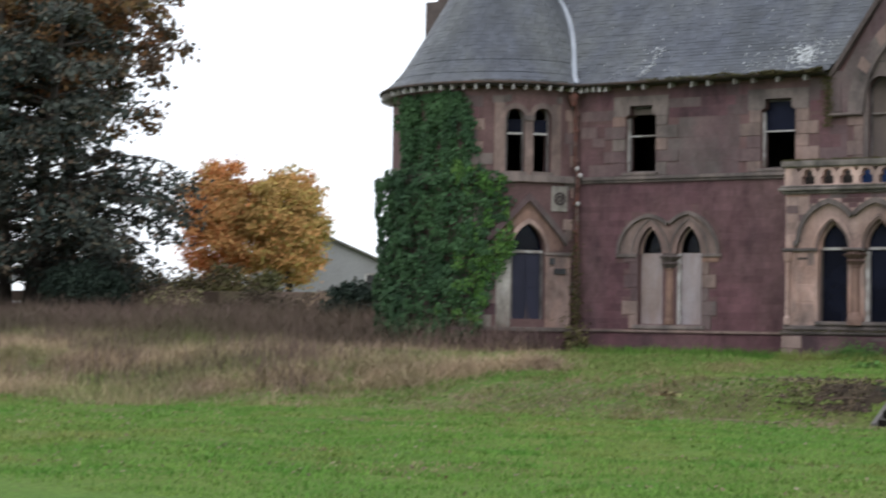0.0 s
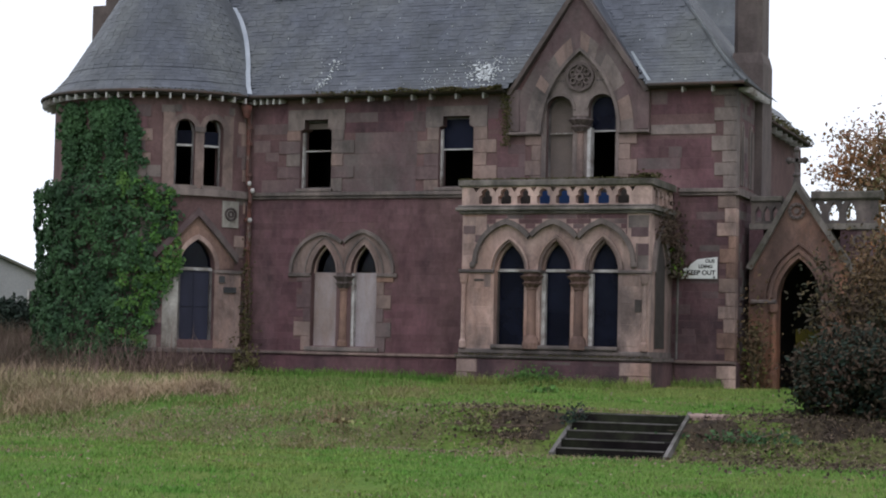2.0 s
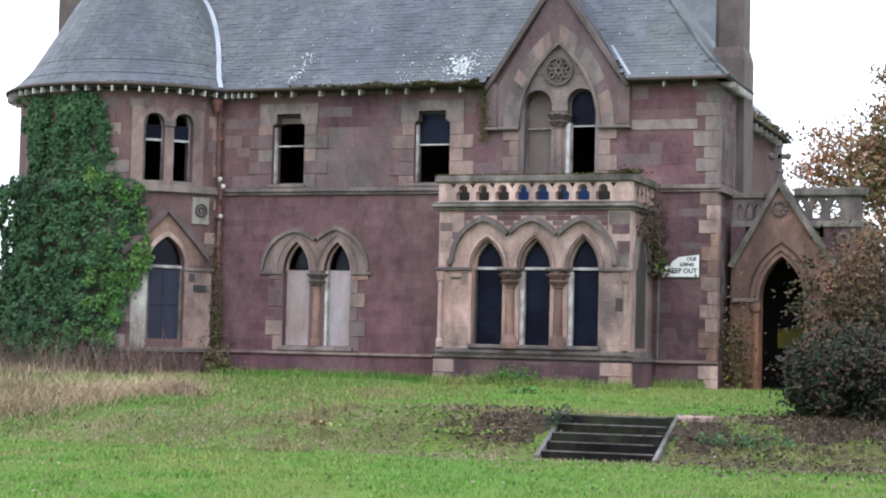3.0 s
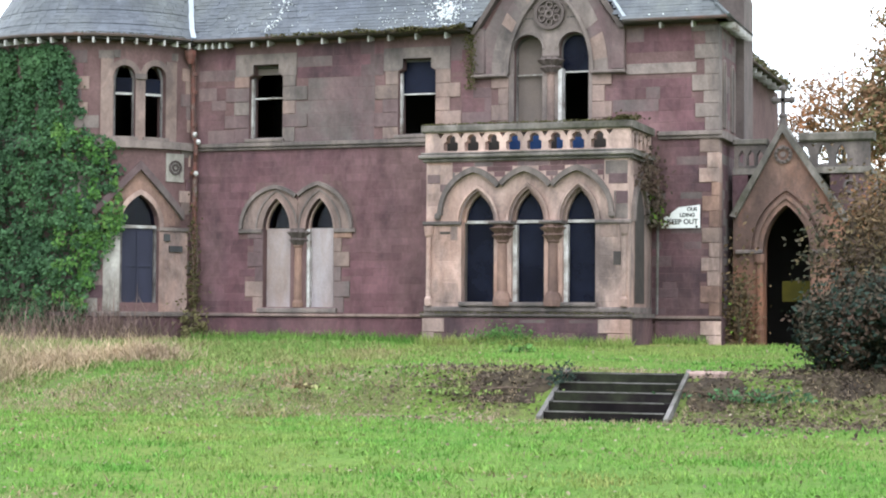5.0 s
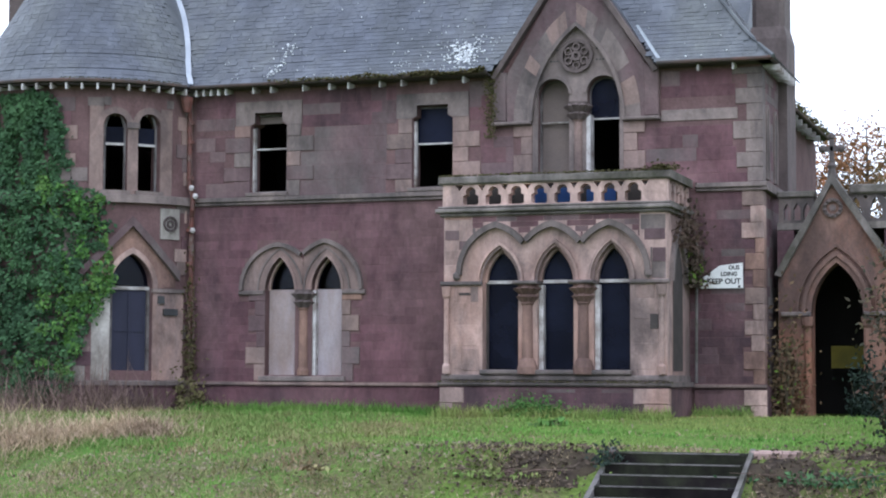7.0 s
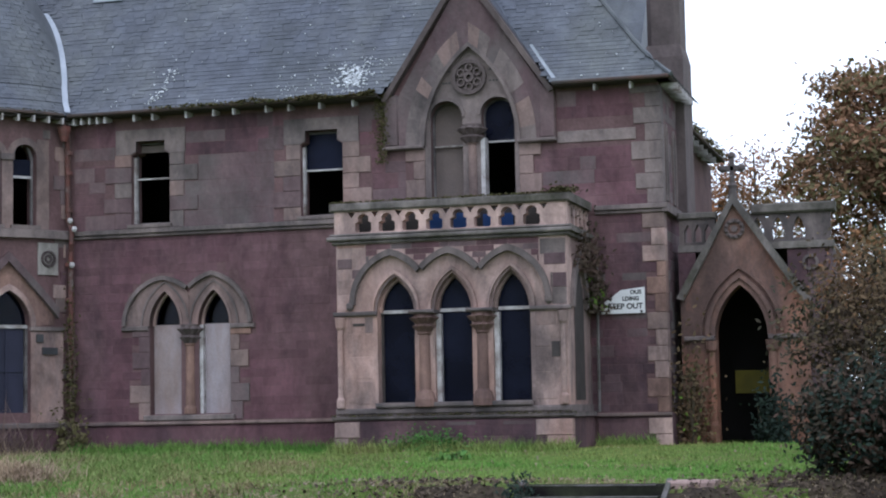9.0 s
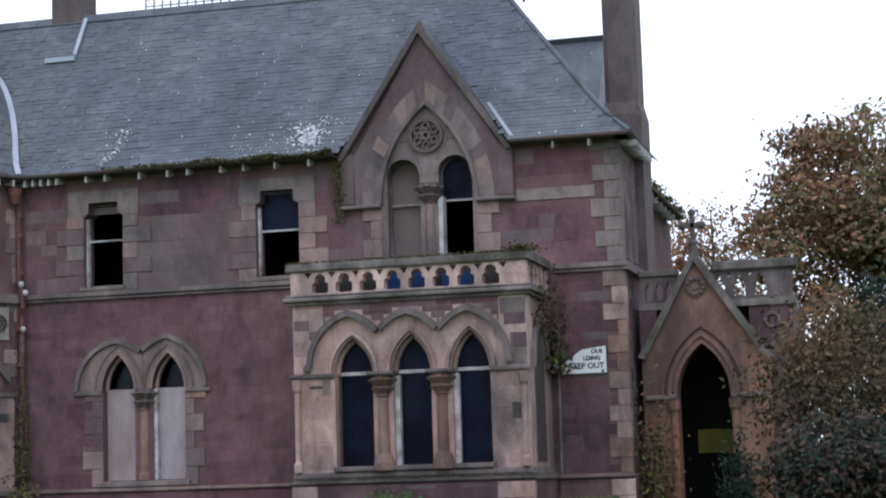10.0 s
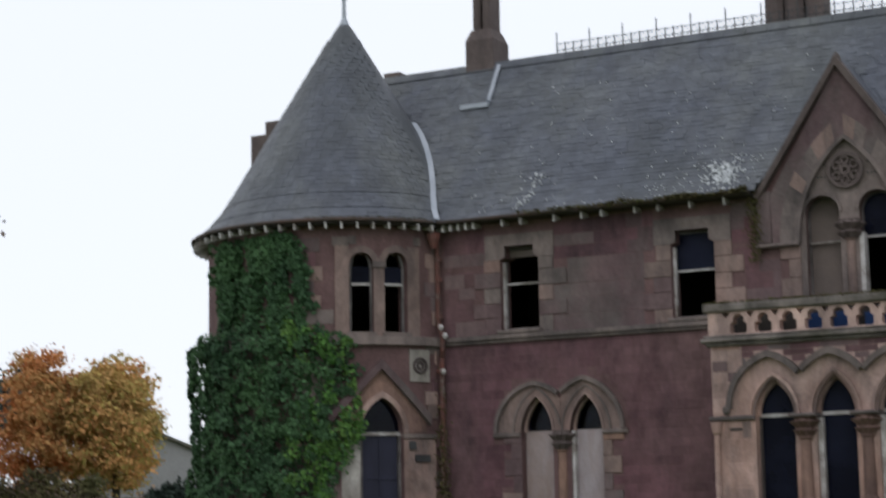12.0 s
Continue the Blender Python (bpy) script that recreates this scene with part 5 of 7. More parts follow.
for a, b in zip(cuts, cuts[1:]):
    ha, hb, hm = holes_at(a + 1e-4), holes_at(b - 1e-4), holes_at((a + b) / 2)
    za, zb = BASE, BASE
    for k in range(len(hm) + 1):
        ta = ha[k][0] if k < len(hm) else EAVE
        tb = hb[k][0] if k < len(hm) else EAVE
        q.add([(a, 0, za), (b, 0, zb), (b, 0, tb), (a, 0, ta)], [(0, 1, 2, 3)])
        q.add([(a, 0.4, za), (b, 0.4, zb), (b, 0.4, tb), (a, 0.4, ta)], [(3, 2, 1, 0)])
        if k < len(hm):
            for z1, z2 in ((ha[k][0], hb[k][0]), (ha[k][1], hb[k][1])):
                q.add([(a, 0, z1), (b, 0, z2), (b, 0.4, z2), (a, 0.4, z1)], [(0, 1, 2, 3)])
            za, zb = ha[k][1], hb[k][1]
for a, b, z0, zs, za in openings:
    for s in (a, b):
        q.add([(s, 0, z0), (s, 0, zs), (s, 0.4, zs), (s, 0.4, z0)], [(0, 1, 2, 3)])
turret_wall = part("turret_wall", q, MORTAR, turret, "round sandstone wall, patched grey and buff")


def ringband(name, p, z0, z1, material, a=-200, b=12, parent=turret, label=""):
    q = Mesh(bend)
    n = 60
    pts = []
    for i in range(n + 1):
        s = a + (b - a) * i / n
        pts += [(s, 0.02, z0), (s, -p, z0), (s, -p, z1), (s, 0.02, z1 + 0.03)]
    q.add(pts, [(i * 4 + j, i * 4 + 4 + j, i * 4 + 5 + j, i * 4 + 1 + j) for i in range(n) for j in range(3)])
    return part(name, q, material, parent, label)


ringband("plinth_course", 0.05, 0.7, 1.39, RED, b=-18)
ringband("plinth_mould", 0.11, 1.40, 1.475, GREYSTONE, b=-18)
ringband("string_course", 0.12, 5.14, 5.30, GREYSTONE, b=-18)
ringband("soffit_board", 0.26, 7.52, 7.56, DARKWOOD, b=-10)
for a, b, z0, zs, za in openings[:2]:
    w = sub("window", mansion, "narrow round-headed sash window, lower pane missing")
    e = 0.9
    q = Mesh(bend)
    q.band([(a, z0)] + [(x, z) for x, z in zip(np.linspace(a, b, 21), [zz for _, zz in arch(0, 1, zs, za)])] + [(b, z0)],
           [(a + e, z0)] + [(x, z - 0.05) for x, z in zip(np.linspace(a + e, b - e, 21), [zz for _, zz in arch(0, 1, zs, za)])] + [(b - e, z0)], 0.14, 0.2)
    part("frame", q, GREYWOOD, w)
    q = Mesh(bend)
    q.box(a + e, b - e, 0.13, 0.19, 6.34, 6.39)
    part("meeting_rail", q, WHITEWOOD, w)
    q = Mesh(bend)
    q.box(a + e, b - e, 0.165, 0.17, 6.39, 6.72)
    part("pane", q, DARKPANE, w).visible_shadow = False
    q = Mesh(bend)
    w_m = (b - a) / DEG
    inner_arc = [(a + x * DEG, z) for x, z in arch(0, w_m, zs, za)]
    outer_arc = [(a - 0.12 * DEG + x * DEG, z) for x, z in arch(0, w_m + 0.24, zs, za + 0.14)]
    q.band(inner_arc, outer_arc, -0.03, 0.05)
    part("arch_ring", q, PINK, turret_wall)
    q = Mesh(bend)
    q.box(a - 1, b + 1, -0.10, 0.15, 5.31, 5.39)
    part("window_sill", q, GREYSTONE, w)
q = Mesh(bend)
for a, b, z0, z1 in ((-64.5, -59.1, 5.32, 7.12), (-35.7, -30.5, 5.32, 7.12)):
    q.box(a, b, -0.03, 0.05, z0, z1)
q.box(-49.5, -45.3, -0.03, 0.05, 5.32, 6.74)
part("window_surround", q, PINK, turret_wall)
q = Mesh(bend)
q.box(-50.0, -44.8, -0.07, 0.02, 6.68, 6.80)
q.box(-65.5, -59.1, -0.034, 0.02, 7.12, 7.3)
q.box(-59.0, -30, -0.034, 0.02, 7.15, 7.32)
part("pale_band", q, GREYSTONE, turret_wall)

# door with its arch and gablet
a, b = -55.4, -38.2
door = sub("turret_door", mansion, "closed faded blue-grey door under a pointed fanlight")
q = Mesh(bend)
q.box(a + 1.2, b - 1.2, 0.2, 0.25, 1.70, 3.36)
leaf_panel = part("door_leaf", q, BLUEDOOR, door)
q = Mesh(bend)
q.box(-47.2, -46.4, 0.19, 0.2, 1.75, 3.33)
q.box(a + 2.2, b - 2.2, 0.185, 0.2, 2.5, 2.56)
part("door_rail", q, BLUEDOOR, door)
q = Mesh(bend)
q.box(a, b, 0.14, 0.26, 3.36, 3.43)
part("transom", q, WHITEWOOD, door)
q = Mesh(bend)
q.box(a, a + 1.1, 0.13, 0.26, 1.70, 3.36)
q.box(b - 1.1, b, 0.13, 0.26, 1.70, 3.36)
part("frame", q, GREYWOOD, door)
wm = (b - a) / DEG
q = Mesh(bend)
q.band([(a + x * DEG, z) for x, z in arch(0, wm, 3.43, 4.1)], [((a + b) / 2, 3.44)] * 21, 0.21, 0.216)
part("fanlight", q, GLASS, door).visible_shadow = False
for o0, o1, d0 in ((0.0, 0.10, -0.06), (0.10, 0.26, -0.03)):
    q = Mesh(bend)
    q.band([(a + (x - o0) * DEG, z) for x, z in arch(0, wm + 2 * o0, 3.40, 4.1 + o0 * 1.2)], [(a + (x - o1) * DEG, z) for x, z in arch(0, wm + 2 * o1, 3.40, 4.1 + o1 * 1.2)], d0, 0.04)
    part("door_arch", q, WARM if o0 else PALE, door)
for sgn in (-1, 1):
    q = Mesh(bend)
    c = -47.2
    pts_o = [(c + sgn * 20.0 * i / 6, 4.86 - 1.10 * i / 6) for i in range(7)]
    pts_i = [(x, z - 0.2) for x, z in pts_o]
    q.band(pts_o, pts_i, -0.13, 0.02)
    part("gablet_coping", q, GREYRED, door, "steep red stone gablet moulding")
gs = [float(v) for v in np.arange(-66, -27.5, 1.0)]
q = Mesh(bend)
q.band([(v, 4.7 - abs(v + 47.2) * 0.055) for v in gs], [(v, max([h[1] for h in holes_at(v)[:1] if h[0] < 2] + [3.4]) + 0.02) for v in gs], -0.02, 0.03)
part("gablet_face", q, WARM, door)
q = Mesh(bend)
q.box(-38.1, -24.0, -0.03, 0.04, 1.5, 3.30)
part("door_jamb", q, PALE, door, "buff stone door surround, stained")
q = Mesh(bend)
q.box(-72.0, -55.5, -0.03, 0.04, 1.5, 3.30)
part("door_jamb", q, LIMEWASH, door, "pale limewashed stone beside the door")
q = Mesh(bend)
q.box(-38.4, -24.0, -0.07, 0.04, 3.31, 3.39)
part("impost", q, GREYSTONE, door)
q = Mesh(bend)
q.box(-35.2, -26.5, -0.035, 0.03, 4.42, 5.06)
part("plaque", q, LIMEWASH, turret_wall, "square pale stone plaque with carved flower")
q = Mesh(bend)
for k0, k1 in ((0.045, 0.085), (0.12, 0.165)):
    q.band(*[[(-30.85 + r * DEG * math.sin(2 * math.pi * i / 16), 4.74 + r * math.cos(2 * math.pi * i / 16)) for i in range(17)] for r in (k0, k1)], -0.06, -0.03)
part("plaque_carving", q, POTS, turret_wall)
q = Mesh(bend)
q.box(-33.5, -27.0, -0.06, 0.0, 2.84, 2.98)
q.box(-36.0, -33.2, -0.06, 0.0, 3.08, 3.24)
part("dark_box", q, IRON, turret_wall, "small dark iron vent boxes")
# patchwork ashlar on the turret
rt = random.Random(21)
for zc in np.arange(1.5, 7.3, 0.29):
    s = -78.0 - rt.random() * 5
    while s < -22:
        w = rt.uniform(6, 11)
        ok = not any(s < o[1] + 6 and s + w > o[0] - 6 and zc + 0.29 > o[2] - 0.3 and zc < o[4] + 0.45 for o in openings) and not (5.0 < zc < 5.3) and zc + 0.29 < 7.5
        if zc < 4.9 and -68 < s < -25:
            ok = False
        if ok:
            q = Mesh(bend)
            q.box(s + 0.1, s + w - 0.1, -0.022, 0.03, zc + 0.004, zc + 0.285)
            part("ashlar_block", q, rt.choice((GREYSTONE, GREYSTONE, PINK, RED, GREYRED)), turret_wall)
        s += w
for zc in np.arange(3.42, 5.05, 0.272):
    s = -35.6 + rt.random() * 2
    while s < -23.5:
        w = rt.uniform(4, 8)
        gablet = 4.72 - abs(s + 47.2) * 0.055
        if zc > gablet and not (s < -26.3 and s + w > -35.4 and 4.2 < zc < 5.06):
            q = Mesh(bend)
            q.box(s + 0.1, min(s + w, -22.5) - 0.1, -0.024, 0.03, zc + 0.004, zc + 0.268)
            part("ashlar_block", q, rt.choice((PALE, PALE, GREYSTONE, PINK, RED)), turret_wall)
        s += w
for s in np.arange(-196, -20, 5.6):
    a = radians(s)
    bracket(Matrix.Translation((TC.x + TR * math.cos(a), TC.y + TR * math.sin(a), EAVE)) @ pose(0, 0, 0, 0, 0, s + 90))
# conical roof, bell-cast
q = Mesh()
n = 72
q.v = [(TC.x + r * math.cos(2 * math.pi * i / n), TC.y + r * math.sin(2 * math.pi * i / n), z) for i in range(n) for r, z in CONE]
k = len(CONE)
q.f = [(i * k + j, ((i + 1) % n) * k + j, ((i + 1) % n) * k + j + 1, i * k + j + 1) for i in range(n) for j in range(k - 1)]
cone = part("cone_roof", q, SLATE, mansion, "conical bell-cast slate roof", smooth=True)


slates = Mesh()
z, row = 7.61, 0
while z < 12.0:
    r = cone_r(z)
    r2 = cone_r(z + 0.02)
    up = Vector((r2 - r, 0, 0.02)).normalized()
    num = max(8, int(2 * math.pi * r / 0.24))
    for i in range(num):
        a = 2 * math.pi * (i + 0.5 * (row % 2)) / num
        deg = math.degrees(a) % 360
        if not (140 < deg < 345):
            continue
        out = Vector((math.cos(a), math.sin(a), 0))
        tan = Vector((-math.sin(a), math.cos(a), 0))
        v = (out * up.x + Vector((0, 0, up.z)))
        w = 2 * math.pi * r / num
        p = Vector((TC.x, TC.y, z)) + out * (r + 0.012) - tan * w / 2
        lay_slate(p, tan, v, w, 0.16, 0.005 + rs.random() * 0.007, cone, False)
    z += up.z * 0.115
    row += 1
tagged(part("slate_rest", slates, SLATE, cone), kind="stuff")
q = Mesh()
q.turned(TC.x, TC.y, [(0.34, 12.05), (0.16, 12.33), (0.05, 12.6), (0.04, 13.0), (0.09, 13.05), (0.03, 13.15), (0.01, 13.6)], 10)
part("lead_cap", q, LEAD, turret, "pale lead cap and finial")
q = Mesh()
q.tube([(TC.x + 3.27 * math.cos(radians(s)), TC.y + 3.27 * math.sin(radians(s)), EAVE + 0.05) for s in np.arange(-200, -24, 4)], 0.04, n=6)
part("gutter", q, GUTTER, turret)
# stepped skews behind the cone's left side
q = Mesh()
q.box(-12.85, -12.45, 3.2, 3.6, 7.5, 10.8)
q.box(-12.45, -11.6, 3.2, 3.6, 7.5, 11.1)
part("crow_steps", q, POTS, mansion, "crow-stepped gable end")
# valley lead between cone and roof
q = Mesh()
pts = []
for d_ in np.arange(0.0, 2.15, 0.1):
    z = prof_z(d_)
    y = -0.42 + d_
    r = cone_r(z)
    if abs(y - TC.y) < r:
        pts.append((TC.x + math.sqrt(r * r - (y - TC.y) ** 2) + 0.02, y - 0.03, z + 0.06))
q.add([(x_ + dx, y_, z_ + dz) for x_, y_, z_ in pts for dx, dz in ((-0.065, 0.02), (0.065, 0.0))], [(2 * i, 2 * i + 1, 2 * i + 3, 2 * i + 2) for i in range(len(pts) - 1)])
part("valley_lead", q, LEAD, mansion, "pale curved lead valley")
# rainwater pipe in the angle
q = Mesh()
q.tube([(-6.2, -0.42, 7.5), (-6.2, -0.35, 7.35), (-6.22, -0.16, 7.2), (-6.22, -0.14, 5.55), (-6.1, -0.22, 5.35), (-6.1, -0.22, 5.05), (-6.16, -0.14, 4.9), (-6.16, -0.14, 1.5)], 0.05, n=8)
q.turned(-6.2, -0.34, [(0.06, 7.1), (0.13, 7.3), (0.14, 7.4)], 8)
for z in (6.85, 6.45, 5.7, 4.6, 3.9):
    q.turned(-6.2, -0.14, [(0.075, z), (0.075, z + 0.07)], 8)
part("rainwater_pipe", q, RUST, mansion, "red rusted rainwater pipe")
for x0, y0, z0 in ((-6.1, -0.28, 5.5), (-6.02, -0.26, 5.33), (-6.1, -0.2, 4.62)):
    q = Mesh()
    q.turned(x0, y0, [(0.03, z0 - 0.05), (0.06, z0), (0.04, z0 + 0.06)], 8)
    part("pipe_joint", q, WHITEWOOD, mansion, "white broken pipe joint")
q = Mesh()
q.tube([(4.52, -0.1, 4.3), (4.5, -0.1, 1.5)], 0.03, n=6)
part("rainwater_pipe", q, KERB, mansion, "thin pale pipe beside the bay")

# ---- coursed stones of the walls, laid last ----
def stone_unit():
    q = Mesh()
    c, d_ = 0.03, 0.5
    q.add([(c, -1, c), (1 - c, -1, c), (1 - c, -1, 1 - c), (c, -1, 1 - c), (0, 0, 0), (1, 0, 0), (1, 0, 1), (0, 0, 1)], [(0, 1, 2, 3), (4, 5, 1, 0), (5, 6, 2, 1), (6, 7, 3, 2), (7, 4, 0, 3)])
    return q


def courses(host, x0, x1, z0, z1, y, blocks, polys, mats, seed, hmin=0.13, hmax=0.22, place=None, gap=0.002, wmin=0.22, wmax=0.62):
    r = random.Random(seed)
    unit = []
    for mm in mats:
        d_ = stone_unit().data("stone")
        d_.materials.append(mm)
        unit.append(d_)
    z = z0
    while z < z1 - 0.04:
        h = min(r.uniform(hmin, hmax), z1 - z)
        bad = [(a - 0.005, b + 0.005) for a, b, c, d_ in blocks if c < z + h - 0.02 and d_ > z + 0.02]
        for p in polys:
            for zz in (z + 0.01, z + h / 2, z + h - 0.01):
                s = clip_span(p, zz)
                if s:
                    bad.append(s)
        bad.sort()
        x = x0
        while x < x1 - 0.03:
            hitb = [b for a, b in bad if a <= x + 0.03 < b]
            if hitb:
                x = max(hitb)
                continue
            w = r.uniform(wmin, wmax)
            nxt = min([a for a, b in bad if a > x] + [x1])
            if x + w > nxt - 0.12:
                w = nxt - x
            g, pr = gap, gap + r.random() * gap * 2.2
            k = min(len(mats) - 1, int(r.random() ** 1.8 * len(mats)))
            M = Matrix(((w - 2 * g, 0, 0, x + g), (0, pr, 0, y), (0, 0, h - 2 * g, z + g), (0, 0, 0, 1)))
            if place:
                M = place @ M
            ob = new("stone", unit[k])
            ob.parent = level(host)
            ob.matrix_local = M
            x += w
        z += h


courses(wall_front, -6.15, 0.1, 1.5, 5.13, 0.0, blocked, HOODS, (RED,), 31)
courses(wall_front, 4.36, 5.75, 1.5, 5.13, 0.0, blocked, HOODS, (RED, RED, RED, GREYRED), 32)
courses(wall_front, -6.15, -4.6, 5.31, 6.62, 0.0, blocked, [], (RED, GREYRED), 52, 0.2, 0.3, gap=0.0025)
courses(wall_front, -4.6, -0.9, 5.31, 6.72, 0.0, blocked, [], (GREYRED,), 33, 0.25, 0.36, gap=0.002, wmin=0.5, wmax=1.0)
courses(wall_front, -0.9, 3.0, 5.31, 6.62, 0.0, blocked, [GABLE_POLY], (GREYRED, RED, GREYRED), 53, 0.2, 0.3, gap=0.0025)
courses(wall_front, 3.0, 5.75, 5.31, 6.42, 0.0, blocked, [GABLE_POLY], (RED, RED, GREYRED), 43, 0.18, 0.26)
courses(wall_front, 3.0, 5.75, 6.42, 6.62, 0.0, blocked, [GABLE_POLY], (GREYRED,), 44, 0.2, 0.2, gap=0.0022)
courses(wall_front, -6.15, 5.75, 6.72, 7.5, 0.0, blocked, [GABLE_POLY], (RED, RED, GREYRED), 34, 0.2, 0.3)
courses(wall_front, -6.15, 0.0, 0.75, 1.38, -0.05, [], [], (RED,), 35)
courses(wall_front, 4.5, 5.4, 0.75, 1.38, -0.05, [], [], (RED,), 36)
courses(bay, 0.1, 4.3, 0.75, 1.38, BY - 0.06, [(0.05, 0.53, 0.7, 1.4), (3.74, 4.4, 0.7, 1.4)], [], (RED, RED, GREYRED), 37)
side = Matrix.Translation((5.75, 0, 0)) @ Matrix.Rotation(radians(90), 4, "Z")
courses(wall_side, 0.0, 3.1, 1.5, 7.5, 0.0, [(0.4, 0.8, 5.3, 6.9), (1.3, 1.75, 5.3, 6.9), (4.15, 4.75, 5.3, 6.9), (-1, 20, 5.1, 5.3)], [], (GREYRED, RED), 38, place=side)

# dressed blocks of the bay's front, over and beside its lancets
HOOD_POLYS = [arch(a, b, 3.5, 4.50, 30) for a, b in ((0.36, 1.92), (1.43, 3.01), (2.54, 4.08))]
courses(bay_front, 0.66, 3.86, 4.06, 4.595, BY, [], HOOD_POLYS, (RED, RED, GREYRED), 39, 0.107, 0.107)
BUFF = (PALE, PALE, PINK, WARM)
courses(bay_front, 0.30, 0.78, 1.74, 3.28, BY, [(0.46, 0.80, 1.72, 2.12), (0.40, 0.62, 3.1, 3.2)], [], BUFF, 61, 0.36, 0.5, gap=0.002, wmin=0.4, wmax=0.6)
courses(bay_front, 3.76, 4.14, 1.74, 3.28, BY, [(4.05, 4.2, 2.48, 2.75)], [], BUFF, 62, 0.36, 0.5, gap=0.002, wmin=0.4, wmax=0.6)
courses(bay_front, 0.12, 0.64, 3.40, 4.59, BY, [(0.12, 0.62, 3.98, 4.34)], HOOD_POLYS, (PALE, PINK, WARM), 63, 0.26, 0.34, gap=0.002, wmin=0.3, wmax=0.6)
courses(bay_front, 3.88, 4.34, 3.40, 4.59, BY, [(3.95, 4.34, 4.1, 4.3), (4.1, 4.34, 3.7, 3.95)], HOOD_POLYS, (GREYSTONE, PALE, GREYSTONE), 64, 0.26, 0.34, gap=0.002, wmin=0.3, wmax=0.6)


# ---- steps up the bank ----
steps = thing("garden_steps", "flight of near-black stone steps up the grassy bank", "steps", kind="")
SX0, SX1 = 5.72, 7.46
for i in range(5):
    q = Mesh()
    y0 = -12.62 + i * 0.27
    q.box(SX0, SX1, y0 - 0.03, y0 + 0.34, -0.1 + i * 0.128, 0.13 + i * 0.128, 0.02)
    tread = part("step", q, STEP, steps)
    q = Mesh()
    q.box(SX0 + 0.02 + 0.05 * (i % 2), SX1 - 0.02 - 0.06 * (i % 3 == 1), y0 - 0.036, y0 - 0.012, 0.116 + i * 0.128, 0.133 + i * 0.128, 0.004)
    part("nosing", q, KERB, tread, "thin pale nosing")
q = Mesh()
q.box(SX0, SX1, -12.7, -11.2, -0.3, -0.02)
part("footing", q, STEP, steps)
for xa, xb in ((SX0 - 0.07, SX0), (SX1, SX1 + 0.06)):
    q = Mesh()
    q.add([(xa, -12.78, -0.1), (xb, -12.78, -0.1), (xb, -11.2, 0.62), (xa, -11.2, 0.62), (xa, -12.78, 0.06), (xb, -12.78, 0.06), (xb, -11.2, 0.70), (xa, -11.2, 0.70)],
          [(0, 1, 5, 4), (1, 2, 6, 5), (2, 3, 7, 6), (3, 0, 4, 7), (4, 5, 6, 7)])
    part("kerb", q, KERB, steps, "pale weathered kerb stone")


q = Mesh()
q.box(SX1 + 0.02, SX1 + 0.62, -11.32, -10.95, 0.45, 0.675, 0.03)
part("landing_slab", q, PALE, steps, "pale worn slab end at the top")


# bare earth on the bank beside the steps
def mound(name, cx, cy, rx, ry, h, material, label, category, seed):
    r = random.Random(seed)
    q = Mesh()
    n, k = 28, 7
    q.v = []
    for j in range(k + 1):
        f = j / k
        for i in range(n):
            a = 2 * math.pi * i / n
            wob = 1 + 0.45 * noise.noise((math.cos(a) * 2, math.sin(a) * 2, seed * 3.1)) + 0.2 * noise.noise((math.cos(a) * 6, math.sin(a) * 6, seed))
            x, y = cx + rx * f * wob * math.cos(a), cy + ry * f * wob * math.sin(a)
            up = h * (1 - f * f) * (0.7 + 0.6 * noise.noise((x * 2.2, y * 2.2, seed))) - (0.05 if j == k else 0)
            q.v.append((x, y, gz(x, y) + up))
    q.f = [(j * n + i, j * n + (i + 1) % n, (j + 1) * n + (i + 1) % n, (j + 1) * n + i) for j in range(k) for i in range(n)]
    return tagged(part(name, q, material, smooth=True), label, category, kind="structure")


mound("earth_patch", 4.95, -11.7, 0.75, 0.5, 0.05, EARTH, "bare dark earth on the bank beside the steps", "earth", 1)
mound("earth_patch", 7.95, -11.75, 0.5, 0.5, 0.05, EARTH, "bare dark earth and leaf litter beside the steps", "earth", 2)
mound("earth_patch", 9.9, -11.3, 1.2, 0.7, 0.04, EARTH, "bare dark earth under the shrub", "earth", 3)


# ---- grass ----
def blades(name, n, place, hmin, hmax, wid, material, label, seed, lean=0.35):
    r = np.random.RandomState(seed)
    pts = place(r, n)
    n = len(pts)
    h = r.uniform(hmin, hmax, n) * (0.6 + 0.8 * r.rand(n))
    a = r.rand(n) * 6.283
    base = np.array([(x, y, gz(x, y) - 0.01) for x, y in pts])
    side = np.stack([np.cos(a), np.sin(a), 0 * a], 1) * (wid * (0.6 + 0.8 * r.rand(n)))[:, None]
    tilt = np.stack([r.normal(0, lean, n), r.normal(0, lean, n), np.ones(n)], 1)
    tilt /= np.linalg.norm(tilt, axis=1)[:, None]
    mid = base + tilt * (h * 0.55)[:, None]
    bend_ = tilt + np.stack([r.normal(0, lean * 1.2, n), r.normal(0, lean * 1.2, n), 0 * a], 1)
    tip = mid + bend_ * (h * 0.45)[:, None]
    v = np.stack([base - side, base + side, mid + side * 0.7, mid - side * 0.7, tip], 1).reshape(-1, 3)
    f = []
    for i in range(n):
        k = i * 5
        f += [(k, k + 1, k + 2, k + 3), (k + 3, k + 2, k + 4)]
    me = bpy.data.meshes.new(name)
    me.from_pydata(v.tolist(), [], f)
    me.materials.append(material)
    return tagged(new(name, me), label, "grass", kind="stuff")


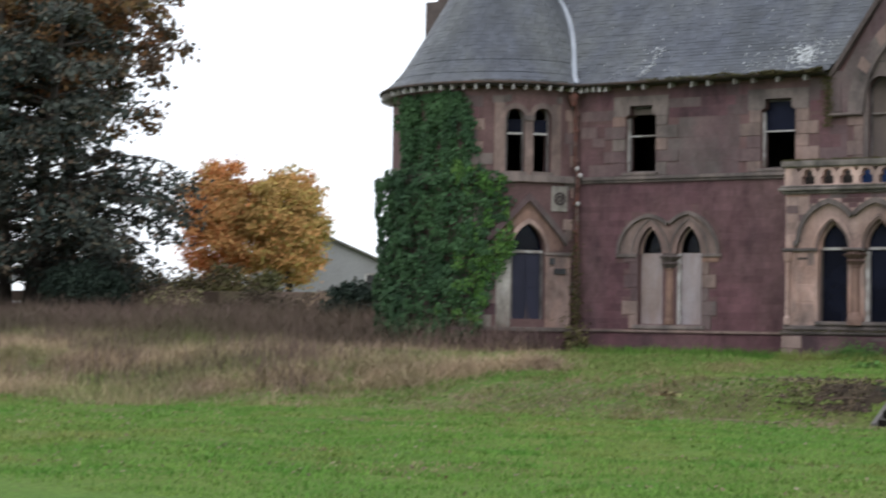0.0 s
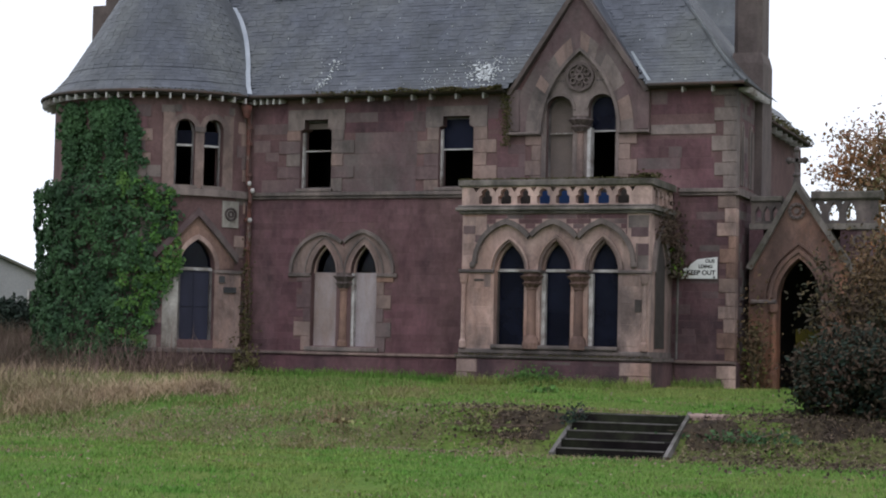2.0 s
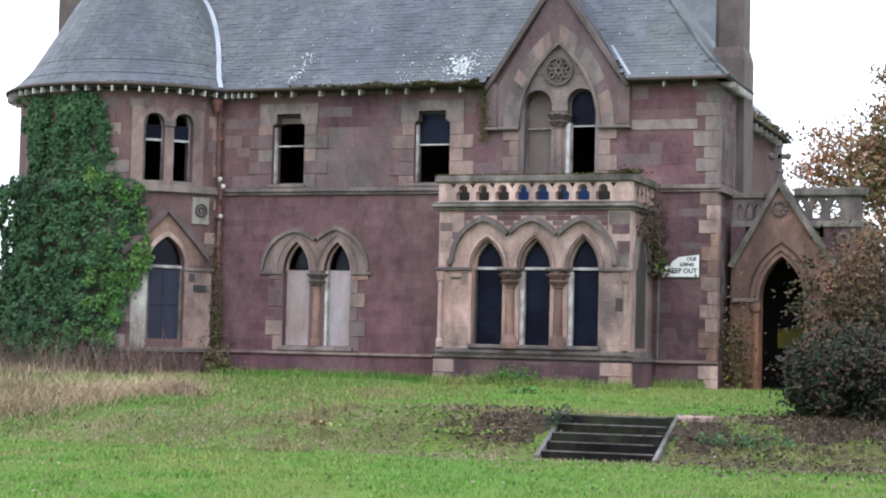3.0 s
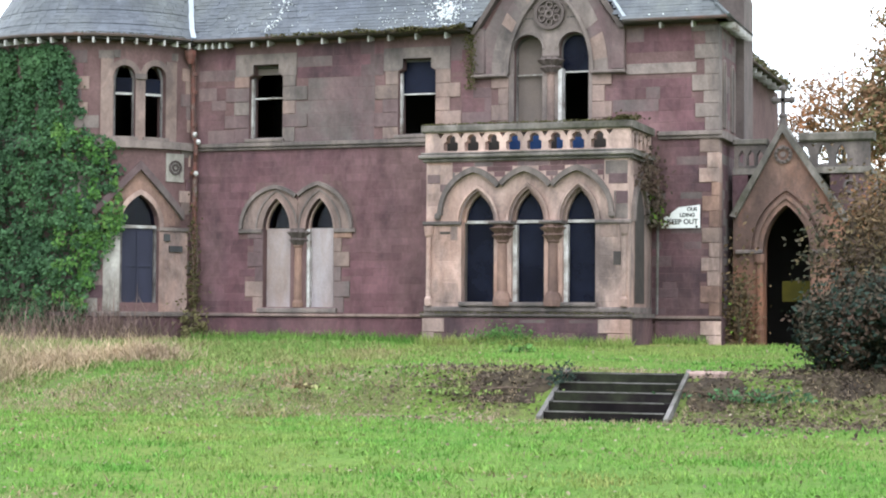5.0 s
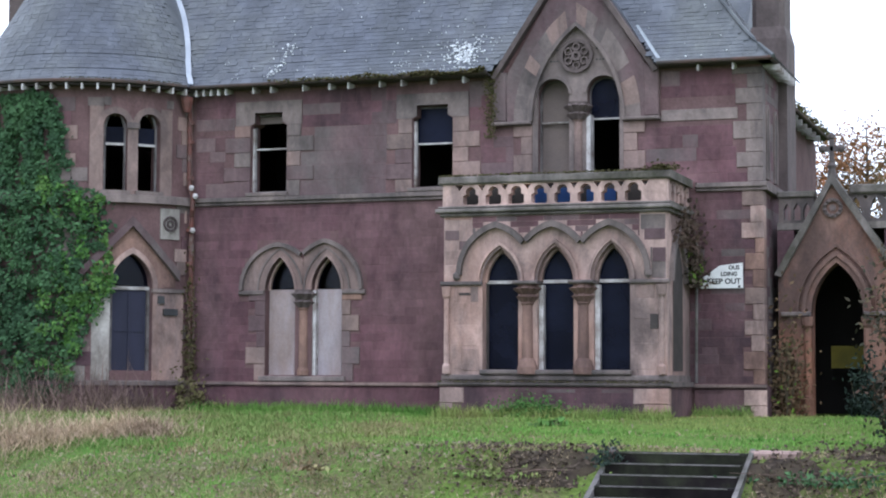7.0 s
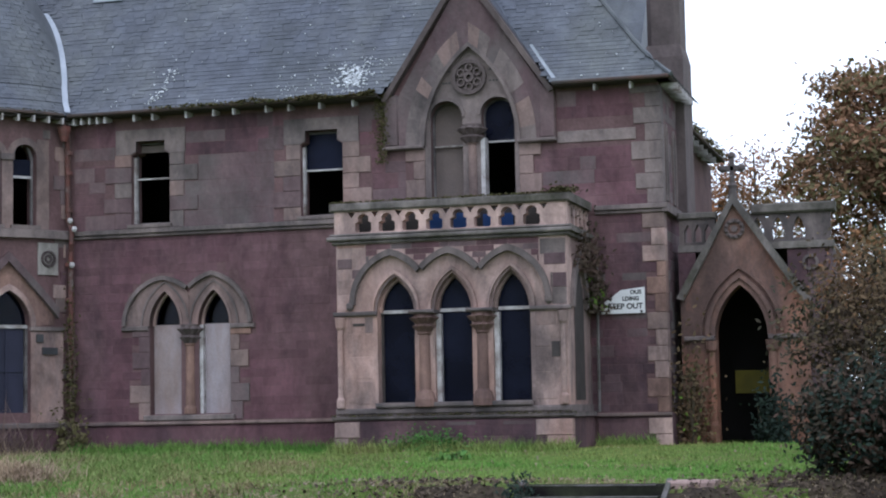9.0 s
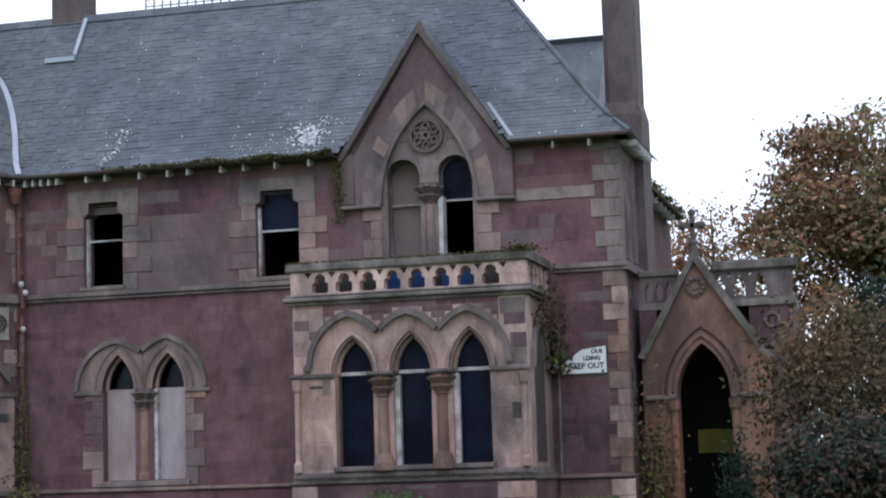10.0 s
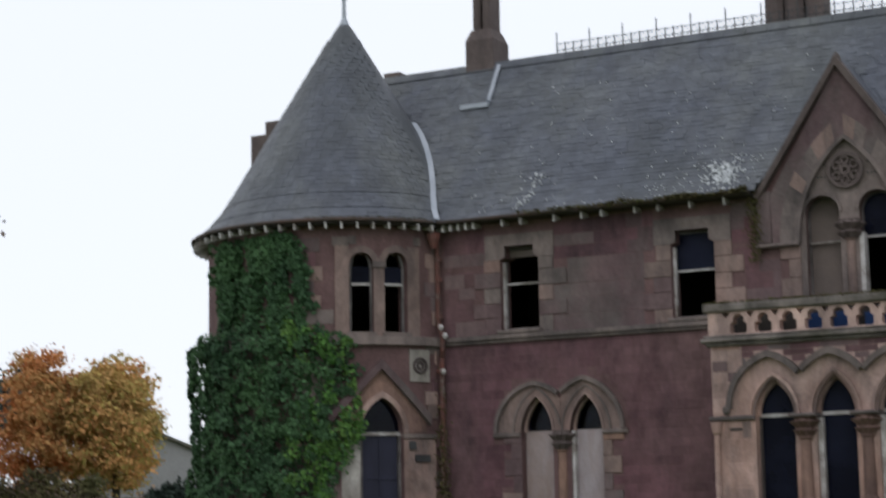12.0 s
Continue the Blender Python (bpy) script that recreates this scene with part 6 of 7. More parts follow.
def lawn_place(r, n):
    y = -29 + 28.3 * r.rand(n) ** 0.9
    t = (y + 29) / 17
    left = 0.0 - 17 * t
    right = 13.5 - 2 * t
    x = left + (right - left) * r.rand(n)
    ok = ~((x > 5.62) & (x < 7.6) & (y > -12.9) & (y < -11.1)) & ~((y > -2.15) & (x > 0.0) & (x < 4.6)) & (x > -14)
    clump = np.array([noise.noise((a * 1.3, b * 1.3, 5)) for a, b in zip(x, y)])
    bare = 0.55 * np.exp(-((x - 10.5) / 1.6) ** 2 - ((y + 11.4) / 1.6) ** 2) + 0.6 * np.exp(-((x - 4.6) / 1.0) ** 2 - ((y + 11.8) / 0.5) ** 2) + 0.6 * np.exp(-((x - 8.3) / 1.0) ** 2 - ((y + 11.8) / 0.5) ** 2) + (0.55 + 0.5 * clump) * np.exp(-((y + 12.2) / 1.5) ** 2)
    ok &= (clump + 0.75 > r.rand(n)) & (bare < 0.3 + 0.6 * r.rand(n))
    return np.stack([x, y], 1)[ok]


blades("lawn_grass", 270000, lawn_place, 0.03, 0.075, 0.007, GRASS, "short damp green lawn grass", 3)


def foot_place(r, n):
    x = -6 + 11.6 * r.rand(n)
    y = np.where((x > 0) & (x < 4.5), -2.1, -0.1) - np.abs(r.normal(0, 0.22, n)) - 0.05
    return np.stack([x, y], 1)


blades("wall_foot_grass", 9000, foot_place, 0.08, 0.26, 0.007, GRASS, "longer grass along the foot of the house", 4)


def straw_edge(x, y):
    return -7.0 + 2.6 * noise.noise((y * 0.3, 1.0, 0)) - 0.25 * (y + 12)


def straw_place(r, n):
    y = -17.5 + 19 * r.rand(n)
    x = -24 + 24 * r.rand(n)
    edge = np.array([straw_edge(a, b) for a, b in zip(x, y)])
    near = np.array([-16 + 4.5 * noise.noise((a * 0.5, 0, 2)) + 1.2 * noise.noise((a * 1.3, 0, 4)) + 1.1 * max(0, a + 7) for a in x]) + 1.3 * r.normal(0, 1, n)
    clump = np.array([noise.noise((a * 0.7, b * 0.7, 8)) for a, b in zip(x, y)])
    ok = (x < edge + 1.8 * r.normal(0, 1, n)) & (y > near) & (1.5 * clump + 0.5 > 0.9 * r.rand(n)) & ((x + 9) ** 2 + (y - 1) ** 2 > 9.2)
    return np.stack([x, y], 1)[ok]


blades("tall_dead_grass", 210000, straw_place, 0.14, 0.46, 0.006, STRAW, "tall dead straw-coloured grass and weeds", 5, 0.5)


def clump_place(r, n):
    c = r.randint(0, 9, n)
    cx = np.array([-4.3, -5.2, -3.6, -6.6, -8.2, -10.5, -13.0, -2.6, -15.5])[c]
    cy = np.array([-11.5, -10.4, -10.2, -11.5, -12.5, -9.8, -11.0, -9.2, -10.5])[c]
    return np.stack([cx + r.normal(0, 0.4, n), cy + r.normal(0, 0.35, n)], 1)


blades("straw_tussock", 12000, clump_place, 0.22, 0.5, 0.007, STRAW, "pale drooping tussocks of dead grass", 6, 0.7)


def rough_place(r, n):
    x = -16 + 21 * r.rand(n)
    y = -17.5 + 16 * r.rand(n)
    clump = np.array([noise.noise((a * 0.8, b * 1.1, 21)) + 0.5 * noise.noise((a * 2.4, b * 3.0, 22)) for a, b in zip(x, y)])
    fade = np.clip((4.6 - x) / 6, 0, 1) * np.clip((y + 15.0 + 0.12 * x + 2.2 * np.sin(x * 0.9 + 1.3 * np.sin(x * 2.3))) / 3.5, 0, 1) * np.clip((-3.2 - 0.55 * x - y) / 3.0 + 0.3, 0.12, 1)
    ok = (clump > 0.75 - 1.1 * fade + 0.2 * r.normal(0, 1, n)) & ((x + 9) ** 2 + (y - 1) ** 2 > 9.2)
    return np.stack([x, y], 1)[ok]


blades("rank_grass", 150000, rough_place, 0.05, 0.17, 0.008, ROUGH, "rank mixed green and withered grass on the bank", 11, 0.6)


def bramble_place(r, n):
    x = -46 + 42 * r.rand(n)
    y = -4 + 17 * r.rand(n) - 0.15 * (x + 4)
    ok = ((x + 9) ** 2 + (y - 1) ** 2 > 9.6) & (x < -6.3)
    return np.stack([x, y], 1)[ok]


blades("bramble_thicket", 110000, bramble_place, 0.35, 1.1, 0.009, BRAMBLE, "tangled brown dead brambles and dock stems", 7, 0.5)

def stem_place(r, n):
    x = -26 + 21 * r.rand(n)
    y = -13 + 13 * r.rand(n)
    clump = np.array([noise.noise((a * 0.5, b * 0.6, 44)) + 0.4 * noise.noise((a * 2, b * 2, 45)) for a, b in zip(x, y)])
    ok = (clump > 0.12) & (x < -5.5 - 0.3 * (y + 12) + r.normal(0, 0.6, n)) & ((x + 9) ** 2 + (y - 1) ** 2 > 9.6)
    return np.stack([x, y], 1)[ok]


blades("dead_stems", 26000, stem_place, 0.35, 0.75, 0.008, BRAMBLE, "standing brown dock and willowherb stems", 13, 0.35)

rf = random.Random(15)
q = Mesh()
for i in range(6500):
    y = -28 + 26 * rf.random()
    t = (y + 29) / 17
    x = 3 - 17 * t + (10.5 + 15 * t) * rf.random()
    if i % 4:
        x, y = rf.gauss(4.5, 5.0), rf.gauss(-12.0, 0.9)
    if 5.1 < x < 7.7 and -13 < y < -11 or x < -9 or y > -2.3:
        continue
    add_leaf(q, Vector((x, y, gz(x, y) + 0.04)), rf, rf.uniform(0.014, 0.038), Vector((0, -0.3, 1)))
tagged(part("fallen_leaves", q, FALLEN), "scattered brown and pale fallen leaves", "leaves", kind="stuff")
q = Mesh()
for i in range(2000):
    x, y = (rf.gauss(4.6, 0.8), rf.gauss(-11.7, 0.4)) if i % 2 else (rf.gauss(8.8, 1.2), rf.gauss(-11.9, 0.5))
    if not 5.62 < x < 7.55:
        add_leaf(q, Vector((x, y, gz(x, y) + 0.03 + 0.06 * rf.random())), rf, rf.uniform(0.02, 0.05), Vector((0, -0.3, 1)))
for i in range(2600):
    x, y = rf.gauss(10.2, 1.4), rf.gauss(-11.6, 1.5)
    if x > 7.7:
        add_leaf(q, Vector((x, y, gz(x, y) + 0.03 + 0.06 * rf.random())), rf, rf.uniform(0.02, 0.05), Vector((0, -0.3, 1)))
tagged(part("leaf_litter", q, LITTER), "dark damp leaf litter on the bare bank", "leaf litter", kind="stuff")


def bank_place(r, n):
    x = -7 + 18 * r.rand(n)
    y = -11.9 + r.normal(0, 0.9, n) - 0.12 * np.clip(3 - x, 0, 8)
    clump = np.array([noise.noise((a * 0.9, b * 1.6, 15)) for a, b in zip(x, y)])
    ok = (clump > -0.05 + 0.3 * r.normal(0, 1, n)) & ~((x > 5.2) & (x < 7.6) & (y > -12.95) & (y < -11.1))
    return np.stack([x, y], 1)[ok]


blades("bank_dead_grass", 36000, bank_place, 0.03, 0.09, 0.006, STRAW, "withered brown grass on the bank", 9, 0.5)


def tuft_place(r, n):
    cx0 = -8 + 20 * r.rand(320)
    cy0 = -26 + 23 * r.rand(320)
    k = r.randint(0, 320, n)
    cx, cy = cx0[k], cy0[k]
    ok = ~((cx > 5.0) & (cx < 7.8) & (cy > -13.2) & (cy < -10.9)) & ~(cy > -2.8)
    return np.stack([cx + r.normal(0, 0.14, n), cy + r.normal(0, 0.14, n)], 1)[ok]


def worn_place(r, n):
    x = -12 + 24 * r.rand(n)
    y = -27 + 24 * r.rand(n)
    clump = np.array([noise.noise((a * 0.35, b * 0.9, 33)) + 0.45 * noise.noise((a * 1.6, b * 2.2, 34)) for a, b in zip(x, y)])
    ok = (clump > 0.34 + 0.12 * r.normal(0, 1, n)) & ~((x > 5.0) & (x < 7.8) & (y > -13.2) & (y < -10.9)) & ~((y > -2.8) & (x > -0.3))
    return np.stack([x, y], 1)[ok]


blades("worn_grass", 70000, worn_place, 0.03, 0.08, 0.008, STRAW, "yellowed worn streaks in the lawn", 12, 0.6)
blades("coarse_grass", 14000, tuft_place, 0.05, 0.11, 0.010, GRASS, "coarser tufts standing up from the lawn", 10, 0.6)

# ---- ivy on the turret ----
ivy = thing("ivy", "dense glossy green ivy climbing the round turret", "ivy")
ri = random.Random(33)
q = Mesh()


def ivy_right(z):
    """The ivy's right-hand edge, in degrees round the turret, at height z."""
    pts = [(0.9, -74), (1.8, -70), (2.9, -61), (3.5, -55), (5.2, -58), (5.4, -64), (5.6, -73), (6.9, -77), (7.3, -80)]
    for (a, sa), (b, sb) in zip(pts, pts[1:]):
        if z <= b:
            return sa + (sb - sa) * (z - a) / (b - a)
    return -80


def ivy_point(s, z, depth):
    a = radians(s)
    return Vector((TC.x + (TR + depth) * math.cos(a), TC.y + (TR + depth) * math.sin(a), z)), Vector((math.cos(a), math.sin(a), 0))


def ivy_left(z):
    return -185 if z < 5.35 else -122 + 8 * noise.noise((z, 5, 0))


# a thin inner layer on the wall, then overlapping tufts that stand out from it
made = 0
while made < 15000:
    z = 0.9 + 6.5 * ri.random()
    hi = ivy_right(z) + 3.0 * noise.noise((z * 2.5, 0, 0)) + ri.gauss(0, 1.6)
    s = ivy_left(z) + (hi - ivy_left(z)) * ri.random()
    if z > 5.4 and noise.noise((s * 0.25, z * 1.2, 9)) < -0.3:
        continue
    p, out = ivy_point(s, z, 0.03 + 0.05 * ri.random() + (0.12 if 5.05 < z < 5.4 else 0))
    add_leaf(q, p, ri, ri.uniform(0.035, 0.07), out + Vector((0, 0, 0.3)))
    made += 1
young = Mesh()
tufts = 0
while tufts < 760:
    z = 1.0 + 6.35 * ri.random() ** 1.1
    hi = ivy_right(z) + 3.0 * noise.noise((z * 2.5, 0, 0))
    s = ivy_left(z) + (hi - ivy_left(z)) * ri.random()
    if z > 5.4 and noise.noise((s * 0.13, z * 0.8, 9)) < -0.12:
        continue
    fresh = 1.6 < z < 5.55 and hi - s < 26 * ri.random() ** 0.8 + 5 * noise.noise((z, s * 0.1, 2))
    thick = (0.10 if z > 5.4 else 0.24) * min(1, 0.25 + (hi - s) / 22) * (1 + 0.9 * noise.noise((s * 0.08, z * 1.2, 3)))
    rad = ri.uniform(0.14, 0.26) * (0.75 if fresh else 1)
    for i in range(34):
        u, v = ri.gauss(0, 0.45), ri.gauss(0, 0.5)
        if u * u + v * v > 1:
            continue
        lift = math.sqrt(1 - u * u - v * v)
        tall = 1.5 if fresh else 0.75
        p, out = ivy_point(s + u * rad * DEG, z + v * rad * tall, max(0.05, thick) + 0.6 * rad * lift * ri.uniform(0.7, 1.05) + (0.1 if 5.05 < z < 5.4 else 0))
        add_leaf(young if fresh and ri.random() < 0.8 else q, p, ri, ri.uniform(0.035, 0.075), out * (0.5 + 0.5 * lift) + Vector((0, 0, 0.25 + 0.7 * v)))
    tufts += 1
part("foliage", q, IVY, ivy, "dark mature ivy leaves")
part("young_foliage", young, IVYYOUNG, ivy, "bright yellow-green young shoots")
q = Mesh()
for i in range(16):
    s = -150 + 85 * ri.random()
    pts = []
    z = 0.8
    while z < 4.5 + 2.5 * ri.random():
        pts.append(bend(min(s, ivy_right(z) - 3), -0.03, z))
        s += ri.gauss(0, 2.5)
        z += 0.4
    q.tube(pts, 0.025, 0.008, n=5)
part("stem_tangle", q, BARK, ivy)

# moss and weeds on gutters, ledges and at the bay
rm = random.Random(40)
q = Mesh()
for i in range(2600):
    x = rm.choice((rm.uniform(-3.6, 0.35), rm.uniform(-1.2, 0.4), rm.uniform(-4.3, 0.4)))
    lump = 0.5 + 0.5 * noise.noise((x * 1.6, 0, 0))
    p = Vector((x, -0.40 + rm.gauss(0, 0.06), 7.63 + rm.random() * 0.16 * lump - 0.04))
    add_leaf(q, p, rm, rm.uniform(0.02, 0.05), Vector((0, -0.5, 1)))
for i in range(420):
    add_leaf(q, Vector((rm.gauss(0.42, 0.07), -0.15 + rm.gauss(0, 0.05), 6.3 + rm.random() * 1.4)), rm, 0.03, Vector((0, -1, 0)))
for i in range(500):
    add_leaf(q, Vector((5.68 + rm.gauss(0, 0.08), rm.uniform(4.0, 9.7), 7.34 + rm.random() * 0.15)), rm, 0.06, Vector((0.3, -0.3, 1)))
for i in range(500):
    add_leaf(q, Vector((-9 + 3.26 * math.cos(radians(a_ := rm.uniform(-75, -30))), 1 + 3.26 * math.sin(radians(a_)), 7.62 + rm.random() * 0.05)), rm, 0.022, Vector((0, -0.5, 1)))
tagged(part("gutter_moss", q, MOSS), "brown-green moss grown along the gutters", "moss", kind="stuff")
q = Mesh()
for i in range(700):
    add_leaf(q, Vector((rm.uniform(0.0, 4.5), BY - 0.05 + rm.gauss(0, 0.06), 5.36 + abs(rm.gauss(0, 0.012)))), rm, 0.028, Vector((0, -0.3, 1)))
for i in range(420):
    add_leaf(q, Vector((rm.gauss(4.25, 0.12), BY + 0.2 + rm.gauss(0, 0.2), 5.38 + abs(rm.gauss(0, 0.05)))), rm, 0.04, Vector((0, 0, 1)))
for i in range(500):
    add_leaf(q, Vector((rm.uniform(0.0, 4.5), BY - 0.12, 1.50 + abs(rm.gauss(0, 0.02)))), rm, 0.022, Vector((0, -0.3, 1)))
tagged(part("parapet_moss", q, MOSS), "dark moss on the balcony ledges", "moss", kind="stuff")


def weed(name, label, at, n, spread, size, material, seed, stems=9, category="weed"):
    """A rooted leafy weed: thin stems and a loose cloud of leaves."""
    r = random.Random(seed)
    t = thing(name, label, category, (0, 0, 0))
    q = Mesh()
    for i in range(stems):
        e = Vector(at) + Vector((r.gauss(0, spread[0]), r.gauss(0, spread[1]), spread[2] * r.uniform(0.8, 2.0)))
        q.tube([at, Vector(at).lerp(e, 0.5) + Vector((r.gauss(0, 0.04), 0, 0.05)), e], 0.012, 0.004, n=4)
    part("stem_tuft", q, BRAMBLE, t)
    q = Mesh()
    for i in range(n):
        p = Vector(at) + Vector((r.gauss(0, spread[0]), r.gauss(0, spread[1]), abs(r.gauss(0, spread[2]))))
        add_leaf(q, p, r, size * r.uniform(0.6, 1.4))
    part("foliage", q, material, t)
    return t


weed("wall_fern", "bright yellow-green fern growing from the wall beside the bay", (4.42, -0.3, 3.36), 130, (0.13, 0.1, 0.2), 0.06, FERN, 1, category="fern")
weed("trailing_plant", "dark plant trailing down the angle of the bay", (4.52, -0.3, 3.3), 500, (0.12, 0.2, 0.65), 0.05, SHRUB, 2, category="plant")
weed("trailing_plant", "withered plant hanging below the balcony corner", (4.50, -1.0, 4.0), 350, (0.10, 0.35, 0.4), 0.05, SHRUB, 22, category="plant")
weed("bay_weed", "tuft of green weeds at the foot of the bay", (1.9, -2.3, 0.82), 2400, (0.34, 0.12, 0.17), 0.028, IVYYOUNG, 3)
weed("lawn_weed", "bright broad-leaved weed on the terrace lawn", (3.1, -5.2, 0.76), 90, (0.16, 0.1, 0.07), 0.06, IVYYOUNG, 31)
weed("lawn_weed", "pale broad-leaved weed on the bank", (1.9, -12.2, 0.36), 40, (0.12, 0.08, 0.04), 0.045, ROUGH, 32)
weed("bank_weed", "low green weeds on the bare bank by the steps", (4.3, -11.9, 0.32), 260, (0.5, 0.2, 0.06), 0.03, ROUGH, 23)
weed("bank_weed", "low dark weeds on the bare bank by the steps", (8.6, -12.0, 0.30), 300, (0.5, 0.2, 0.08), 0.035, IVY, 24)
weed("step_weed", "dark weeds overgrowing the kerb of the steps", (5.74, -11.6, 0.5), 350, (0.1, 0.3, 0.12), 0.03, HOLLY, 25)
weed("corner_weed", "weeds sprouting in the angle by the rainwater pipe", (-6.1, -0.35, 0.85), 420, (0.22, 0.16, 0.4), 0.05, OLIVE, 4)
weed("pipe_weed", "mossy weeds clinging to the rainwater pipe", (-6.12, -0.22, 1.6), 480, (0.08, 0.07, 1.1), 0.035, MOSS, 5)
weed("porch_weed", "tall yellowing weeds against the porch wall", (6.12, 0.4, 0.85), 1000, (0.2, 0.12, 0.85), 0.05, THORN, 6, stems=14)
weed("porch_weed", "yellowing weeds beside the porch doorway", (6.15, 0.3, 0.85), 60, (0.16, 0.12, 0.7), 0.035, FERN, 16)
weed("door_bush", "blue-green bush in the porch doorway", (7.62, 0.3, 0.85), 1100, (0.16, 0.15, 0.5), 0.05, HOLLY, 7, category="bush")


# ---- trees and shrubs ----
def tree(name, label, at, height, trunk_r, crown, leaf_n, leaf_s, material, seed, stems=1, limbs=26, category="tree", clump=0.8, second=None, dense=6):
    """Tapered trunks, forking limbs and a crown of clumped leaf cards. crown: centre offset and radii."""
    r = random.Random(seed)
    t = thing(name, label, category, group={"orange_maple": "orange maples by the far house", "bramble_bush": "bramble bushes along the boundary wall", "undergrowth_bush": "undergrowth below the maples"}.get(name, ""))
    x, y = at
    z = gz(x, y)
    q = Mesh()
    c = Vector((x + crown[0][0], y + crown[0][1], z + crown[0][2]))
    tips = []
    for sidx in range(stems):
        bx = x + (sidx - (stems - 1) / 2) * trunk_r * 3.2
        top = Vector((bx + r.gauss(0, 0.02) * height * (stems > 1), y, z + height * 0.92))
        path = [Vector((bx, y, z - 0.2)), Vector((bx, y, z)).lerp(top, 0.33) + Vector((r.gauss(0, 0.15), 0, 0)), Vector((bx, y, z)).lerp(top, 0.66) + Vector((r.gauss(0, 0.3), 0, 0)), top]
        q.tube(path, trunk_r, trunk_r * 0.15, n=8)
        for i in range(limbs // stems):
            f = 0.25 + 0.7 * r.random()
            d_ = Vector((r.gauss(0, 1), r.gauss(0, 1), r.uniform(-0.1, 0.7))).normalized()
            p2 = c + Vector((d_.x * crown[1][0], d_.y * crown[1][1], d_.z * crown[1][2])) * r.uniform(0.6, 0.95)
            reach = math.hypot(p2.x - bx, p2.y - y)
            zt_ = min(z + height * 0.85, max(z + height * 0.12, p2.z - 0.45 * reach))
            p0 = path[0].lerp(path[3], (zt_ - z) / (height * 0.92))
            mid = p0.lerp(p2, 0.5) + Vector((r.gauss(0, 0.06), r.gauss(0, 0.06), 0.06)) * reach
            q.tube([p0, mid, p2], trunk_r * 0.24, trunk_r * 0.04, n=5)
            tips += [p2, mid.lerp(p2, 0.5), mid]
    part("trunk", q, BARK, t, "dark bark trunk and limbs")
    clumps = []
    while len(clumps) < limbs * dense:
        d_ = Vector((r.gauss(0, 1), r.gauss(0, 1), r.gauss(0, 1))).normalized() * r.random() ** 0.42
        p = c + Vector((d_.x * crown[1][0], d_.y * crown[1][1], d_.z * crown[1][2]))
        if noise.noise(p * (1.1 / max(0.4, clump)) * 0.6) > -0.22:
            clumps.append(p)
    clumps += tips
    for mat_, share in ((material, 1.0 if not second else 0.6),) + (((second, 0.4),) if second else ()):
        q = Mesh()
        for i in range(int(leaf_n * share)):
            p = r.choice(clumps)
            if second and (noise.noise(p * 0.25) > 0) != (mat_ is material):
                p = r.choice(clumps)
            p = p + Vector((r.gauss(0, clump * 0.5), r.gauss(0, clump * 0.5), r.gauss(0, clump * 0.33)))
            if p.z > z + 0.05:
                add_leaf(q, p, r, leaf_s * r.uniform(0.6, 1.4))
        part("crown", q, mat_, t)
    return t


def cedar(at, height, seed):
    """A cedar: two leaning stems and long boughs that carry flat, drooping pads of needles."""
    r = random.Random(seed)
    t = thing("cedar", "tall dark cedar with sweeping tiered boughs", "tree")
    x, y = at
    z = gz(x, y)
    stems = [[Vector((x + o, y, z - 0.2)), Vector((x + o * 1.3 + lean * 0.3, y, z + height * 0.4)), Vector((x + o * 1.5 + lean, y, z + height))] for o, lean in ((-0.3, -0.6), (0.9, 1.6))]
    for st in stems:
        q = Mesh()
        q.tube(st, 0.34, 0.08, n=9)
        part("trunk", q, BARK, t, "dark bark stem")
    needles, browned = Mesh(), Mesh()
    for i in range(130):
        st = stems[i % 2]
        f = 0.12 + 0.72 * (i / 130)
        p0 = st[0].lerp(st[1], f * 2) if f < 0.5 else st[1].lerp(st[2], f * 2 - 1)
        az = r.random() * 6.283
        reach = (9.6 - 5.6 * f) * r.uniform(0.5, 1.0)
        d_ = Vector((math.cos(az), math.sin(az), 0))
        pts = [p0, p0 + d_ * reach * 0.45 + Vector((0, 0, 0.12 * reach)), p0 + d_ * reach * 0.8 + Vector((0, 0, 0.08 * reach)), p0 + d_ * reach + Vector((0, 0, -0.06 * reach))]
        q = Mesh()
        q.tube(pts, 0.075, 0.015, n=5)
        part("bough", q, BARK, t)
        across = Vector((-d_.y, d_.x, 0))
        for k in range(9):
            g = 0.3 + 0.72 * (k + r.random()) / 9
            c = pts[1].lerp(pts[2], max(0, (g - 0.45) / 0.35)) if g < 0.8 else pts[2].lerp(pts[3], (g - 0.8) / 0.2)
            c = c + across * r.gauss(0, 0.55 * (1.1 - 0.5 * g)) + Vector((0, 0, -0.1 * r.random()))
            for j in range(40):
                p = c + d_ * r.gauss(0, 0.4) + across * r.gauss(0, 0.4) + Vector((0, 0, r.gauss(0, 0.14)))
                add_leaf(browned if r.random() < 0.22 else needles, p - Vector((0, 0, 0.25 * (p - c).length ** 2)), r, r.uniform(0.08, 0.20), Vector((0, -0.4, 0.8)))
    part("foliage", needles, CEDAR, t, "dark green needle pads")
    part("browned_foliage", browned, DARKLEAF, t)


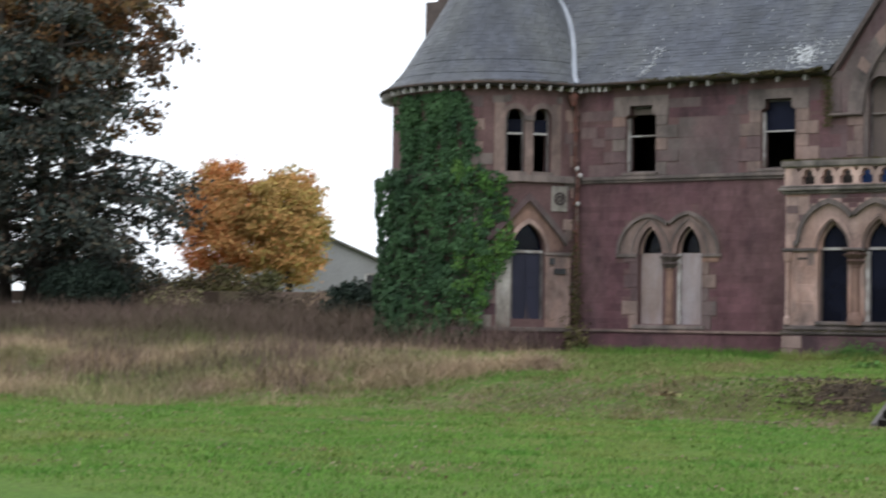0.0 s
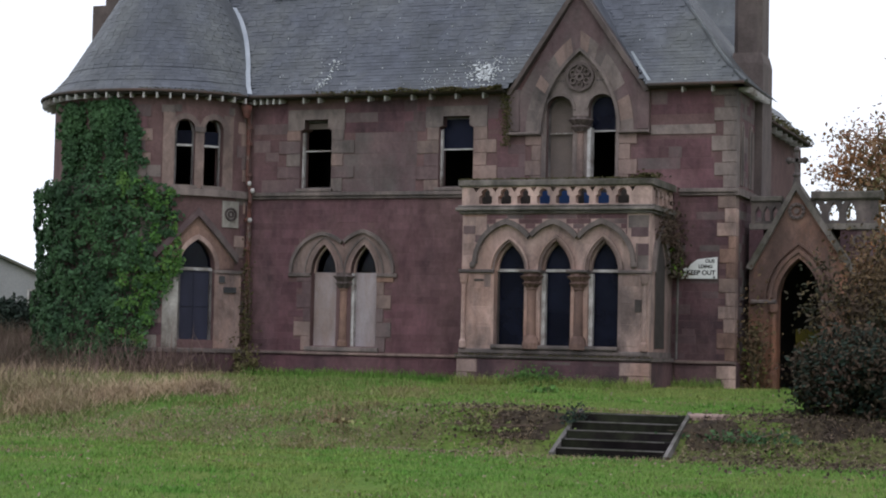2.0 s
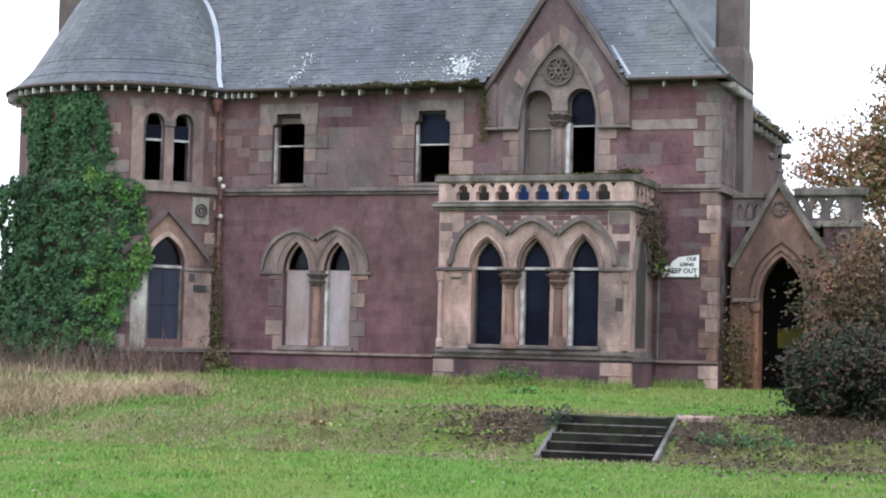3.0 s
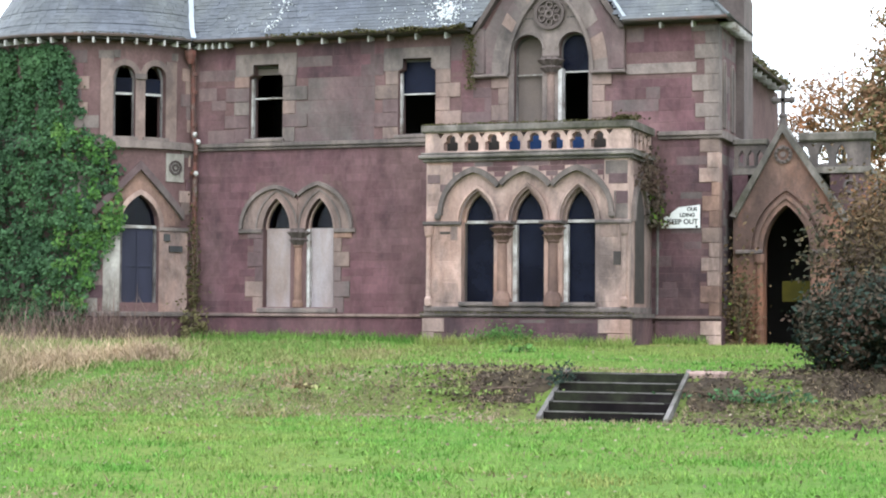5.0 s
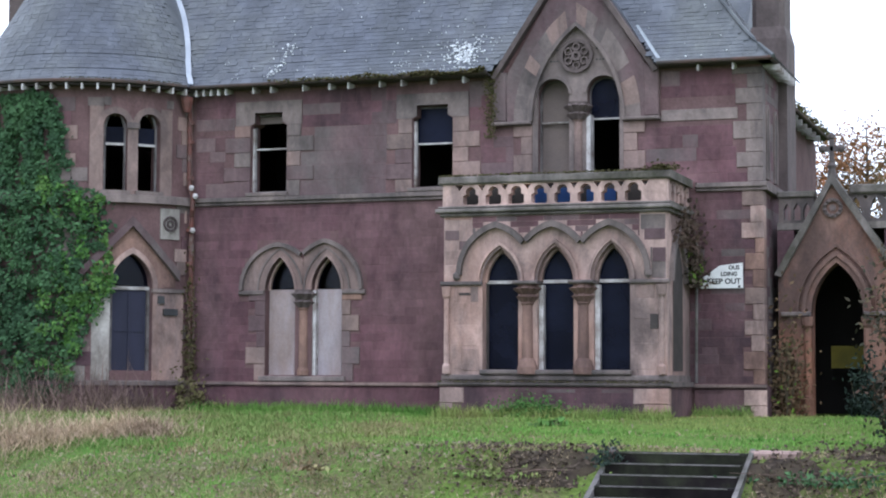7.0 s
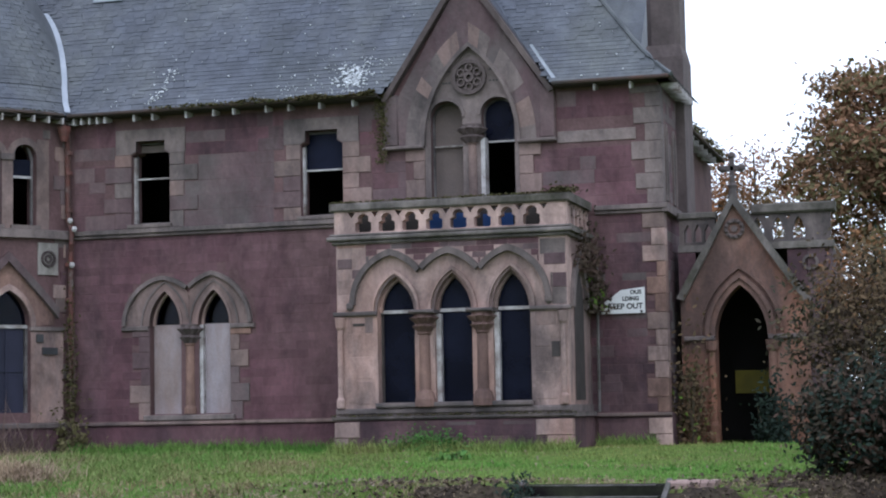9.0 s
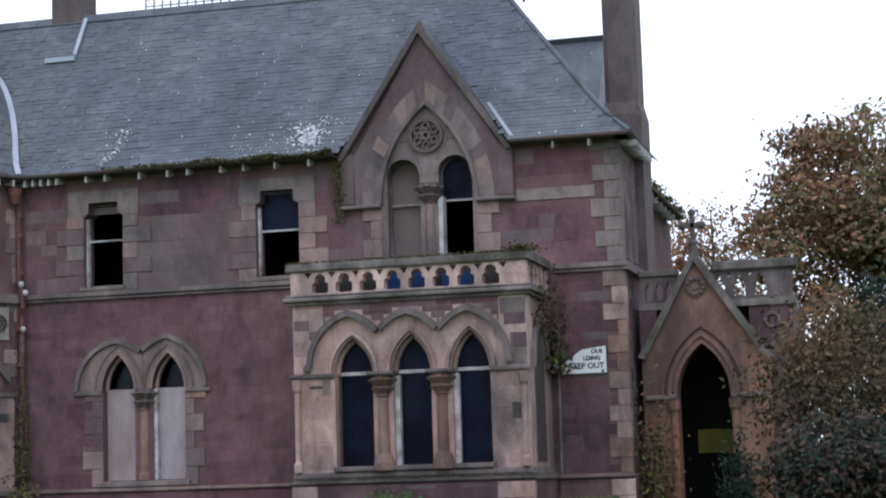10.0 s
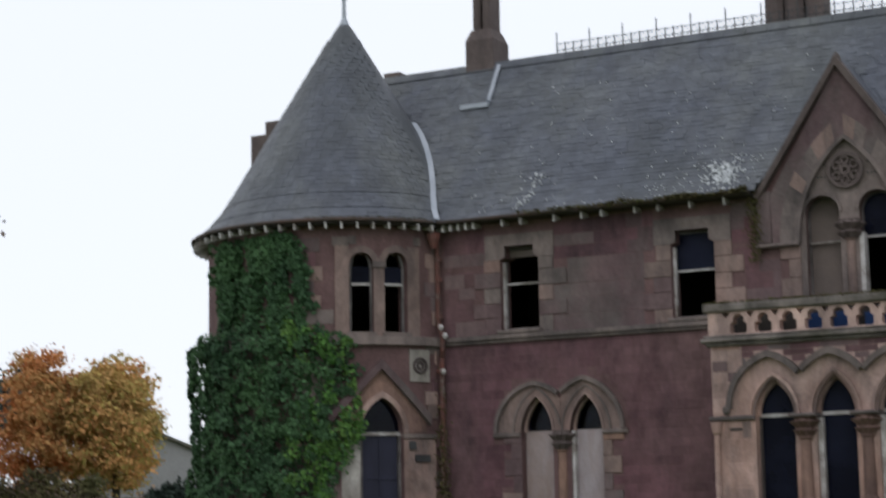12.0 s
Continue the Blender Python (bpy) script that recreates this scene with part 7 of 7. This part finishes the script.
tree("orange_maple", "rounded maple in full orange and yellow autumn leaf", (-41.0, 30), 8.4, 0.25, ((0, 0, 5.0), (2.25, 2.25, 3.35)), 30000, 0.092, ORANGE, 51, limbs=26, clump=0.6, dense=6, second=ORANGERED)
tree("orange_maple", "smaller yellowing maple beside the first", (-37.75, 31.0), 8.0, 0.22, ((0, 0, 4.9), (1.95, 1.95, 3.2)), 25000, 0.092, ORANGE, 52, limbs=24, clump=0.56, dense=6, second=MAPLEOLIVE)
cedar((-39.5, 14.0), 15.5, 53)
tree("autumn_beech", "tall thinning brown beech behind the cedar", (-40.6, 17.5), 20, 0.33, ((0.6, 0, 13.2), (5.6, 4.6, 6.2)), 34000, 0.135, DARKLEAF, 54, stems=2, limbs=60, clump=0.62, second=RUSSET, dense=4)
tree("dark_holly", "rounded near-black holly bush", (-33.7, 12), 2.0, 0.12, ((0, 0, 1.3), (2.0, 1.4, 1.15)), 14400, 0.072, HOLLY, 55, limbs=16, category="bush", clump=0.35)
tree("laurel_bush", "low dark green laurel by the far house", (-20.6, 11.2), 1.4, 0.06, ((0, 0, 0.85), (1.1, 0.9, 0.75)), 9600, 0.072, HOLLY, 56, limbs=14, category="bush", clump=0.35)
tree("yellow_bush", "yellow-green bush at the edge of the rough grass", (-38.5, 10), 3.0, 0.1, ((-0.5, 0, 1.7), (1.6, 1.3, 1.6)), 7200, 0.072, STRAW, 57, limbs=14, category="bush", clump=0.45, second=GRASS)
for i, (ux, tall) in enumerate(((-49.5, 1.9), (-47.6, 2.2), (-45.6, 2.0), (-43.5, 1.3), (-41.3, 1.3), (-38.9, 1.4), (-36.9, 1.3))):
    tree("undergrowth_bush", "dull green undergrowth below the maples", (ux, 27.5), 2.2, 0.06, ((0, 0, tall + 0.2), (1.5, 1.0, tall)), 4200, 0.08, OLIVE if i > 2 else DARKLEAF, 120 + i, limbs=14, category="bush", clump=0.4, second=SHRUB if i < 3 else DARKLEAF)
rh = random.Random(71)
for i in range(13):
    hx = -36.0 + i * 1.9 + rh.uniform(-0.5, 0.5)
    tree("bramble_bush", "tangled leafless brown bramble bush", (hx, 15.5 + rh.uniform(-2, 1.5)), 1.4, 0.03, ((0, 0, 0.7), (1.5, 1.0, rh.uniform(0.7, 1.1))), 4160, 0.048, BRAMBLE, 80 + i, stems=3, limbs=30, category="bush", clump=0.3, second=SHRUB if i % 3 else STRAW)
tree("russet_tree", "broad russet and green autumn tree behind the porch", (11.9, 14), 9.4, 0.28, ((0, 0, 6.0), (5.2, 4.0, 4.1)), 62000, 0.088, BRONZE, 58, limbs=50, clump=0.7, second=OLIVE)
tree("distant_tree", "thin pale autumn tree far behind the porch", (3.0, 42), 12.0, 0.2, ((0, 0, 8.8), (3.0, 2.5, 2.6)), 4160, 0.096, RUSSET, 59, limbs=24, clump=0.7)
tree("dark_thicket", "dark evergreen growth beside the porch", (11.7, 7), 4.8, 0.15, ((0, 0, 2.6), (3.1, 1.8, 2.6)), 24000, 0.064, HOLLY, 60, limbs=20, category="bush", clump=0.45)
tree("bank_shrub", "bushy near-black shrub at the top of the bank", (10.25, -10.7), 1.5, 0.03, ((0, 0, 0.68), (1.25, 1.0, 0.8)), 24000, 0.042, SHRUB, 61, stems=3, limbs=40, category="shrub", clump=0.25, second=HOLLY)
tree("thorn_sapling", "straggly thorn sapling with sparse rusty leaves", (9.8, -6.0), 3.1, 0.025, ((0, 0, 1.6), (1.5, 0.9, 1.65)), 8000, 0.045, THORN, 62, stems=4, limbs=60, category="shrub", clump=0.45, second=SHRUB, dense=3)
tree("thorn_sapling", "tall thin sapling with yellowing leaves by the porch", (9.3, -1.6), 3.6, 0.022, ((0, 0, 2.1), (0.8, 0.7, 1.7)), 3000, 0.05, THORN, 63, stems=3, limbs=36, category="shrub", clump=0.2, second=RUSSET)

# ---- far house and boundary ----
far_house = thing("far_house", "plain grey harled house with a low brown tiled roof", "house")
HX, HY = -42.0, 40.0
q = Mesh()
q.plate([(HX - 4.2, 0.5), (HX - 4.2, 4.3), (HX, 6.1), (HX + 4.2, 4.3), (HX + 4.2, 0.5)], [], HY, HY + 9)
part("wall", q, HARL, far_house)
for sx in (-1, 1):
    q = Mesh()
    q.add([(HX, HY - 0.3, 6.29), (HX + sx * 4.6, HY - 0.3, 4.32), (HX + sx * 4.6, HY + 9.3, 4.32), (HX, HY + 9.3, 6.29), (HX, HY - 0.3, 6.14), (HX + sx * 4.6, HY - 0.3, 4.17), (HX + sx * 4.6, HY + 9.3, 4.17), (HX, HY + 9.3, 6.14)],
          [(0, 1, 2, 3), (4, 5, 6, 7), (0, 1, 5, 4), (1, 2, 6, 5)])
    part("roof", q, TILE, far_house)
q = Mesh()
q.box(HX + 2.2, HX + 3.2, HY - 0.03, HY + 0.02, 3.0, 4.2)
w = part("window", q, WHITEWOOD, far_house)
q = Mesh()
q.box(HX + 2.3, HX + 3.1, HY - 0.045, HY - 0.031, 3.1, 4.1)
part("pane", q, IRON, w)
far_house.matrix_world = Matrix.Translation((HX, HY, 0)) @ Matrix.Rotation(radians(30), 4, "Z") @ Matrix.Translation((-HX, -HY, 0))
q = Mesh()
rw = random.Random(3)
x = -70.0
while x < -13:
    w_ = rw.uniform(0.5, 1.0)
    for k in range(4):
        q.box(x, x + w_ - 0.02, 20.0, 20.4, 0.7 + k * 0.52, 1.2 + k * 0.52, 0.02)
    x += w_
tagged(part("garden_wall", q, BRAMBLE), "long low dark rubble boundary wall", "wall", kind="structure")
